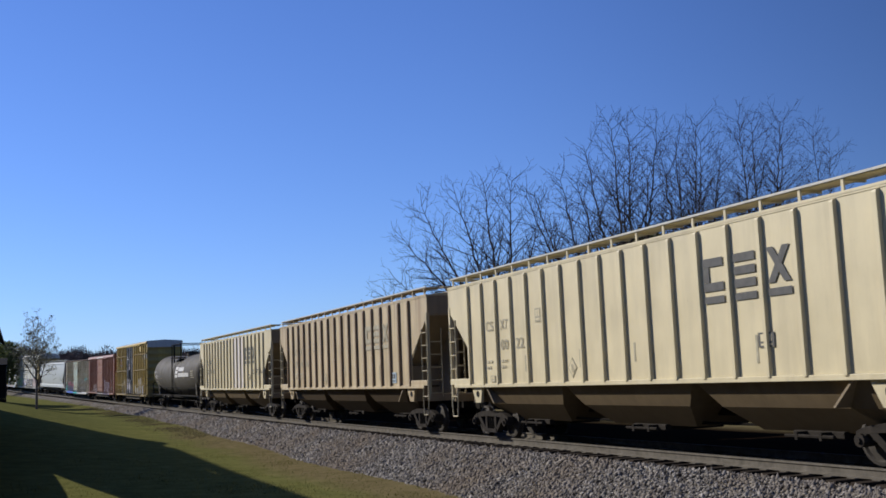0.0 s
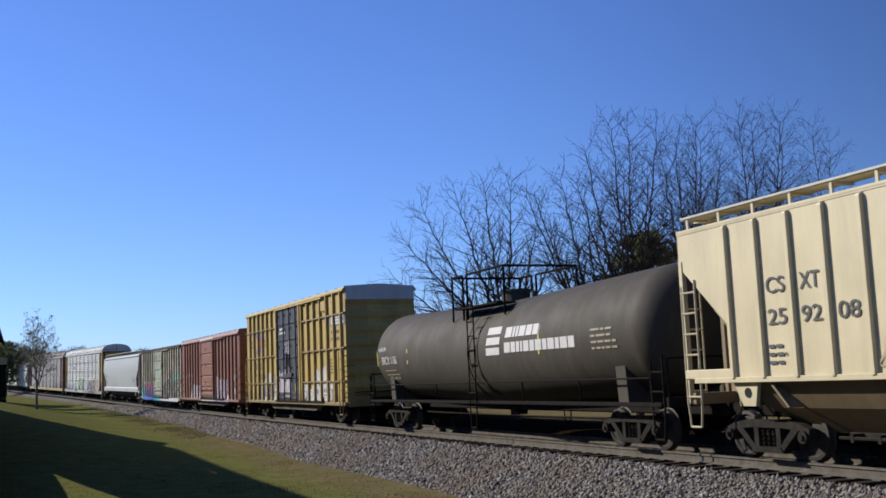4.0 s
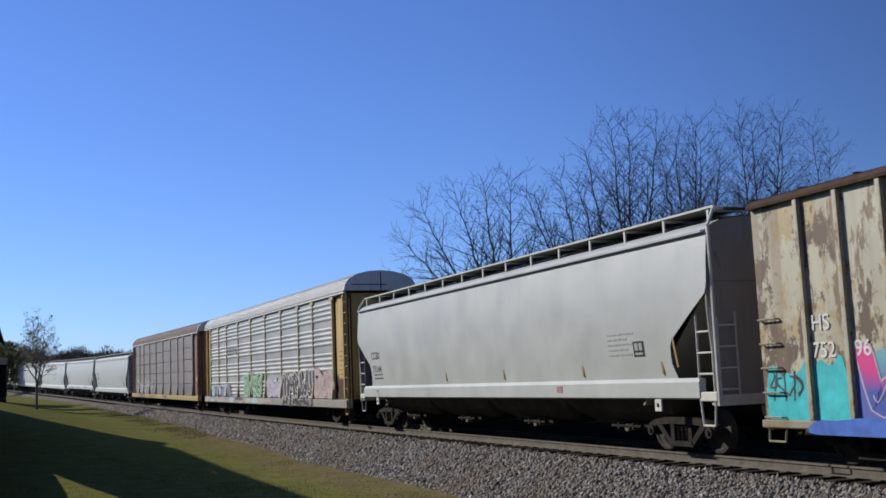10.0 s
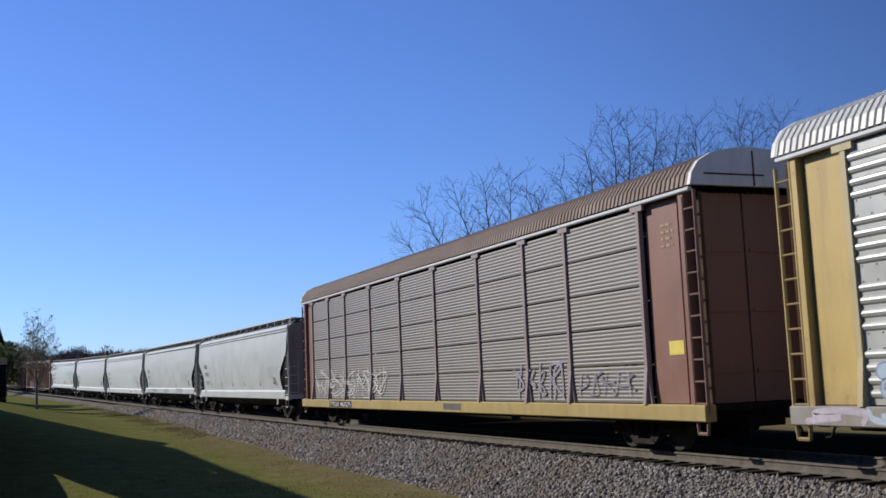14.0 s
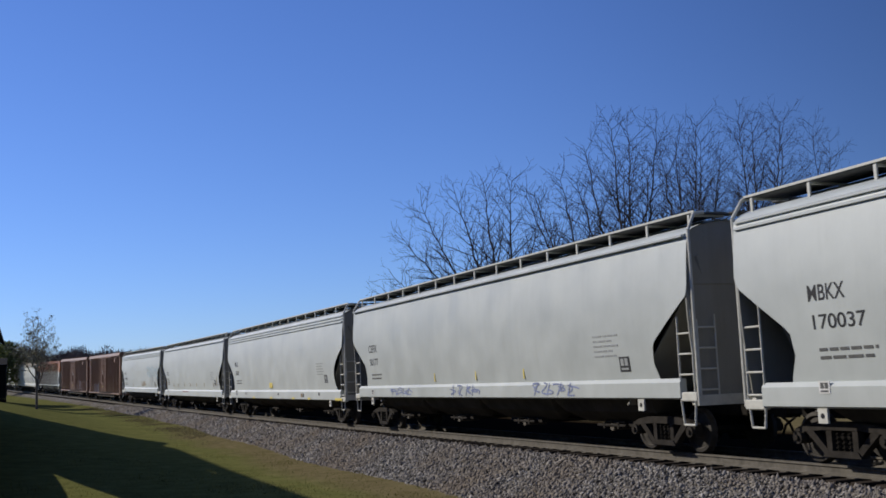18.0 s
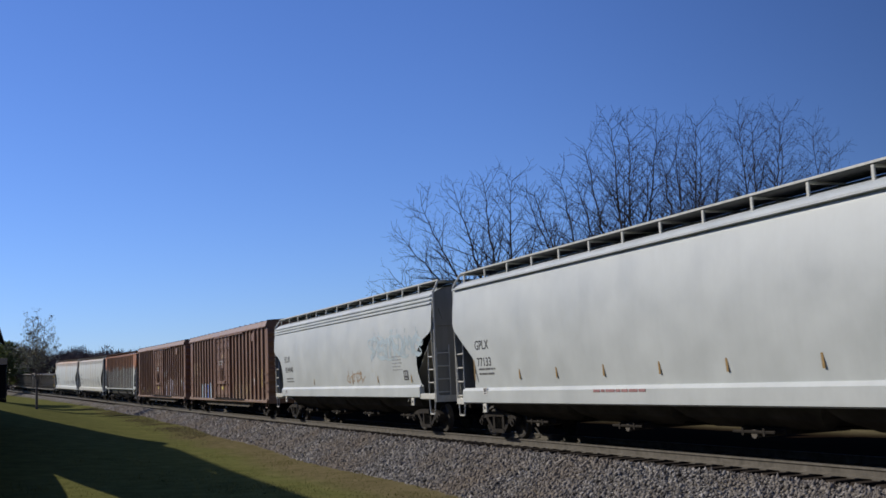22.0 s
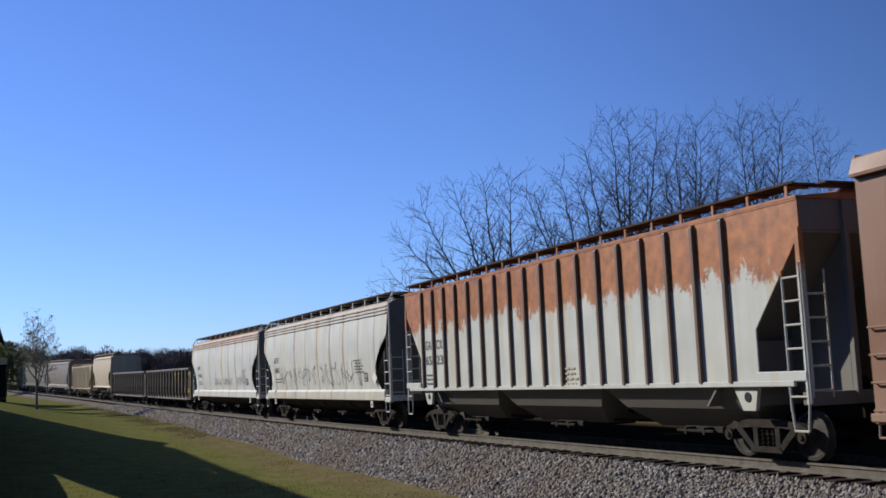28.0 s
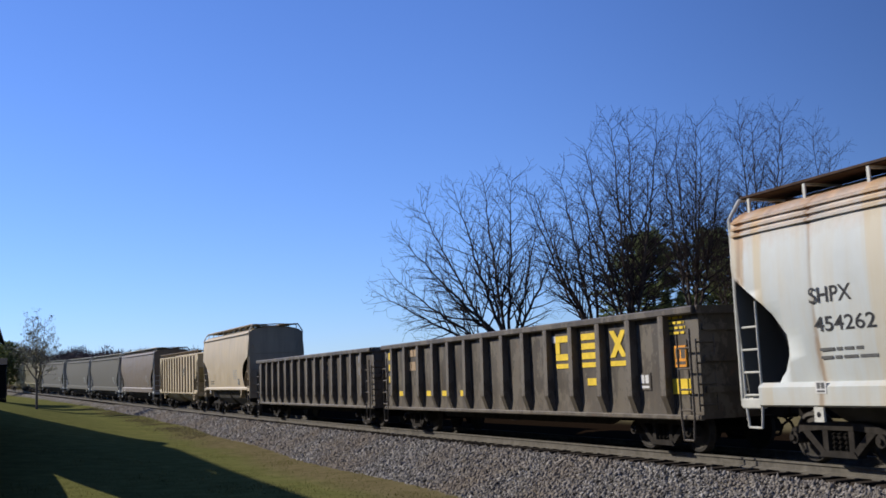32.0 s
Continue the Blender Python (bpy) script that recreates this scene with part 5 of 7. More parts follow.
        run(bm, [(k * (h - 0.05), -1.35, 1.1), (k * (h - 0.05), -1.35, 1.95), (k * (h - 0.05), 1.35, 1.95), (k * (h - 0.05), 1.35, 1.1)], 0.025)
        part("end_platform", bm, DARK_STEEL, root)
        for s in (NEAR, FAR):
            ladder(root, k * (h - 0.1) - 0.44 * (k > 0), s * 1.42, 0.75, 1.9, 0.42, DARK_STEEL)
    bm = bmesh.new()
    tube(bm, (0, 0, 1.2), (0, 0, 0.6), 0.18, 12)
    part("bottom_outlet", bm, DARK_STEEL, root)
    underframe(root, length)
    trucks(root, length, 2.0)
    return root


# ---- open gondola ----
def gondola(label, length, rib_n, top=2.88, bottom=0.74):
    root = root_of("gondola_car", label, "gondola car", length)
    h = length / 2
    for s in (NEAR, FAR):
        y = s * 1.42
        bm = bmesh.new()
        box(bm, -h, h, min(y, y - s * 0.05), max(y, y - s * 0.05), bottom, top)
        side = part("side_sheet", bm, GONDOLA, root)
        bm = bmesh.new()
        soft_box(bm, -h, h, min(y - s * 0.05, y + s * 0.16), max(y - s * 0.05, y + s * 0.16), top - 0.12, top + 0.04, 0.03)
        part("top_chord", bm, GONDOLA, root)
        bm = bmesh.new()
        soft_box(bm, -h, h, min(y, y + s * 0.08), max(y, y + s * 0.08), bottom - 0.02, bottom + 0.08, 0.02)
        part("side_sill", bm, GONDOLA, root)
        rib = once(("gonrib", s), lambda: made(lambda b: extrude_x(b, [(y, bottom + 0.05), (y + s * 0.05, bottom + 0.05), (y + s * 0.19, bottom + 0.45), (y + s * 0.16, top - 0.1), (y, top - 0.1)], -0.09, 0.09), "rib", GONDOLA))
        again("rib", rib, side, [(-h + 1.05 + (length - 2.1) * i / (rib_n - 1), 0, 0) for i in range(rib_n)])
    bm = bmesh.new()
    box(bm, -h + 0.05, h - 0.05, -1.37, 1.37, 1.0, 1.08)
    part("floor_plate", bm, GONDOLA, root)
    for k in (-1, 1):
        bm = bmesh.new()
        box(bm, k * (h - 0.04) - 0.04, k * (h - 0.04) + 0.04, -1.38, 1.38, bottom, top)
        for z in (1.3, 1.9, 2.5):
            rib = bmesh.new()
            soft_box(rib, k * h - 0.06, k * h + 0.06, -1.36, 1.36, z - 0.06, z + 0.06, 0.02)
            part("end_rib", rib, GONDOLA, root)
        part("end_sheet", bm, GONDOLA, root)
        bm = bmesh.new()
        soft_box(bm, k * h - 0.08, k * h + 0.08, -1.5, 1.5, top - 0.12, top + 0.04, 0.03)
        part("end_chord", bm, GONDOLA, root)
    bm = bmesh.new()
    extrude_y(bm, [(-h + 3.6, bottom), (-h + 4.3, bottom - 0.22), (h - 4.3, bottom - 0.22), (h - 3.6, bottom)], -0.9, -0.8)
    extrude_y(bm, [(-h + 3.6, bottom), (-h + 4.3, bottom - 0.22), (h - 4.3, bottom - 0.22), (h - 3.6, bottom)], 0.8, 0.9)
    part("belly_sill", bm, TRUCK_STEEL, root)
    corner_ladders(root, length, 1.56, bottom + 0.05, top - 0.5, 0.42, GONDOLA, 0.12)
    underframe(root, length)
    trucks(root, length, 2.0)
    return root


def block_letters(root, x, z, w, hh, gap, count, material, y, bar=0.12, name="emblem"):
    """A company mark drawn as plain blocks (a bracket, stacked bars, crossed bars), each over a short bar."""
    for i in range(count):
        bm = bmesh.new()
        a = x + i * (w + gap)
        t = w * 0.30
        if i % 3 == 0:
            blocks = ((a, a + w, z, z + hh * 0.26), (a, a + w, z + hh * 0.74, z + hh), (a, a + t, z + hh * 0.27, z + hh * 0.73))
        elif i % 3 == 1:
            blocks = ((a, a + w, z, z + hh * 0.25), (a, a + w, z + hh * 0.38, z + hh * 0.62), (a, a + w, z + hh * 0.75, z + hh))
        else:
            blocks = ()
            extrude_y(bm, [(a, z), (a + t, z), (a + w, z + hh), (a + w - t, z + hh)], y - 0.003, y + 0.003)
            extrude_y(bm, [(a + w, z), (a + w - t, z), (a, z + hh), (a + t, z + hh)], y - 0.0045, y + 0.0015)
        for x0, x1, z0, z1 in blocks:
            box(bm, x0, x1, y - 0.003, y + 0.003, z0, z1)
        if bar:
            box(bm, a, a + w, y - 0.003, y + 0.003, z - bar * 1.9, z - bar * 0.8)
        part(name, bm, material, root, "company mark in plain blocks")


def placard(root, x, z, w, h, material, y, inner=None):
    bm = bmesh.new()
    box(bm, x, x + w, y - 0.004, y + 0.004, z, z + h)
    p = part("placard", bm, material, root)
    if inner:
        bm = bmesh.new()
        box(bm, x + w * 0.15, x + w * 0.45, y - 0.008, y - 0.002, z + h * 0.4, z + h * 0.88)
        box(bm, x + w * 0.55, x + w * 0.85, y - 0.008, y - 0.002, z + h * 0.4, z + h * 0.88)
        box(bm, x + w * 0.15, x + w * 0.85, y - 0.008, y - 0.002, z + h * 0.12, z + h * 0.26)
        part("placard_print", bm, inner, p)
    return p


# ---- ground, track bed, rails ----
def ground():
    r = np.concatenate([np.arange(1.5, 60, 0.9), np.arange(60, 200, 2.5), np.geomspace(200, 4500, 26)])
    a = np.radians(np.concatenate([np.arange(-60, 60, 0.6), np.arange(60, 300, 3.0)]))
    R, A = np.meshgrid(r, a, indexing="ij")
    x, y = (R * np.sin(A)).ravel(), (R * np.cos(A)).ravel()
    x, y = np.append(x, 0.0), np.append(y, 0.0)
    h, s, lat = land(x, y)
    n, k = len(r), len(a)
    f = [(i * k + j, (i + 1) * k + j, (i + 1) * k + (j + 1) % k, i * k + (j + 1) % k) for i in range(n - 1) for j in range(k)]
    f += [(n * k, j, (j + 1) % k) for j in range(k)]
    me = bpy.data.meshes.new("ground")
    me.from_pydata(np.stack([x, y, h], 1).tolist(), [], f)
    dry = np.where(lat > 0, 1.0 - smooth(4.0, 7.0, lat) * 0.95, 0.85)
    dry = dry * (1 - 0.75 * smooth(35, 85, s) * (lat > 0))
    dry = np.maximum(dry, smooth(400, 900, np.hypot(x, y)) * 0.6)
    me.attributes.new("dry", "FLOAT", "POINT").data.foreach_set("value", dry.astype(np.float32))
    # where the painted shadow lies: up to 10 m beyond the track
    shadow_band = np.where((lat < -1.0) & (lat > -10), smooth(-10, -7.5, lat) * (s > -80) * (s < 300), 0.0)
    me.attributes.new("shadow_band", "FLOAT", "POINT").data.foreach_set("value", (shadow_band * 1.0).astype(np.float32))
    me.materials.append(LAWN)
    me.shade_smooth()
    return tagged(new("ground", me), "sunlit winter lawn with yellowed patches beside the track", "lawn", "", "structure")


ground()


def bed_height(lat):
    return np.where(np.abs(lat) < 1.7, -0.25, np.where(lat > 0, -0.25 - (np.abs(lat) - 1.7) * 0.40, -0.25 - (np.abs(lat) - 1.7) * 0.34))


def strip(name, s, profile, material, closed=False):
    """A profile of (lat, z) carried along the track."""
    m = len(profile)
    v, f = [], []
    for lat, z in profile:
        v.append(np.stack(on_track(s, lat, z), 1))
    v = np.stack(v, 1).reshape(-1, 3)
    last = m if closed else m - 1
    for i in range(len(s) - 1):
        for j in range(last):
            f.append((i * m + j, i * m + (j + 1) % m, (i + 1) * m + (j + 1) % m, (i + 1) * m + j))
    if closed:
        f += [tuple(range(m)), tuple(range((len(s) - 1) * m, len(s) * m))[::-1]]
    me = bpy.data.meshes.new(name)
    me.from_pydata(v.tolist(), [], f)
    bm = bmesh.new()
    bm.from_mesh(me)
    bmesh.ops.recalc_face_normals(bm, faces=bm.faces)
    bm.to_mesh(me)
    bm.free()
    me.materials.append(material)
    return new(name, me)


LATS = np.concatenate([np.linspace(-4.0, -1.7, 6), np.linspace(-1.2, 1.2, 5), np.linspace(1.7, 4.4, 10)])
bed = strip("track_bed", np.concatenate([np.arange(-460, -20, 10.0), np.arange(-20, 250, 1.0), np.arange(250, 700, 10.0)]), [(q, float(bed_height(np.array(q)))) for q in LATS], GRAVEL)
# mask of the darkened gravel: full between the rails, half on the far shoulder
bed.data.attributes.new("train_shade", "FLOAT", "POINT").data.foreach_set("value", np.tile(np.where(np.abs(LATS) < 1.5, 1.0, np.where(LATS < -1, 0.5, 0.0)), len(bed.data.vertices) // len(LATS)).astype(np.float32))
_bs = np.concatenate([np.arange(-460, -20, 10.0), np.arange(-20, 250, 1.0), np.arange(250, 700, 10.0)])
_edge = 4.85 - 0.7 * smooth(30, 60, _bs) - 1.6 * smooth(75, 120, _bs)
_turf = smooth(-0.7, 0.5, LATS[None, :] - _edge[:, None]) * 0.95
bed.data.attributes.new("turf", "FLOAT", "POINT").data.foreach_set("value", _turf.ravel().astype(np.float32))
tagged(bed, "sloping bed of grey crushed stone under the track", "track bed", "", "structure")
HEAD = [(-0.035, 0.0), (0.035, 0.0), (0.037, -0.035), (0.010, -0.05), (0.009, -0.14), (0.07, -0.165), (0.07, -0.18), (-0.07, -0.18), (-0.07, -0.165), (-0.009, -0.14), (-0.010, -0.05), (-0.037, -0.035)]
for side in (0.7535, -0.7535):
    rail = strip("rail", np.concatenate([np.arange(-460, -40, 20.0), np.arange(-40, 250, 2.0), np.arange(250, 700, 20.0)]), [(side + a, b) for a, b in HEAD], RAIL_SIDE, True)
    tagged(rail, "long rusty steel rail spiked to wooden sleepers", "rail", "rails of the track", "structure")


def loose_stones():
    """Crushed stone that lies on the shoulder of the bed."""
    rng = np.random.default_rng(5)
    n = 125000
    s = 4 + 105 * rng.random(n) ** 2.2
    lat = 1.40 + 3.3 * rng.random(n) ** 0.95
    keep = lat < 4.85 - 0.7 * smooth(30, 60, s) - 1.6 * smooth(75, 120, s) + rng.normal(0, 0.28, n)
    s, lat, n = s[keep], lat[keep], int(keep.sum())
    size = rng.uniform(0.016, 0.050, n) * (1 + s / 110)
    x, y, z = on_track(s, lat, bed_height(lat))
    z = z + size * 0.25 + rng.normal(0, 0.012, n)
    o = np.array([(1, 0, 0), (-1, 0, 0), (0, 1, 0), (0, -1, 0), (0, 0, 1), (0, 0, -1)], float)
    v = o[None] * size[:, None, None] * rng.uniform(0.6, 1.25, (n, 6, 1)) + rng.normal(0, 0.28, (n, 6, 3)) * size[:, None, None]
    v = v + np.stack([x, y, z], 1)[:, None]
    tri = np.array([(0, 2, 4), (2, 1, 4), (1, 3, 4), (3, 0, 4), (2, 0, 5), (1, 2, 5), (3, 1, 5), (0, 3, 5)])
    f = (tri[None] + (np.arange(n) * 6)[:, None, None]).reshape(-1, 3)
    return heap("ballast_stones", v.reshape(-1, 3), f, STONE)


def heap(name, v, f, material):
    me = bpy.data.meshes.new(name)
    me.vertices.add(len(v))
    me.vertices.foreach_set("co", np.ascontiguousarray(v, dtype=np.float32).ravel())
    me.loops.add(len(f) * 3)
    me.loops.foreach_set("vertex_index", np.ascontiguousarray(f, dtype=np.int32).ravel())
    me.polygons.add(len(f))
    me.polygons.foreach_set("loop_start", np.arange(0, len(f) * 3, 3, dtype=np.int32))
    me.polygons.foreach_set("loop_total", np.full(len(f), 3, dtype=np.int32))
    me.update()
    me.validate()
    me.materials.append(material)
    return new(name, me)


tagged(loose_stones(), "loose grey crushed stones on the track shoulder", "gravel", "", "stuff")


def grass():
    rng = np.random.default_rng(8)
    n = 80000
    s = 5 + 62 * rng.random(n) ** 1.6
    lat = 3.2 + 13 * rng.random(n)
    x, y, _ = on_track(s, lat)
    h, _, l2 = land(x, y)
    keep = (l2 > 3.6 + rng.normal(0, 0.5, n)) & (np.sin(x * 1.7) + np.sin(y * 1.3 + x) + rng.normal(0, 1, n) > -1.2)
    x, y, h = x[keep], y[keep], h[keep]
    n = len(x)
    tall = rng.uniform(0.02, 0.05, n) * (1 - 0.6 * smooth(25, 65, s[keep])) * (1 + 0.6 * (np.sin(x * 0.9) * np.sin(y * 0.7) > 0.3))
    a = rng.random(n) * 6.283
    w = rng.uniform(0.008, 0.02, n)
    base = np.stack([x, y, h - 0.01], 1)
    side = np.stack([np.cos(a) * w, np.sin(a) * w, 0 * a], 1)
    tip = base + np.stack([rng.normal(0, 0.03, n), rng.normal(0, 0.03, n), tall], 1)
    v = np.stack([base - side, base + side, tip], 1).reshape(-1, 3)
    return heap("grass", v, np.arange(n * 3).reshape(-1, 3), BLADES)


tagged(grass(), "short yellow-green grass blades on the lawn", "grass", "", "stuff")


def weeds():
    """Rank dark weeds along the foot of the stone shoulder."""
    rng = np.random.default_rng(12)
    n = 20000
    s = 44 + 74 * rng.random(n)
    lat = 4.5 - 0.5 * smooth(45, 65, s) - 1.0 * smooth(75, 115, s) + rng.normal(0, 0.75, n) + 0.3 * np.sin(s * 0.4)
    keep = np.sin(s * 0.9) + np.sin(s * 0.37 + lat) + rng.normal(0, 0.8, n) > -0.5
    s, lat, n = s[keep], lat[keep], int(keep.sum())
    x, y, _ = on_track(s, lat)
    h = np.maximum(land(x, y)[0], on_track(s, lat, bed_height(lat))[2])
    tall = rng.uniform(0.03, 0.11, n) * smooth(42, 60, s)
    a, w = rng.random(n) * 6.283, rng.uniform(0.012, 0.03, n)
    base = np.stack([x, y, h - 0.02], 1)
    side = np.stack([np.cos(a) * w, np.sin(a) * w, 0 * a], 1)
    tip = base + np.stack([rng.normal(0, 0.10, n), rng.normal(0, 0.10, n), tall], 1)
    return heap("weeds", np.stack([base - side, base + side, tip], 1).reshape(-1, 3), np.arange(n * 3).reshape(-1, 3), WEED)


tagged(weeds(), "rank brown-green weeds along the foot of the ballast", "weeds", "", "stuff")


# ---- trees ----
def grow(rng, out, p, d, length, r, level, tip):
    """A limb that grows from p, with its side shoots: pieces (from, to, radius, radius, order)."""
    n = max(2, int(length / (0.45, 0.26, 0.19, 0.20)[level]))
    end = max(tip * 0.45, r * 0.3)
    turn = rng.random() * 6.283
    for i in range(n):
        u = (i + 1) / n
        d = (d + Vector(rng.normal(0, 0.045, 3)) + Vector((0, 0, 0.022))).normalized()
        q = p + d * (length / n)
        r1, r2 = r + (end - r) * i / n, r + (end - r) * u
        out.append((p, q, r1, r2, 1 if level < 2 else 2))
        p = q
        if level < 3 and u > (0.18, 0.22, 0.2)[level]:
            for _ in range(1 if level else 2 if rng.random() < 0.35 else 1):
                turn += 2.4 + rng.normal(0, 0.4)
                side = d.orthogonal().normalized()
                side.rotate(Matrix.Rotation(turn, 3, d))
                e = (d + side * rng.uniform(0.6, 1.1) + Vector((0, 0, 0.05))).normalized()
                far = length * rng.uniform(0.34, 0.58) * (1.08 - 0.70 * u) if level < 2 else rng.uniform(0.22, 0.5)
                grow(rng, out, p, e, max(0.25, far), max(tip * 0.58, r2 * 0.66), level + 1, tip)


def limbs(rng, base_z, fork, tops, deep=2.2, tip=0.0115, thick=0.085):
    """A bare tree: a short trunk to the fork, and a stem that bows outwards to each of its tops (across, height)."""
    out = []
    foot, crotch = Vector((0, 0, -0.3)), Vector((fork[0], 0, fork[1] - base_z))
    trunk = thick * (0.9 + 0.32 * len(tops) ** 0.5)
    n = max(3, int(crotch.z / 0.4))
    for i in range(n):
        out.append((foot.lerp(crotch, i / n), foot.lerp(crotch, (i + 1) / n), trunk * (1.25 - 0.25 * i / n), trunk * (1.25 - 0.25 * (i + 1) / n), 0))
    for k, (x, z) in enumerate(tops):
        goal = Vector((x, deep * (1 if k % 2 else -1) * rng.uniform(0.2, 1.0), z - base_z - 0.85))
        start = foot.lerp(crotch, rng.uniform(0.72, 1.0))
        bend = start + Vector(((goal.x - start.x) * 0.56, goal.y * 0.56, (goal.z - start.z) * 0.46))
        size = (goal - start).length
        n = int(size / 0.45)
        p, turn = start, rng.random() * 6.283
        for i in range(n):
            u = (i + 1) / n
            q = start.lerp(bend, u).lerp(bend.lerp(goal, u), u) + Vector(rng.normal(0, 0.03, 3))
            r1, r2 = thick * (1 - 0.86 * i / n), thick * (1 - 0.86 * u)
            out.append((p, q, r1, r2, 0 if r2 > 0.035 else 1))
            d = (q - p).normalized()
            p = q
            if u > 0.2:
                for _ in range(2):
                    turn += 2.4 + rng.normal(0, 0.5)
                    side = d.orthogonal().normalized()
                    side.rotate(Matrix.Rotation(turn, 3, d))
                    e = (d + side * rng.uniform(0.7, 1.3)).normalized()
                    grow(rng, out, p, e, max(0.7, size * rng.uniform(0.18, 0.36) * (1.15 - 0.75 * u)), max(tip * 1.2, r2 * 0.62), 1, tip)
    return out


def sticks(pieces, sides):
    p = np.array([q[0][:] for q in pieces])
    e = np.array([q[1][:] for q in pieces])
    r1, r2 = np.array([q[2] for q in pieces]), np.array([q[3] for q in pieces])
    d = e - p
    d /= np.linalg.norm(d, axis=1, keepdims=True) + 1e-9
    ref = np.where(np.abs(d[:, 2:3]) < 0.9, [[0, 0, 1.0]], [[1.0, 0, 0]])
    u = np.cross(d, ref)
    u /= np.linalg.norm(u, axis=1, keepdims=True) + 1e-9
    w = np.cross(d, u)
    a = 2 * np.pi * np.arange(sides) / sides
    ring = np.cos(a)[None, :, None] * u[:, None] + np.sin(a)[None, :, None] * w[:, None]
    v = np.concatenate([p[:, None] + ring * r1[:, None, None], e[:, None] + ring * r2[:, None, None]], 1).reshape(-1, 3)
    t = []
    for i in range(sides):
        j = (i + 1) % sides
        t += [(i, j, sides + j), (i, sides + j, sides + i)]
    f = (np.array(t)[None] + (np.arange(len(pieces)) * 2 * sides)[:, None, None]).reshape(-1, 3)
    return v, f


def bare_tree(label, base, seed, fork, tops, bark=BARK, twig=TWIG, **shape):
    rng = np.random.default_rng(seed)
    pieces = limbs(rng, base[2], fork, tops, **shape)
    tree = tagged(new("bare_tree"), label, "tree", "leafless trees behind the track")
    tree.location = base
    v, f = sticks([q for q in pieces if q[4] == 0], 8)
    heap("trunk", v, f, bark).parent = tree
    v, f = sticks([q for q in pieces if q[4] == 1], 5)
    v2, f2 = sticks([q for q in pieces if q[4] > 1], 3)
    heap("crown", np.concatenate([v, v2]), np.concatenate([f, f2 + len(v)]), twig).parent = tree
    return tree, pieces


def at_bearing(px, distance):
    """A place on the ground in the direction of a bearing given as the tangent of the angle to the right."""
    d = Vector((px, 1.0)).normalized() * distance
    h = land(np.array([d.x]), np.array([d.y]))[0][0]
    return (d.x, d.y, float(h))


BARE = "tall leafless tree with fine twigs"
bare_tree(BARE + ", spreading from low forks", at_bearing(0.062, 48), 14, (-0.3, 3.3), [(-5.7, 6.3), (-5.3, 7.3), (-4.7, 8.8), (-3.9, 10.6), (-2.3, 10.9), (-0.9, 11.8), (0.2, 11.3), (1.5, 9.8), (2.1, 8.4), (-3.6, 7.6), (-1.2, 8.8)])
bare_tree(BARE + ", with a broad crown", at_bearing(0.178, 45), 23, (-0.2, 2.6), [(-2.3, 10.3), (-1.5, 12.1), (-0.6, 12.6), (0.4, 12.9), (1.1, 12.3), (1.4, 11.2), (-0.2, 10.6)])
bare_tree(BARE + ", leaning to one side", at_bearing(0.160, 50), 68, (-0.9, 3.2), [(-4.0, 10.7), (-3.4, 11.2), (-2.4, 11.4), (-3.2, 9.2), (-1.3, 10.0)])
bare_tree(BARE + ", narrow and upright", at_bearing(0.236, 55), 37, (-0.2, 3.6), [(-1.4, 13.1), (-0.2, 14.6), (0.5, 14.8), (1.2, 14.4), (1.7, 13.3)], deep=1.4)
bare_tree(BARE + ", narrow and upright", at_bearing(0.300, 58), 41, (0.0, 4.2), [(-1.0, 15.3), (0.2, 15.5), (1.2, 15.1), (2.1, 14.2)], deep=1.4)
bare_tree(BARE + ", thin and young", at_bearing(0.366, 62), 53, (0.0, 6.5), [(-0.4, 15.6), (0.8, 14.9)], deep=0.8, thick=0.05)
bare_tree(BARE + ", thin and young", at_bearing(0.268, 64), 73, (0.0, 4.0), [(-1.6, 12.4), (-0.4, 13.6), (0.8, 13.4), (1.8, 12.2)], thick=0.055)
bare_tree(BARE + ", thin and young", at_bearing(0.330, 70), 79, (0.0, 4.0), [(-1.6, 13.4), (0.0, 14.6), (1.4, 13.6)], thick=0.055)


def young_tree():
    base = at_bearing(-0.386, 97)
    tree, pieces = bare_tree("young lawn tree with pale opening buds and a slim trunk", base, 91, (0.0, 3.2), [(-1.5, 6.6), (-0.8, 8.0), (0.0, 8.9), (0.6, 8.4), (1.4, 6.9)], PALE_BARK, PALE_BARK, deep=1.0, tip=0.017, thick=0.06)
    tree.name = "young_tree"
    tree["group"] = ""
    rng = np.random.default_rng(3)
    ends = np.array([q[1][:] for q in pieces if q[4] == 2])
    n = 3600
    c = ends[rng.integers(0, len(ends), n)] + rng.normal(0, 0.12, (n, 3))
    v = (c[:, None] + rng.normal(0, 0.05, (n, 3, 3))).reshape(-1, 3)
    ob = heap("foliage", v, np.arange(n * 3).reshape(-1, 3), BUD)
    ob.parent = tree


young_tree()


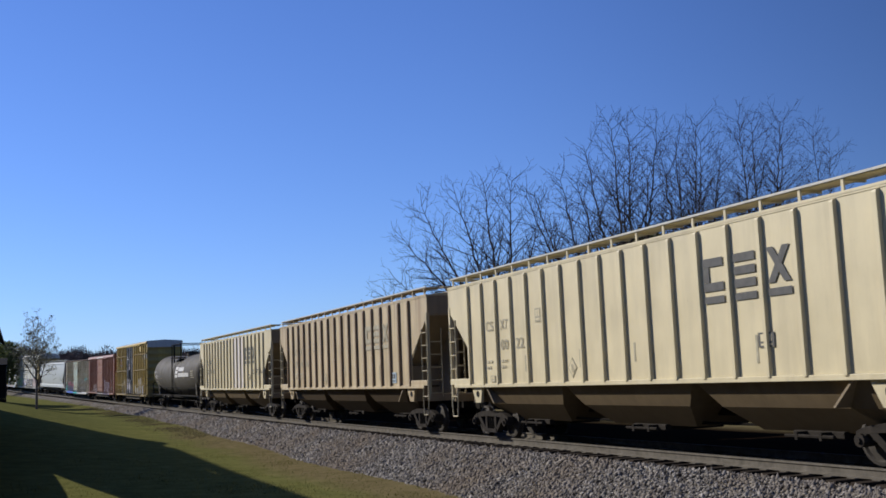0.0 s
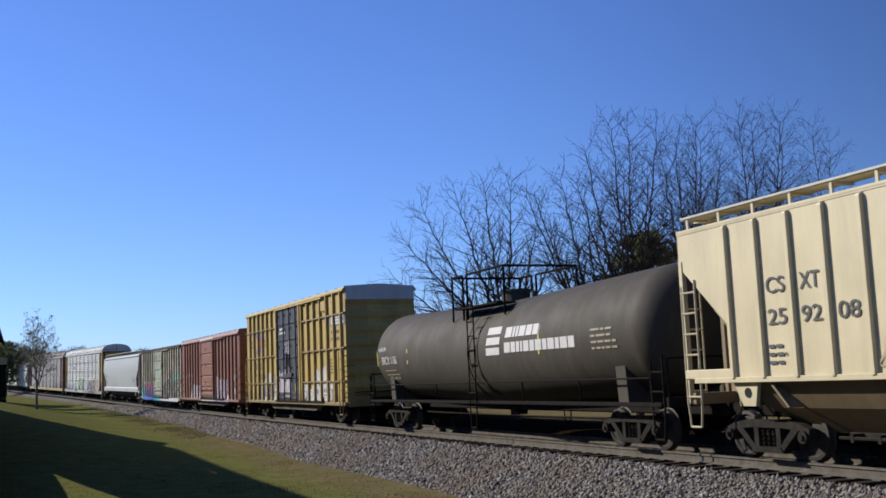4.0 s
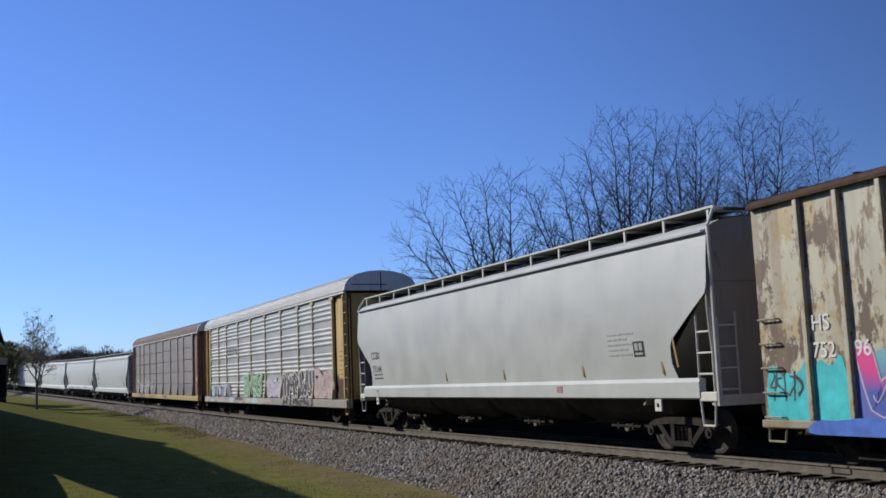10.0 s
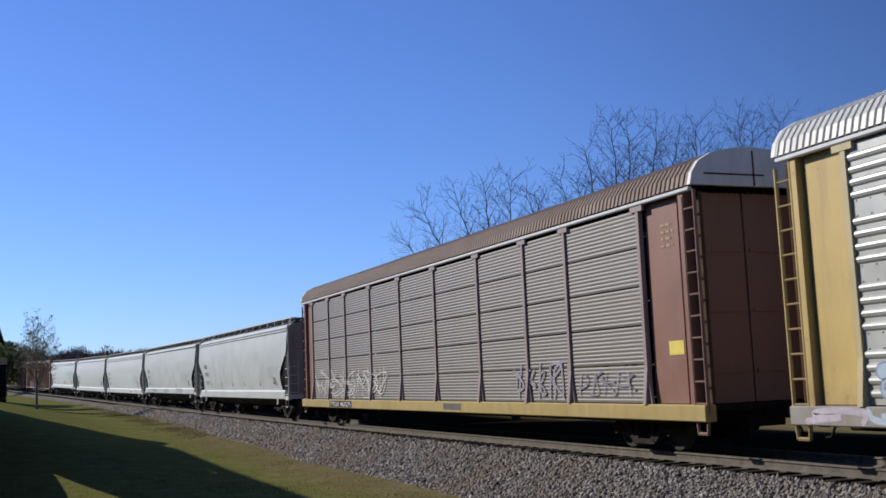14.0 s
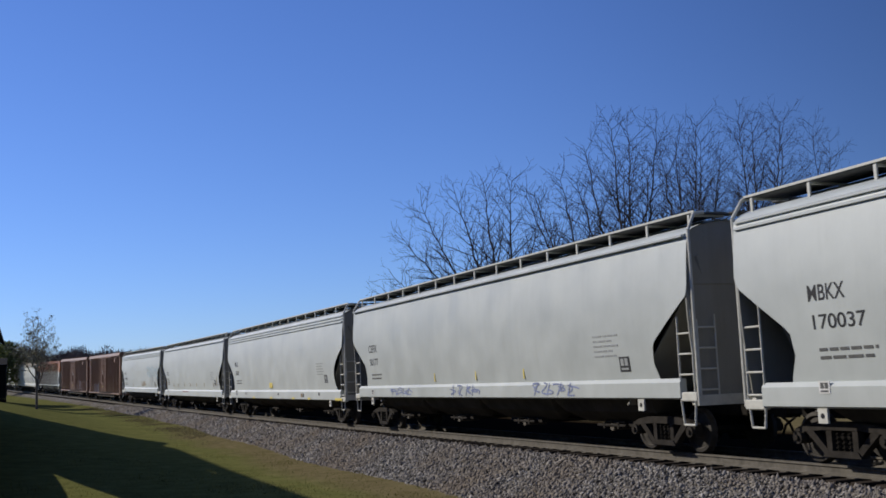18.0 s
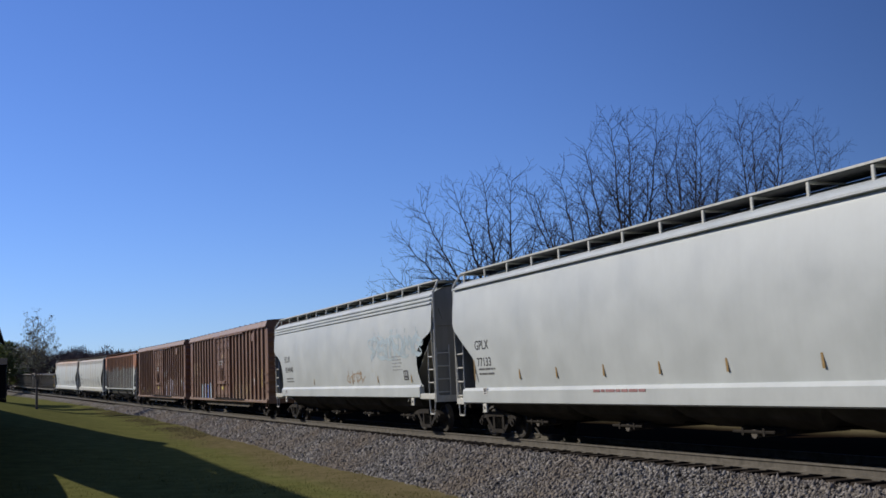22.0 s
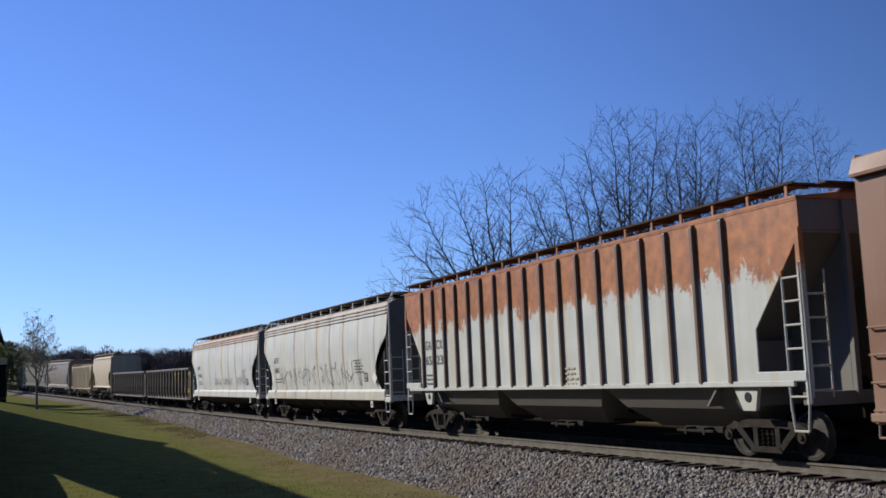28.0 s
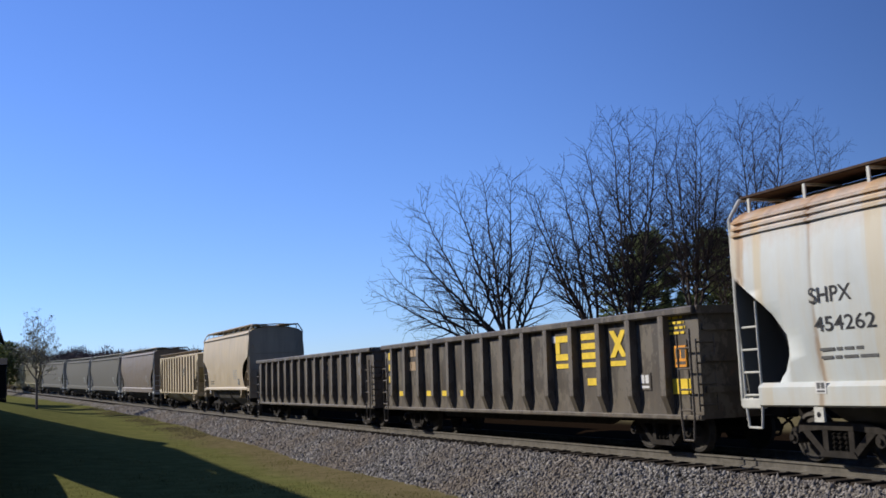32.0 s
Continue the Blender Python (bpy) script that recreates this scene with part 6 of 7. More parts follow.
def pine(label, base, height, width, seed):
    rng = np.random.default_rng(seed)
    tree = tagged(new("pine_tree"), label, "tree", "pines")
    tree.location = base
    bm = bmesh.new()
    tube(bm, (0, 0, -0.3), (0.1, 0, height * 0.95), 0.22, 8, 0.04)
    part("trunk", bm, BARK, tree)
    pieces, clumps = [], []
    for i in range(210):
        u = rng.random()
        z = height * (0.22 + 0.76 * u)
        reach = width / 2 * (1.0 - 0.85 * u ** 3.2) * (0.75 + 0.25 * u) * rng.uniform(0.5, 1.1)
        a = rng.random() * 6.283
        end = Vector((math.cos(a) * reach, math.sin(a) * reach, z + reach * rng.uniform(0.0, 0.35)))
        pieces.append((Vector((0.05, 0, z)), end, 0.04, 0.015, 1))
        for k in np.linspace(0.35, 1.0, 7):
            clumps.append(np.array(Vector((0.05, 0, z)).lerp(end, float(k))) + rng.normal(0, 0.22, 3))
    v, f = sticks(pieces, 4)
    heap("branch_whorl", v, f, BARK).parent = tree
    c = np.repeat(np.array(clumps), 16, 0)
    n = len(c)
    d = rng.normal(0, 1, (n, 3))
    d /= np.linalg.norm(d, axis=1, keepdims=True)
    d[:, 2] = np.abs(d[:, 2]) * 0.8
    side = np.cross(d, rng.normal(0, 1, (n, 3)))
    side /= np.linalg.norm(side, axis=1, keepdims=True)
    size = rng.uniform(0.25, 0.5, (n, 1))
    v = np.stack([c - side * 0.06, c + side * 0.06, c + d * size], 1).reshape(-1, 3)
    heap("needle_crown", v, np.arange(n * 3).reshape(-1, 3), NEEDLE).parent = tree
    return tree


pine("dark green pine behind the leafless trees", at_bearing(0.196, 70), 10.9, 9.6, 1)
pine("dark green pine behind the leafless trees", at_bearing(0.258, 76), 11.6, 8.4, 2)
pine("dark green pine at the edge of the far wood", at_bearing(-0.415, 190), 8.6, 9.0, 3)
# three pines out of view, added for the shadow on the far lawn
pine("unseen green pine added to shade the far lawn", at_bearing(-0.475, 110), 8.0, 6.0, 4)
pine("unseen green pine added to shade the far lawn", at_bearing(-0.468, 124), 9.0, 6.5, 5)
pine("unseen green pine added to shade the far lawn", at_bearing(-0.462, 140), 9.0, 6.5, 6)


def far_wood():
    """The leafless wood across the fields: a haze of twigs over thin trunks."""
    rng = np.random.default_rng(17)
    vs, fs, at = [], [], 0
    for i in range(330):
        b = rng.uniform(-0.56, -0.16)
        dist = rng.uniform(255, 330)
        x, y, z = at_bearing(b, dist)
        tall = (8.0 + 9 * max(0, -b - 0.25)) * rng.uniform(0.7, 1.0) * (0.55 if b > -0.22 else 1.0)
        n = 620
        c = rng.normal(0, 1, (n, 3))
        c = c / np.linalg.norm(c, axis=1, keepdims=True) * rng.random((n, 1)) ** 0.4 * np.array([2.6, 2.6, tall * 0.40]) + np.array([x, y, z + tall * 0.60])
        d = (c - np.array([x, y, z + tall * 0.2]))
        d /= np.linalg.norm(d, axis=1, keepdims=True)
        d += rng.normal(0, 0.45, (n, 3))
        side = np.cross(d, rng.normal(0, 1, (n, 3)))
        side /= np.linalg.norm(side, axis=1, keepdims=True)
        v = np.stack([c - side * 0.08, c + side * 0.08, c + d * rng.uniform(0.35, 0.8, (n, 1))], 1).reshape(-1, 3)
        vs.append(v)
        fs.append(np.arange(n * 3).reshape(-1, 3) + at)
        at += n * 3
        v, f = sticks([(Vector((x, y, z - 0.5)), Vector((x, y, z + tall * 0.8)), 0.22, 0.06, 0)], 4)
        vs.append(v)
        fs.append(f + at)
        at += len(v)
    return heap("far_wood", np.concatenate(vs), np.concatenate(fs), WOOD_FAR)


tagged(far_wood(), "hazy brown leafless wood along the horizon", "wood", "", "stuff")


# ---- an unseen long house, added to cast the shadow on the lawn ----
def house():
    n, a = Vector((0.928, 0.371, 0)), Vector((-0.371, 0.928, 0))
    turn = Matrix(((a.x, n.x, 0, 0), (a.y, n.y, 0, 0), (0, 0, 1, 0), (0, 0, 0, 1)))
    root = tagged(new("house"), "unseen long gabled house added to cast the lawn shadow", "house")
    root.matrix_world = Matrix.Translation((0, 0, 0)) @ turn
    wall, eave, ridge, back = -1.12, 4.55, 8.12, -9.0

    def walls(x0, x1):
        bm = bmesh.new()
        box(bm, x0, x1, wall - 0.18, wall, -1.4, eave)
        part("front_wall", bm, SIDING, root)
        bm = bmesh.new()
        box(bm, x0, x1, back, back + 0.18, -1.4, eave)
        part("back_wall", bm, SIDING, root)

    walls(4.0, 28.5)
    walls(47.5, 58.0)
    bm = bmesh.new()
    box(bm, 41.5, 47.5, wall - 0.18, wall, -1.4, eave)
    part("front_wall", bm, SIDING, root)
    mid = (wall + back) / 2
    for x in (4.0, 28.32, 47.5, 57.82):
        bm = bmesh.new()
        extrude_x(bm, [(back + 0.18, -1.4), (wall - 0.18, -1.4), (wall - 0.18, eave), (mid, ridge - 0.2), (back + 0.18, eave)], x, x + 0.18)
        part("gable_wall", bm, SIDING, root)
    bm = bmesh.new()
    extrude_x(bm, [(wall + 0.30, eave - 0.22), (wall + 0.30, eave - 0.08), (mid, ridge + 0.1), (mid, ridge - 0.06)], 3.7, 58.3)
    part("front_roof", bm, SHINGLE, root)
    # back slope left open here so that sun reaches the gap below
    for x0, x1 in ((3.7, 28.6), (47.4, 58.3)):
        bm = bmesh.new()
        extrude_x(bm, [(mid - 0.004, ridge + 0.1), (back - 0.42, eave - 0.08), (back - 0.42, eave - 0.22), (mid - 0.004, ridge - 0.06)], x0, x1)
        part("back_roof", bm, SHINGLE, root)
    # screen and parapet leave a wedge that shapes the lit patch on the lawn
    bm = bmesh.new()
    extrude_y(bm, [(28.5, 2.34), (31.5, 1.94), (38.9, 0.95), (41.5, 0.95), (41.5, eave + 0.12), (28.5, eave + 0.12)], wall - 0.16, wall - 0.02)
    part("porch_screen", bm, SIDING, root)
    bm = bmesh.new()
    box(bm, 28.5, 41.5, wall - 0.16, wall - 0.02, -1.4, 0.95)
    part("porch_parapet", bm, SIDING, root)
    bm = bmesh.new()
    box(bm, 28.5, 41.5, back, back + 0.18, -1.4, 0.6)
    part("porch_wall", bm, SIDING, root)


house()


# ---- the dark house at the edge of the lawn ----
def dark_house():
    x, y, z = at_bearing(-0.4150, 126)
    root = tagged(new("dark_house"), "dark boarded house with a low roof beside the lawn", "house")
    root.matrix_world = pose(x, y, z, 0, 0, 22)
    tall, deep = 4.1, 6.0
    for name, x0, x1, y0, y1 in (("front_wall", -9.0, 0.0, -0.1, 0.0), ("back_wall", -9.0, 0.0, deep, deep + 0.1), ("side_wall", -0.1, 0.0, 0.0, deep), ("side_wall", -9.0, -8.9, 0.0, deep)):
        bm = bmesh.new()
        n = 18
        for i in range(n):
            z0, z1 = -0.6 + (tall + 0.6) * i / n, -0.6 + (tall + 0.6) * (i + 0.96) / n
            box(bm, x0, x1 + (0.02 * (i % 2) if x1 - x0 < 1 else 0), y0 - (0.02 * (i % 2) if x1 - x0 > 1 else 0), y1, z0, z1)
        part(name, bm, DARK_BOARD, root)
    bm = bmesh.new()
    mid = deep / 2
    extrude_x(bm, [(-0.3, tall - 0.05), (mid, tall + 0.75), (deep + 0.4, tall - 0.05), (deep + 0.4, tall + 0.08), (mid, tall + 0.9), (-0.3, tall + 0.08)], -9.2, 0.12)
    part("roof", bm, DARK_BOARD, root)


dark_house()


# ---- an unseen tall barn, angled so its ridge casts the far shadow edge ----
def barn():
    a, n = Vector((-0.371, 0.928, 0)), Vector((0.928, 0.371, 0))
    root = tagged(new("barn"), "unseen tall gabled barn added to cast the slanting lawn shadow", "barn")
    foot = a * 60.6 + n * -5.3
    root.matrix_world = Matrix.Translation(foot) @ pose(0, 0, 0, 0, 0, math.degrees(math.atan2(a.y, a.x)) + 16.3)
    long, half, eave, ridge = 34.0, 2.4, 6.6, 8.15
    for name, y in (("front_wall", -half), ("back_wall", half - 0.12)):
        bm = bmesh.new()
        box(bm, 0.12, long - 0.12, y, y + 0.12, -1.0, eave)
        part(name, bm, DARK_BOARD, root)
    for x in (0.0, long - 0.12):
        bm = bmesh.new()
        extrude_x(bm, [(-half, -1.0), (half, -1.0), (half, eave), (0, ridge - 0.15), (-half, eave)], x, x + 0.12)
        part("gable_wall", bm, DARK_BOARD, root)
    bm = bmesh.new()
    extrude_x(bm, [(-half - 0.3, eave - 0.2), (-half - 0.3, eave - 0.06), (0, ridge), (half + 0.3, eave - 0.06), (half + 0.3, eave - 0.2), (0, ridge - 0.14)], -0.3, long + 0.3)
    part("roof", bm, SHINGLE, root)


barn()


# ---- the train, car by car from the front ----
TRAIN = []


def couple(root, front, back):
    TRAIN.append((root, (front + back) / 2, (back - front) / 2 * 0.78))


def side_y(z):
    return -(bulge(z) + 0.016)


# cream hoppers
def faded_marks(car, h, numbers, sheet):
    """The ghostly lettering, strips and diamond placard of a flat-sided cream hopper."""
    bay = [-h + 1.54 + 0.916 * i for i in range(18)]
    for q, i, z in [("CS", 1, 2.95), ("XT", 2, 2.95)] + [(q, i, 2.42) for i, q in numbers]:
        writing(car, q, bay[i] + 0.2, z, 0.27, MARK_FAINT, -1.50, 0.46)
    for i in (1, 2):
        bars(car, bay[i] + 0.18, 2.08, 0.42, 2, 0.16, 0.07, MARK_GHOST, -1.50, 22 + i)
    placard(car, bay[1] + 0.40, 1.56, 0.28, 0.18, MARK_FAINT, -1.50, sheet)
    placard(car, bay[4] + 0.45, 3.02, 0.30, 0.34, MARK_FAINT, -1.50, sheet)
    for x, z, tall in ((bay[3] + 0.66, 1.80, 0.42), (bay[6] + 0.72, 1.84, 0.42), (bay[9] + 0.3, 1.9, 0.40), (bay[13] + 0.6, 1.75, 0.5)):
        bm = bmesh.new()
        box(bm, x, x + 0.06, -1.488, -1.479, z, z + tall)
        part("weld_strip", bm, MARK_FAINT, car)
    x = bay[6] + 0.38
    bm = bmesh.new()
    extrude_y(bm, [(x - 0.21, 1.84), (x, 1.60), (x + 0.21, 1.84), (x, 2.08)], -1.492, -1.48)
    plate = part("diamond_placard", bm, MARK_FAINT, car, "worn diamond placard")
    bm = bmesh.new()
    extrude_y(bm, [(x - 0.17, 1.84), (x, 1.65), (x + 0.17, 1.84), (x, 2.03)], -1.497, -1.49)
    part("placard_print", bm, sheet, plate)
    scrawl(car, x - 0.08, x + 0.08, 1.75, 1.92, 1, MARK_FAINT, 4, -1.502, 0.018)


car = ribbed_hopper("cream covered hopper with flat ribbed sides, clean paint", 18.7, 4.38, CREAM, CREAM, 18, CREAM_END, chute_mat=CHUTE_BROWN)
h = 9.35
block_letters(car, 3.34, 3.12, 0.60, 0.62, 0.316, 3, MARK_GREY, -1.50)
placard(car, h - 4.55, 2.02, 0.42, 0.26, MARK_GREY, -1.50, CREAM)
faded_marks(car, h, ((2, "00"), (3, "22")), CREAM)
couple(car, -203.23, -184.53)
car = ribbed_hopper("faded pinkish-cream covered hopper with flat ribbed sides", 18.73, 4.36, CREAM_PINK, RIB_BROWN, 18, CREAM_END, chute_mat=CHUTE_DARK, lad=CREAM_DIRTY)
block_letters(car, 3.34, 3.05, 0.60, 0.62, 0.316, 3, MARK_FAINT, -1.50)
faded_marks(car, h, ((1, "25"), (2, "40"), (3, "66")), CREAM_PINK)
placard(car, h - 3.4, 1.62, 0.5, 0.35, SPRAY_PALE, -1.50, MARK_GREY)
couple(car, -182.73, -164.0)
car = ribbed_hopper("cream covered hopper with flat ribbed sides and small graffiti", 18.49, 4.38, CREAM, CREAM, 19, CREAM_END, chute_mat=CHUTE_BROWN)
block_letters(car, 3.56, 3.05, 0.56, 0.62, 0.296, 3, MARK_GREY, -1.50)
for i in range(3):
    placard(car, -9.245 + 1.54 + 0.856 * (i + 10) + 0.05, 1.54, 0.755, 2.76, SPRAY_BUFF, -1.488)
scrawl(car, h - 4.1, h - 1.75, 2.22, 2.55, 5, MARK_GREY, 11, -1.50, 0.018)
for i, (q, z) in enumerate((("CS", 2.95), ("XT", 2.95), ("25", 2.4), ("92", 2.4), ("08", 2.4))):
    writing(car, q, -h + 2.68 + 0.856 * (i if i < 2 else i - 2), z, 0.28, MARK_GREY, -1.50, 0.48)
bars(car, -h + 2.65, 2.0, 0.45, 3, 0.14, 0.06, MARK_GREY, -1.50, 5)
scrawl(car, -h + 5.2, -h + 5.7, 1.6, 2.1, 2, CREAM_DIRTY, 14, -1.50)
placard(car, h - 5.0, 1.98, 0.42, 0.26, MARK_GREY, -1.50, CREAM)
couple(car, -162.17, -143.68)

# tank car
car = tank_car("dull black tank car with white lettering and a railed top platform", 18.9)
h = 9.45


def tank_face(x, z):
    mid = 2.48 - 0.26 * (1 - abs(x) / 9.45) + 0.14
    return -(math.sqrt(max(0.05, (1.452 + 0.03 * (1 - abs(x) / 9.0)) ** 2 - (z - mid) ** 2)) + 0.006)


def tank_marks():
    for i in range(3):
        placard(car, 0.95, 2.28 + 0.28 * i, 0.85, 0.2, MARK_WHITE, 0)
    bars(car, 2.1, 2.72, 2.0, 1, 0.3, 0.27, MARK_WHITE, 0, 2, "company_name")
    bars(car, 2.1, 2.32, 4.0, 1, 0.3, 0.27, MARK_WHITE, 0, 6, "company_name")
    bars(car, 6.6, 2.65, 1.2, 4, 0.14, 0.05, MARK_FAINT, 0, 8)
    writing(car, "BRCX 1136", -h + 1.55, 2.26, 0.27, MARK_WHITE, 0, 1.5)
    bars(car, -h + 1.7, 2.02, 1.4, 2, 0.14, 0.04, MARK_FAINT, 0, 4)
    scrawl(car, -h + 1.2, -h + 2.0, 2.72, 2.86, 5, MARK_WHITE, 8, 0, 0.010)
    scrawl(car, -h + 1.9, -h + 2.9, 1.70, 1.86, 4, MARK_FAINT, 18, 0, 0.012)
    for x in (-h + 4.05, -h + 1.02, 4.0):
        placard(car, x, 2.22, 0.07, 0.5, REFLECT, 0)


draped(car, tank_face, tank_marks)
couple(car, -142.9, -123.97)

# yellow high boxcar
L = 17.24
h = L / 2
car = boxcar("tall yellow boxcar with black plug doors and white graffiti", L, 5.42, YELLOW_BOX, [0.42 + 0.955 * i for i in range(7)] + [10.73 + 0.93 * i for i in range(7)], (6.55, 10.5), 0.80, DARK_DOOR, CAP_WHITE, YELLOW_BOX, 0.17, (4.40, 3.05, 1.74), 0.10, 0.11, "rods", None, None, True, 2.9)
placard(car, h - 2.05, 3.95, 2.0, 0.48, SPRAY_GREY, -1.465)
block_letters(car, h - 1.85, 4.02, 0.50, 0.32, 0.10, 3, MARK_WHITE, -1.475, 0)
bars(car, h - 1.9, 3.66, 1.5, 2, 0.28, 0.12, MARK_GREY, -1.465, 21)
bars(car, h - 2.2, 2.6, 0.6, 5, 0.13, 0.035, MARK_GREY, -1.465, 22)
graffiti(car, h - 6.4, h - 2.0, 0.86, 1.72, 5, [SPRAY_WHITE], SPRAY_GREY, 31, -1.47, width=0.03, strokes=2)
wash(car, h - 4.9, h - 4.0, 1.1, 1.6, MARK_YELLOW, 34, -1.462)
wash(car, h - 4.3, h - 3.6, 1.74, 2.25, SPRAY_WHITE, 32, -1.468)
wash(car, h - 3.3, h - 2.7, 1.74, 2.35, SPRAY_WHITE, 35, -1.468)
for x0, x1, z0, z1, m, k in ((14.2, 13.75, 0.95, 1.72, SPRAY_GREY, 1), (13.75, 12.9, 0.82, 2.0, SPRAY_WHITE, 2), (12.9, 12.05, 1.74, 2.25, SPRAY_WHITE, 3), (12.9, 12.5, 0.82, 1.6, SPRAY_WHITE, 4), (12.5, 12.0, 1.1, 1.7, SPRAY_SOOT, 5), (12.0, 10.95, 0.82, 1.72, SPRAY_WHITE, 6), (11.7, 11.0, 1.78, 2.1, SPRAY_GREY, 7), (15.2, 14.3, 1.8, 2.1, SPRAY_BUFF_OLD, 8)):
    wash(car, h - x0, h - x1, z0, z1, m, 330 + k, -1.464 - 0.001 * k)
graffiti(car, h - 13.6, h - 11.0, 0.95, 1.75, 4, None, SPRAY_GREY, 33, -1.476, width=0.03, strokes=2)
for m, off, yy in ((MARK_RED, 0.12, -1.467), (SPRAY_BLUE, -0.12, -1.466)):
    bm = bmesh.new()
    ribbon(bm, [(h - 14.95 + off, 3.30), (h - 13.85 + off, 4.28)], 0.07, yy)
    ribbon(bm, [(h - 14.95 + off, 4.28), (h - 13.85 + off, 3.30)], 0.07, yy - 0.001)
    part("cross_mark", bm, m, car, "crossed stripes")
for x, w1, w2 in ((h - 16.2, "next", "load"), (h - 13.42, "any", "road")):
    writing(car, w1, x, 3.80, 0.16, MARK_GREY, -1.466)
    writing(car, w2, x, 3.58, 0.16, MARK_GREY, -1.466)
for u, q in ((15.27, "FB"), (14.34, "OX")):
    writing(car, q, h - u, 2.45, 0.30, MARK_GREY, -1.466)
for u, q in ((15.88, "5"), (15.27, "04"), (14.36, "28"), (13.44, "6")):
    writing(car, q, h - u, 1.95, 0.28, MARK_GREY, -1.466)
wash(car, h - 10.2, h - 9.4, 1.2, 2.25, SPRAY_LILAC, 36, -1.526)
wash(car, h - 9.2, h - 8.3, 1.1, 2.45, SPRAY_LILAC, 37, -1.526)
graffiti(car, h - 10.2, h - 8.3, 1.25, 2.3, 2, None, MARK_WHITE, 30, -1.529, width=0.03)
scrawl(car, h - 9.3, h - 8.2, 3.0, 3.7, 3, SPRAY_LILAC, 38, -1.535, 0.03)
bars(car, h - 10.0, 4.2, 1.2, 2, 0.18, 0.1, MARK_WHITE, -1.533, 24)
placard(car, h - 3.1, 1.12, 0.55, 0.42, MARK_WHITE, -1.48, SPRAY_GREY)
dashes(car, [h - 1.45, h - 7.2], 1.9, 0.45, REFLECT, -1.47, 0)
dashes(car, [h - 7.3], 1.35, 0.35, REFLECT, -1.535, 0)
couple(car, -121.37, -104.13)

# red boxcar
L = 17.79
h = L / 2
car = boxcar("red oxide boxcar with a ridged sliding door and pale graffiti", L, 4.78, RED_BOX, [0.75 + 0.92 * i for i in range(7)] + [10.95 + 0.93 * i for i in range(7)], (6.95, 10.4), 0.76, RED_DOOR, RED_BOX, None, 0.26, (), 0.09, 0.09)
wash(car, h - 6.6, h - 3.5, 0.90, 1.98, SPRAY_DUSK, 40, -1.455)
graffiti(car, h - 6.6, h - 3.4, 0.98, 2.1, 3, [SPRAY_DUSK, SPRAY_LILAC], SPRAY_WHITE, 41, -1.462, width=0.035)
wash(car, h - 3.6, h - 2.7, 0.80, 1.2, SPRAY_WHITE, 39, -1.455)
wash(car, h - 14.6, h - 10.7, 0.78, 1.25, SPRAY_WHITE, 45, -1.455)
wash(car, h - 10.6, h - 6.6, 0.74, 0.86, SPRAY_WHITE, 46, -1.552)
wash(car, h - 6.6, h - 2.6, 0.74, 0.86, SPRAY_DUSK, 47, -1.552)
graffiti(car, h - 14.3, h - 11.4, 1.0, 1.75, 4, [SPRAY_WHITE, SPRAY_LILAC], SPRAY_DUSK, 48, -1.458, width=0.04, strokes=3)
placard(car, h - 10.7, 4.54, 4.0, 0.10, MARK_WHITE, -1.568)
for z, w in ((2.80, 0.34), (2.15, 0.26), (1.95, 0.3)):
    placard(car, h - 11.02, z, w, 0.14, MARK_WHITE, -1.462)
placard(car, h - 12.0, 1.28, 0.34, 0.28, SPRAY_BLACK, -1.47)
placard(car, h - 11.1, 1.2, 0.5, 0.55, SPRAY_GREY, -1.47)
scrawl(car, h - 9.8, h - 7.9, 1.75, 2.0, 6, MARK_TAN, 42, -1.575, 0.014)
writing(car, "C", -h + 1.62, 2.18, 0.26, MARK_WHITE, -1.46)
writing(car, "N", -h + 2.55, 2.18, 0.26, MARK_WHITE, -1.46)
writing(car, "W", -h + 3.45, 2.18, 0.26, MARK_WHITE, -1.46)
for i, q in enumerate(("71", "63", "11")):
    writing(car, q, -h + 1.62 + 0.93 * i, 1.72, 0.26, MARK_WHITE, -1.46)
placard(car, h - 1.45, 1.16, 0.55, 0.42, MARK_GREY, -1.46, MARK_WHITE)
placard(car, h - 1.5, 1.95, 0.6, 0.35, SPRAY_GREY, -1.46)
bars(car, h - 2.9, 1.45, 0.6, 4, 0.12, 0.04, MARK_TAN, -1.46, 44)
couple(car, -102.2, -84.41)

# peeling pale green boxcar
L = 17.87
h = L / 2
car = boxcar("peeling pale green boxcar, rusting, with bright graffiti low down", L, 4.62, MINT_BOX, [0.6 + 0.95 * i for i in range(7)] + [11.05 + 0.93 * i for i in range(7)], (7.45, 10.6), 0.66, MINT_DOOR, BLACK_ROOF, RIB_BROWN, 0.16, (), 0.09, 0.09, chord_mat=BOARD_RUST)
wash(car, h - 7.1, h - 0.6, 0.56, 0.80, SPRAY_WHITE, 50, -1.556)
wash(car, h - 15.9, h - 10.9, 0.68, 1.85, GROUND_FADE, 49, -1.455)
wash(car, h - 17.8, h - 15.8, 0.68, 1.68, SPRAY_TEAL, 48, -1.457)
wash(car, h - 11.6, h - 10.8, 0.68, 1.45, SPRAY_TEAL, 47, -1.457)
wash(car, h - 16.7, h - 10.9, 0.56, 0.80, SPRAY_BLUE, 43, -1.556)
wash(car, h - 10.9, h - 8.2, 0.56, 0.84, SPRAY_TEAL, 42, -1.557)
wash(car, h - 8.2, h - 7.1, 0.56, 0.78, SPRAY_PALE, 41, -1.556)
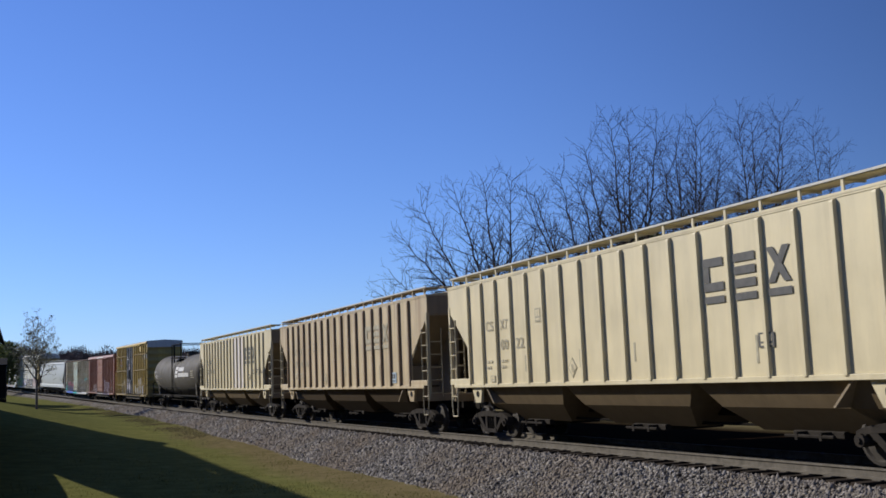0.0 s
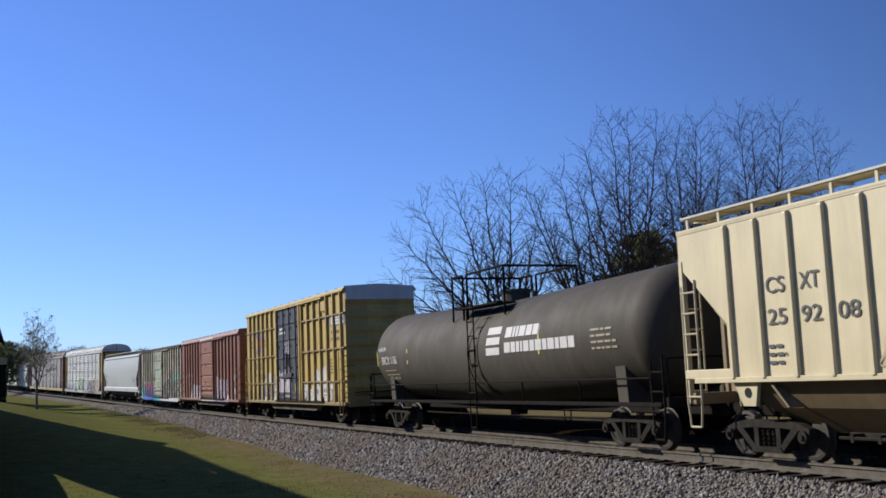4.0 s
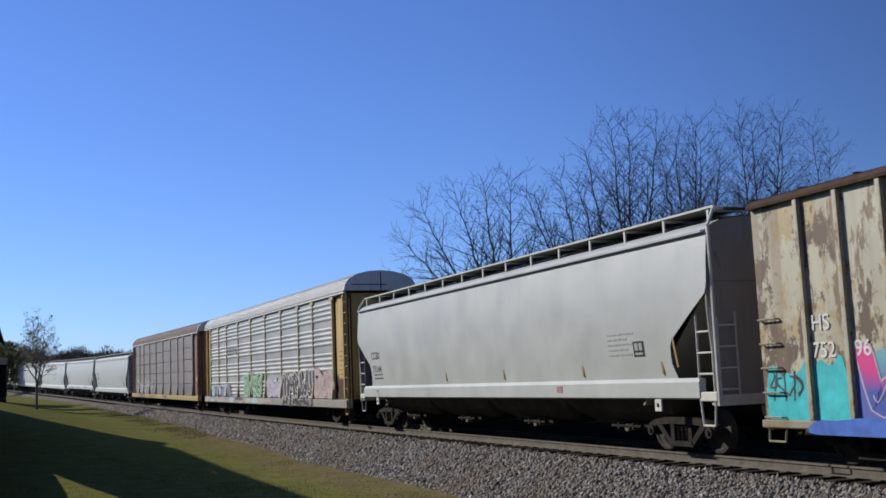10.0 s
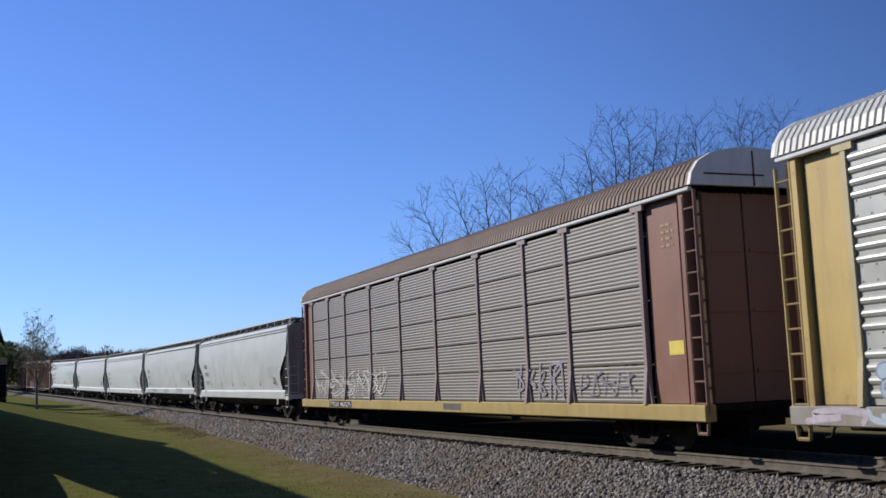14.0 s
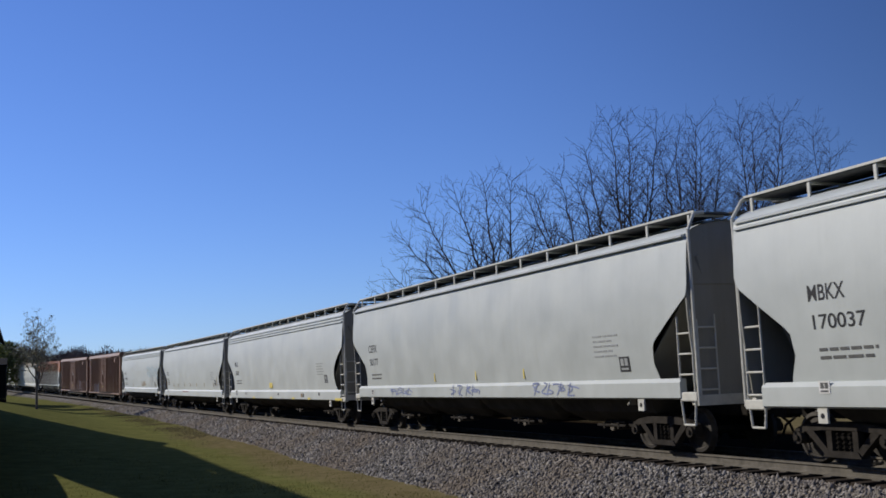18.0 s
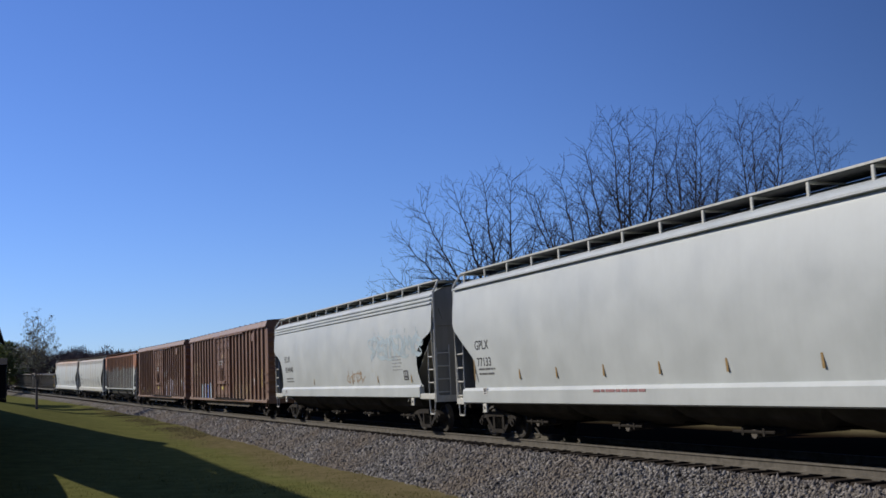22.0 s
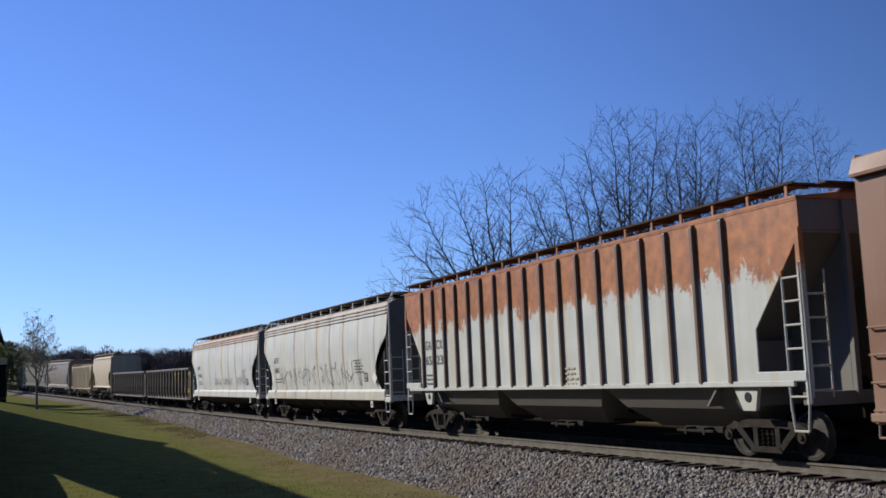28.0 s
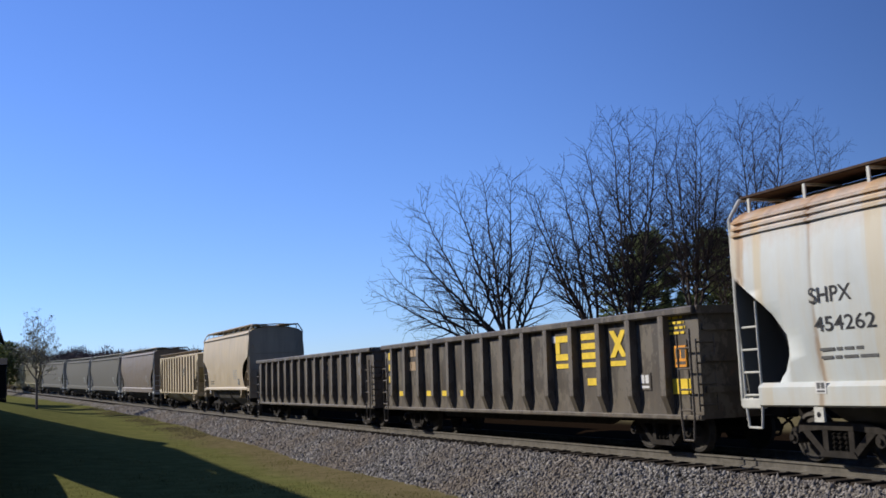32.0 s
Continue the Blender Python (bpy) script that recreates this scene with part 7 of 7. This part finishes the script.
graffiti(car, h - 7.2, h - 0.9, 0.72, 2.15, 5, [SPRAY_BLACK], SPRAY_WHITE, 51, -1.462, width=0.05, strokes=3)
graffiti(car, h - 15.6, h - 11.2, 0.72, 2.05, 4, [SPRAY_FADE], SPRAY_LILAC, 52, -1.464, width=0.03, strokes=2)
wash(car, h - 2.6, h - 0.9, 2.05, 2.45, SPRAY_TEAL, 56, -1.457)
scrawl(car, h - 17.7, h - 16.9, 1.1, 1.6, 3, SPRAY_BLACK, 54, -1.460, 0.018)
scrawl(car, h - 10.4, h - 8.4, 0.78, 1.02, 4, SPRAY_BLACK, 55, -1.575, 0.012)
writing(car, "HS", -h + 1.35, 2.25, 0.26, MARK_WHITE, -1.47)
writing(car, "752", -h + 1.32, 1.8, 0.26, MARK_WHITE, -1.47)
writing(car, "96", -h + 2.27, 1.8, 0.26, MARK_WHITE, -1.47)
couple(car, -83.78, -65.91)


# smooth hoppers
def smooth_car(label, front, back, mat, mark, number, dash=None, dash_mat=CHALK_OCHRE, mark_mat=MARK_BLACK, tag=(), more_marks=lambda root: None, **more):
    n = back - front
    out = 0.006 if more.get("seams") else 0.0
    side_y = lambda z: -(bulge(z) + 0.005 + out)
    at_x, at_z, wide = (2.06, 2.68, 0.96) if more.get("style") == "round" else (1.61, 2.47, 0.91)
    at_x, at_z, wide = more.pop("mark_at", (at_x, at_z, wide))
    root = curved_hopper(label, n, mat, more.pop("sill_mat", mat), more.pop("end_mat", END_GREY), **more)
    hh = n / 2
    plate = 2.0 if mark == "CCBX" else 1.70

    def marks():
        if mark:
            writing(root, mark, -hh + at_x, at_z, 0.26, mark_mat, 0, wide)
        if number:
            writing(root, number, -hh + at_x + 0.05, at_z - 0.46, 0.24, mark_mat, 0, wide if len(number) < 6 else wide * 1.4)
        bars(root, -hh + at_x + 0.1, 1.90, 1.3, 2, 0.13, 0.05, MARK_GREY, 0, int(n * 10))
        bars(root, hh - 3.75, 2.48, 1.1, 5, 0.11, 0.035, MARK_PALE if mat is not OLD_WHITE else MARK_GREY, 0, int(n * 7))
        placard(root, hh - 2.75, plate, 0.40, 0.32, MARK_BLACK, 0, MARK_PALE)
        for x0, x1, z0, z1, k, m, seed in tag:
            if z0 > 1.5:
                scrawl(root, hh - x1, hh - x0, z0, z1, k, m, seed, 0, 0.014)
        more_marks(root)
    draped(root, lambda x, z: side_y(z), marks)
    placard(root, -hh + 2.0, 1.22, 0.25, 0.2, MARK_WHITE, -1.525, MARK_GREY)
    if dash:
        dashes(root, [hh - u for u in dash], 1.62, 0.42, dash_mat, side_y(1.8))
    for x0, x1, z0, z1, k, m, seed in tag:
        if z0 <= 1.5:
            scrawl(root, hh - x1, hh - x0, z0, z1, k, m, seed, -1.528, 0.018)
    couple(root, front, back)
    return root


car = smooth_car("light grey covered hopper with smooth curved sides", -64.62, -43.05, GREY_HOPPER, "CCBX", "73164", (1.8, 5.0, 9.2, 13.2), grooves=1)
dashes(car, [10.785 - 1.2], 1.75, 0.85, CHALK_OCHRE, side_y(2.1), 0.25)
placard(car, 10.785 - 6.2, 1.26, 0.26, 0.15, MARK_ROSE, -1.527)
# car carriers
rack = auto_rack("auto rack with silver corrugated panels, yellow posts and graffiti", 28.85, [1.86, 4.69, 7.0, 10.05, 13.15, 16.33, 19.4, 22.48, 24.75, 27.2], RACK_SILVER, RACK_YELLOW, RACK_END, RACK_ROOF, RACK_SILL, CAP_WHITE, "bands")
h = 28.85 / 2
graffiti(rack, h - 4.7, h - 1.9, 1.05, 2.25, 3, [SPRAY_ROSE], SPRAY_GREY, 61, -1.502, width=0.03, strokes=1)
graffiti(rack, h - 9.9, h - 4.7, 1.02, 2.3, 5, [SPRAY_BLACK], SPRAY_WHITE, 62, -1.502, width=0.075, strokes=3)
scrawl(rack, h - 9.7, h - 4.5, 0.72, 1.0, 9, SPRAY_BLACK, 60, -1.564, 0.05)
graffiti(rack, h - 12.9, h - 10.2, 1.05, 2.0, 3, [SPRAY_LILAC], SPRAY_PALE, 63, -1.502, width=0.03)
wash(rack, h - 17.6, h - 14.2, 0.74, 0.97, SPRAY_GREEN, 57, -1.563)
graffiti(rack, h - 18.0, h - 14.0, 1.05, 2.3, 4, [SPRAY_GREEN], SPRAY_MINT, 64, -1.502, width=0.05, strokes=1)
graffiti(rack, h - 18.0, h - 14.0, 1.05, 2.3, 4, None, SPRAY_BLACK, 64, -1.5085, width=0.012, strokes=2)
graffiti(rack, h - 26.9, h - 21.5, 1.05, 1.75, 6, [SPRAY_PALE, SPRAY_GREY], PEN_BLUE, 65, -1.502, width=0.03)
graffiti(rack, h - 28.6, h - 12.0, 0.72, 0.98, 12, [SPRAY_LILAC, SPRAY_PALE, RACK_ROOF, SPRAY_ROSE], SPRAY_LILAC, 66, -1.563, width=0.015, strokes=0)
scrawl(rack, h - 22.4, h - 19.4, 3.45, 3.85, 7, SPRAY_GREY, 67, -1.503, 0.03)
bars(rack, h - 20.0, 0.86, 2.2, 1, 0.2, 0.16, MARK_GREY, -1.568, 68)
bars(rack, h - 1.35, 2.9, 0.5, 7, 0.18, 0.03, MARK_GREY, -1.365, 69)
wash(rack, h - 1.75, h - 0.85, 1.03, 1.9, SPRAY_SOOT, 59, -1.366)
wash(rack, h - 4.6, h - 1.95, 1.06, 1.95, SPRAY_ROSE, 58, -1.497)
couple(rack, -41.47, -12.62)
rack = auto_rack("auto rack with dull weathered panels, brown ends and yellow sill", 29.11, [2.0, 5.2, 7.4, 10.3, 13.55, 16.7, 19.8, 22.85, 25.1, 27.5], RACK_OLD, RACK_PINK, RACK_BROWN, RACK_ROOF_OLD, SILL_YELLOW, CAP_WHITE, "leaves")
h = 29.11 / 2
graffiti(rack, h - 27.3, h - 18.5, 1.05, 2.25, 5, None, MARK_WHITE, 71, -1.482, width=0.018, strokes=3)
scrawl(rack, h - 27.2, h - 18.3, 1.1, 2.2, 8, MARK_WHITE, 70, -1.484, 0.014)
scrawl(rack, h - 8.2, h - 5.3, 1.12, 2.0, 5, SPRAY_MIST, 72, -1.474, 0.035)
scrawl(rack, h - 5.0, h - 2.4, 1.2, 1.7, 5, SPRAY_MIST, 74, -1.474, 0.02)
placard(rack, h - 24.9, 0.74, 2.9, 0.24, BLACK_ROOF, -1.564)
writing(rack, "TTGX 963271", h - 24.8, 0.77, 0.17, MARK_WHITE, -1.572, 2.7)
placard(rack, h - 12.9, 0.78, 1.3, 0.18, MARK_GREY, -1.564)
placard(rack, h - 1.3, 2.0, 0.5, 0.28, REFLECT, -1.365)
bars(rack, h - 1.35, 4.6, 0.5, 4, 0.14, 0.06, MARK_TAN, -1.365, 73)
couple(rack, -10.21, 18.9)

# five pellet hoppers
smooth_car("pale grey covered hopper with faded lettering", 21.51, 43.27, PALE_HOPPER, "MBKX", "170037", (2.2, 5.5, 9.0, 12.0, 15.0, 18.0), sill=(0.98, 1.40), grooves=2, mark_at=(1.95, 2.72, 0.84))
smooth_car("pale grey covered hopper with yellow dashes and small tags", 44.65, 66.14, PALE_HOPPER, "CEFX", "50177", (7.4, 10.4, 13.5), REFLECT, grooves=1, mark_at=(1.9, 2.72, 0.9), tag=((4.6, 7.0, 1.2, 1.5, 4, PEN_BLUE, 81), (10.2, 12.2, 1.2, 1.5, 4, PEN_BLUE, 82), (15.5, 17.5, 1.2, 1.45, 4, PEN_BLUE, 83)))
car = smooth_car("white covered hopper with black stencilled number", 67.46, 89.11, WHITE_HOPPER, "MLLX", "26300", None, style="curved", sill=(0.98, 1.40), grooves=3, sill_mat=WHITE_HOPPER, mark_at=(1.95, 2.70, 0.8))
placard(car, 10.82 - 12.2, 1.52, 0.62, 0.24, REFLECT, side_y(1.6) - 0.004)
for u, z, w, q, m in ((1.25, 0.99, 0.9, 0.09, REFLECT), (3.6, 1.17, 0.22, 0.13, MARK_GREY), (5.2, 1.0, 0.42, 0.08, REFLECT), (6.0, 1.10, 0.20, 0.16, MARK_GREY), (6.3, 1.10, 0.24, 0.16, RIB_BROWN), (7.8, 1.0, 0.42, 0.08, REFLECT), (10.4, 1.17, 0.22, 0.10, MARK_GREY), (11.9, 1.0, 0.45, 0.08, REFLECT), (15.6, 1.0, 0.45, 0.08, REFLECT), (17.4, 1.18, 0.5, 0.12, MARK_PALE), (19.6, 1.15, 0.25, 0.18, MARK_GREY)):
    placard(car, 10.82 - u, z, w, q, m, -1.525)
car = smooth_car("white covered hopper with brown paint dashes along the sill", 90.51, 111.73, WHITE_HOPPER, "GPLX", "77133", (3.1, 5.9, 8.4, 10.6, 12.8, 15.0, 17.0), sill=(0.98, 1.40), grooves=1)
dashes(car, [10.61 - 2.0, -10.61 + 1.45], 1.62, 0.85, CHALK_OCHRE, side_y(2.0), 0.08)
bars(car, -2.6, 1.27, 2.8, 1, 0.2, 0.06, MARK_ROSE, -1.527, 85)
def blue_tags(root):
    graffiti(root, 10.14 - 6.0, 10.14 - 1.0, 2.35, 3.35, 6, None, SPRAY_AQUA, 86, 0, width=0.04, strokes=4)
    scrawl(root, 10.14 - 6.1, 10.14 - 0.9, 2.4, 3.4, 6, SPRAY_AQUA, 88, 0, 0.03)
    scrawl(root, 10.14 - 8.9, 10.14 - 6.9, 1.62, 2.1, 4, MARK_TAN, 87, 0, 0.02)


smooth_car("white covered hopper with faint blue graffiti", 113.35, 133.64, WHITE_HOPPER, "ECUX", "854040", (2.1, 5.4, 8.3, 13.6), grooves=3, sill_end=1.3, style="round", more_marks=blue_tags)

# two brown boxcars
for front, back, seed in ((135.3, 156.38, 1), (158.48, 179.44, 2)):
    L = back - front
    h = L / 2
    car = boxcar("brown boxcar with a rod-locked door" + (", big buff marks and pale graffiti" if seed == 1 else " and outlined white graffiti"), L, 4.88, BROWN_BOX, [0.75 + 0.85 * i for i in range(9)] + [12.75 + 0.89 * i for i in range(9)], (8.5, 12.25), 0.80, None, BROWN_BOX, None, 0.32, (), 0.10, 0.10, "rods", BROWN_BOX)
    m = MARK_TAN if seed == 1 else CHALK_OCHRE
    block_letters(car, -h + 1.42, 2.38, 0.5, 0.76, 0.39, 3, m, -1.462, 0)
    for i, q in enumerate(("12", "94", "67") if seed == 1 else ()):
        writing(car, q, -h + 1.44 + 0.89 * i, 1.78, 0.36, m, -1.462, 0.45)
    bars(car, -h + 1.65, 1.50, 1.2, 2, 0.14, 0.05, m, -1.462, 90 + seed)
    dashes(car, [-h + 1.7, -h + 5.8, h - 9.6, h - 4.6], 1.25, 0.3, REFLECT, -1.463, 0)
    placard(car, -h + 1.7, 1.18, 0.5, 0.13, REFLECT, -1.463)
    placard(car, -h + 4.4, 1.2, 0.45, 0.14, REFLECT, -1.463)
    placard(car, h - 10.7, 1.45, 0.42, 0.16, REFLECT, -1.535)
    placard(car, h - 3.0, 1.62, 0.38, 0.45, BROWN_BOX, -1.463, MARK_WHITE)
    placard(car, h - 10.6, 3.25, 0.7, 0.22, MARK_TAN, -1.535)
    bars(car, h - 11.4, 3.2, 1.0, 3, 0.16, 0.08, MARK_WHITE, -1.536, 95 + seed)
    bars(car, h - 2.2, 2.5, 0.5, 5, 0.13, 0.05, MARK_TAN, -1.463, 97 + seed)
    dashes(car, [h - 1.25], 1.55, 0.95, REFLECT, -1.464, 0)
    if seed == 1:
        graffiti(car, -h + 3.5, -h + 7.0, 0.86, 1.85, 4, [SPRAY_PALE, SPRAY_DUSK, SPRAY_BLUE], SPRAY_PALE, 101, -1.462, width=0.04, strokes=3)
        wash(car, -h + 3.4, -h + 7.1, 0.84, 1.2, SPRAY_PALE, 100, -1.456)
        wash(car, h - 7.7, h - 3.5, 0.92, 1.75, SPRAY_BROWN, 108, -1.456)
        graffiti(car, h - 7.9, h - 3.4, 1.0, 2.2, 9, None, SPRAY_BROWN, 102, -1.462, width=0.03, strokes=4)
        scrawl(car, h - 7.6, h - 3.8, 1.05, 1.75, 9, MARK_TAN, 109, -1.468, 0.016)
    else:
        graffiti(car, h - 8.1, h - 3.2, 0.92, 2.15, 5, [SPRAY_LILAC, BROWN_BOX, SPRAY_LILAC], SPRAY_WHITE, 103, -1.462, width=0.035, strokes=2)
        scrawl(car, h - 8.3, h - 7.2, 2.3, 2.8, 3, MARK_WHITE, 104, -1.463, 0.018)
        graffiti(car, h - 1.9, h - 1.3, 1.65, 2.1, 1, [SPRAY_WHITE], SPRAY_WHITE, 105, -1.462, width=0.01)
        scrawl(car, h - 1.0, h - 0.3, 1.3, 2.1, 3, SPRAY_LILAC, 106, -1.463, 0.015)
        scrawl(car, -h + 1.2, -h + 3.6, 1.2, 2.0, 4, SPRAY_LILAC, 107, -1.463, 0.02)
    couple(car, front, back)

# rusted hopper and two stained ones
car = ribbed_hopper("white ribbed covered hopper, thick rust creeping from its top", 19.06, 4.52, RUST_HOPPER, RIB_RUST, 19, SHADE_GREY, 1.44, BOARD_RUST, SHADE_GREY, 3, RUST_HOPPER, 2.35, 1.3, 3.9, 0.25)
for i, (p, q) in enumerate((("GA", "65"), ("CX", "23"))):
    writing(car, p, -9.53 + 1.75 + 0.908 * i, 2.62, 0.28, MARK_GREY, -1.50, 0.5)
    writing(car, q, -9.53 + 1.75 + 0.908 * i, 2.15, 0.28, MARK_GREY, -1.50, 0.5)
bars(car, -9.53 + 1.8, 1.8, 0.6, 3, 0.13, 0.05, MARK_GREY, -1.50, 112)
bars(car, 1.2, 1.8, 0.7, 4, 0.12, 0.05, MARK_FAINT, -1.50, 113)
couple(car, 180.79, 199.85)
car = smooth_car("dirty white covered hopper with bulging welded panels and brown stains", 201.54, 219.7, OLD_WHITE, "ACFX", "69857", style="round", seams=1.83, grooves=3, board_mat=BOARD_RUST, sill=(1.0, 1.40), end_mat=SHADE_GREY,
                 tag=((3.0, 8.4, 1.6, 2.5, 8, SPRAY_GREY, 121), (9.0, 15.2, 1.62, 2.45, 8, SPRAY_GREY, 122)))
bm = bmesh.new()
extrude_y(bm, [(9.08 - 1.75, 1.82), (9.08 - 1.5, 1.57), (9.08 - 1.25, 1.82), (9.08 - 1.5, 2.07)], side_y(1.9) - 0.03, side_y(1.9) - 0.02)
part("diamond_placard", bm, MARK_WHITE, car, "white diamond placard")
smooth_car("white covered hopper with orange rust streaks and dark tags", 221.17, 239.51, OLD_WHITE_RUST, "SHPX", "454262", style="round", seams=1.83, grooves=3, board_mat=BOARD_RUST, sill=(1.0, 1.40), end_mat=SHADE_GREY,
           tag=((2.6, 5.2, 1.6, 2.2, 6, PEN_DARK, 131), (6.3, 8.7, 1.62, 2.12, 6, PEN_DARK, 132), (9.2, 11.2, 1.62, 2.15, 5, PEN_DARK, 133)))

# gondolas
car = gondola("dirty black open gondola with yellow marks on ribbed sides", 18.3, 14)
h = 9.15
block_letters(car, 3.40, 2.02, 0.68, 0.58, 0.566, 3, MARK_YELLOW, -1.435, 0.10)
placard(car, h - 4.3, 1.42, 0.5, 0.16, MARK_YELLOW, -1.435)
for u in (6.4, 8.9, 11.7, 13.1, 14.4, 16.9):
    placard(car, h - u, 1.18, 0.45, 0.16, MARK_YELLOW, -1.435)
placard(car, h - 0.85, 1.75, 0.45, 0.42, MARK_ORANGE, -1.435, GONDOLA)
placard(car, h - 0.95, 1.22, 0.6, 0.30, MARK_YELLOW, -1.435)
placard(car, h - 2.15, 1.3, 0.42, 0.36, GONDOLA, -1.436, MARK_WHITE)
bars(car, h - 0.95, 2.7, 0.55, 4, 0.1, 0.05, MARK_YELLOW, -1.435, 141)
bars(car, -h + 1.9, 2.45, 1.6, 2, 0.45, 0.28, MARK_TAN, -1.435, 142, "faded_marks")
bars(car, -h + 0.4, 2.4, 0.5, 3, 0.4, 0.25, MARK_YELLOW, -1.435, 143, "faded_marks")
for u in (5.9, 7.6, 2.4):
    placard(car, h - u, 2.45, 0.16, 0.16, MARK_WHITE, -1.435)
couple(car, 240.75, 259.05)
car = gondola("dirty black open gondola with pale marks on ribbed sides", 17.92, 14)
block_letters(car, h - 6.4, 2.05, 0.55, 0.5, 0.6, 3, MARK_TAN, -1.435, 0.10)
bars(car, h - 1.9, 2.4, 0.9, 2, 0.45, 0.28, SPRAY_GREY, -1.435, 144, "faded_marks")
placard(car, h - 1.7, 1.2, 0.5, 0.2, MARK_YELLOW, -1.435)
couple(car, 260.31, 278.23)

# the tail that stays far off
smooth_car("short tan covered hopper with a rounded top", 280.17, 292.55, TAN, "", "", style="round", bays=2, height=4.42, end_mat=TAN, board_mat=TAN_BROWN, sill=(1.4, 1.58), post_mat=TAN)
car = ribbed_hopper("low cream covered hopper with ribbed sides", 14.87, 3.78, CREAM_PINK, RIB_BROWN, 13, CREAM_DIRTY, 1.25, RIB_BROWN, CREAM_DIRTY, 2, CREAM_PINK, 2.0, 1.1, 2.9)
placard(car, 2.2, 2.35, 0.9, 0.6, CREAM_DIRTY, -1.50, MARK_GREY)
couple(car, 294.71, 309.58)
smooth_car("brownish tan covered hopper with smooth sides", 312.68, 330.17, TAN_DARK, "", "", end_mat=RIB_BROWN, board_mat=RIB_BROWN)
smooth_car("dull grey covered hopper with smooth sides", 331.88, 351.1, FAR_GREY, "", "")
smooth_car("bluish grey covered hopper with smooth sides", 352.91, 370.93, FAR_GREY, "", "")
smooth_car("stained white covered hopper with smooth sides", 373.79, 392.82, FAR_GREY, "", "")
couple(ribbed_hopper("cream covered hopper at the end of the train", 12.9, 4.3, CREAM_DIRTY, CREAM_DIRTY, 12, CREAM_DIRTY, bays=2), 395.38, 408.25)
couple(ribbed_hopper("pale cream covered hopper at the end of the train", 13.85, 4.3, CREAM_DIRTY, CREAM_DIRTY, 13, CREAM_DIRTY, bays=2), 409.8, 423.65)


# ---- sleepers ----
def sleepers():
    bm = bmesh.new()
    soft_box(bm, -0.115, 0.115, -1.32, 1.32, -0.36, -0.185, 0.012)
    me = to_mesh("sleeper", bm, SLEEPER)
    plate = made(lambda b: box(b, -0.09, 0.09, -0.15, 0.15, -0.186, -0.172), "tie_plate", RAIL_SIDE)
    joined_v, joined_f = [], []
    rnd = random.Random(6)
    for i in range(520):
        s = -25 + i * 0.55
        x, y, z = on_track(s)
        th = float(np.interp(s, S_AXIS, S_THETA))
        m = Matrix.Translation((float(x), float(y), float(z) + rnd.uniform(-0.01, 0.006))) @ pose(0, 0, 0, 0, 0, math.degrees(th) + 90 + rnd.uniform(-0.8, 0.8))
        if 0 < s < 150:
            ob = new("sleeper", me)
            ob.matrix_world = m
            tagged(ob, "weathered dark wooden sleeper bedded in crushed stone", "sleeper", "sleepers of the track")
            again("tie_plate", plate, ob, [(0, 0.7535, 0), (0, -0.7535, 0)])
        else:
            k = len(joined_v)
            joined_v += [(m @ v.co)[:] for v in me.vertices]
            joined_f += [tuple(k + q for q in f.vertices) for f in me.polygons]
    far = bpy.data.meshes.new("far_sleepers")
    far.from_pydata(joined_v, [], joined_f)
    far.materials.append(SLEEPER)
    tagged(new("far_sleepers", far), "weathered dark wooden sleepers farther along the track", "sleepers", "", "stuff")


sleepers()


# ---- the train rolls ----
def car_pose(mid, half, t):
    s = mid - gone(t)
    a, b = Vector([float(q) for q in on_track(s - half)]), Vector([float(q) for q in on_track(s + half)])
    return Matrix.Translation((a + b) / 2) @ (a - b).to_track_quat("X", "Z").to_matrix().to_4x4()


def motions():
    for root, mid, half in TRAIN:
        walk(root, [(t, car_pose(mid, half, t)) for t in range(0, 33)])


motions()
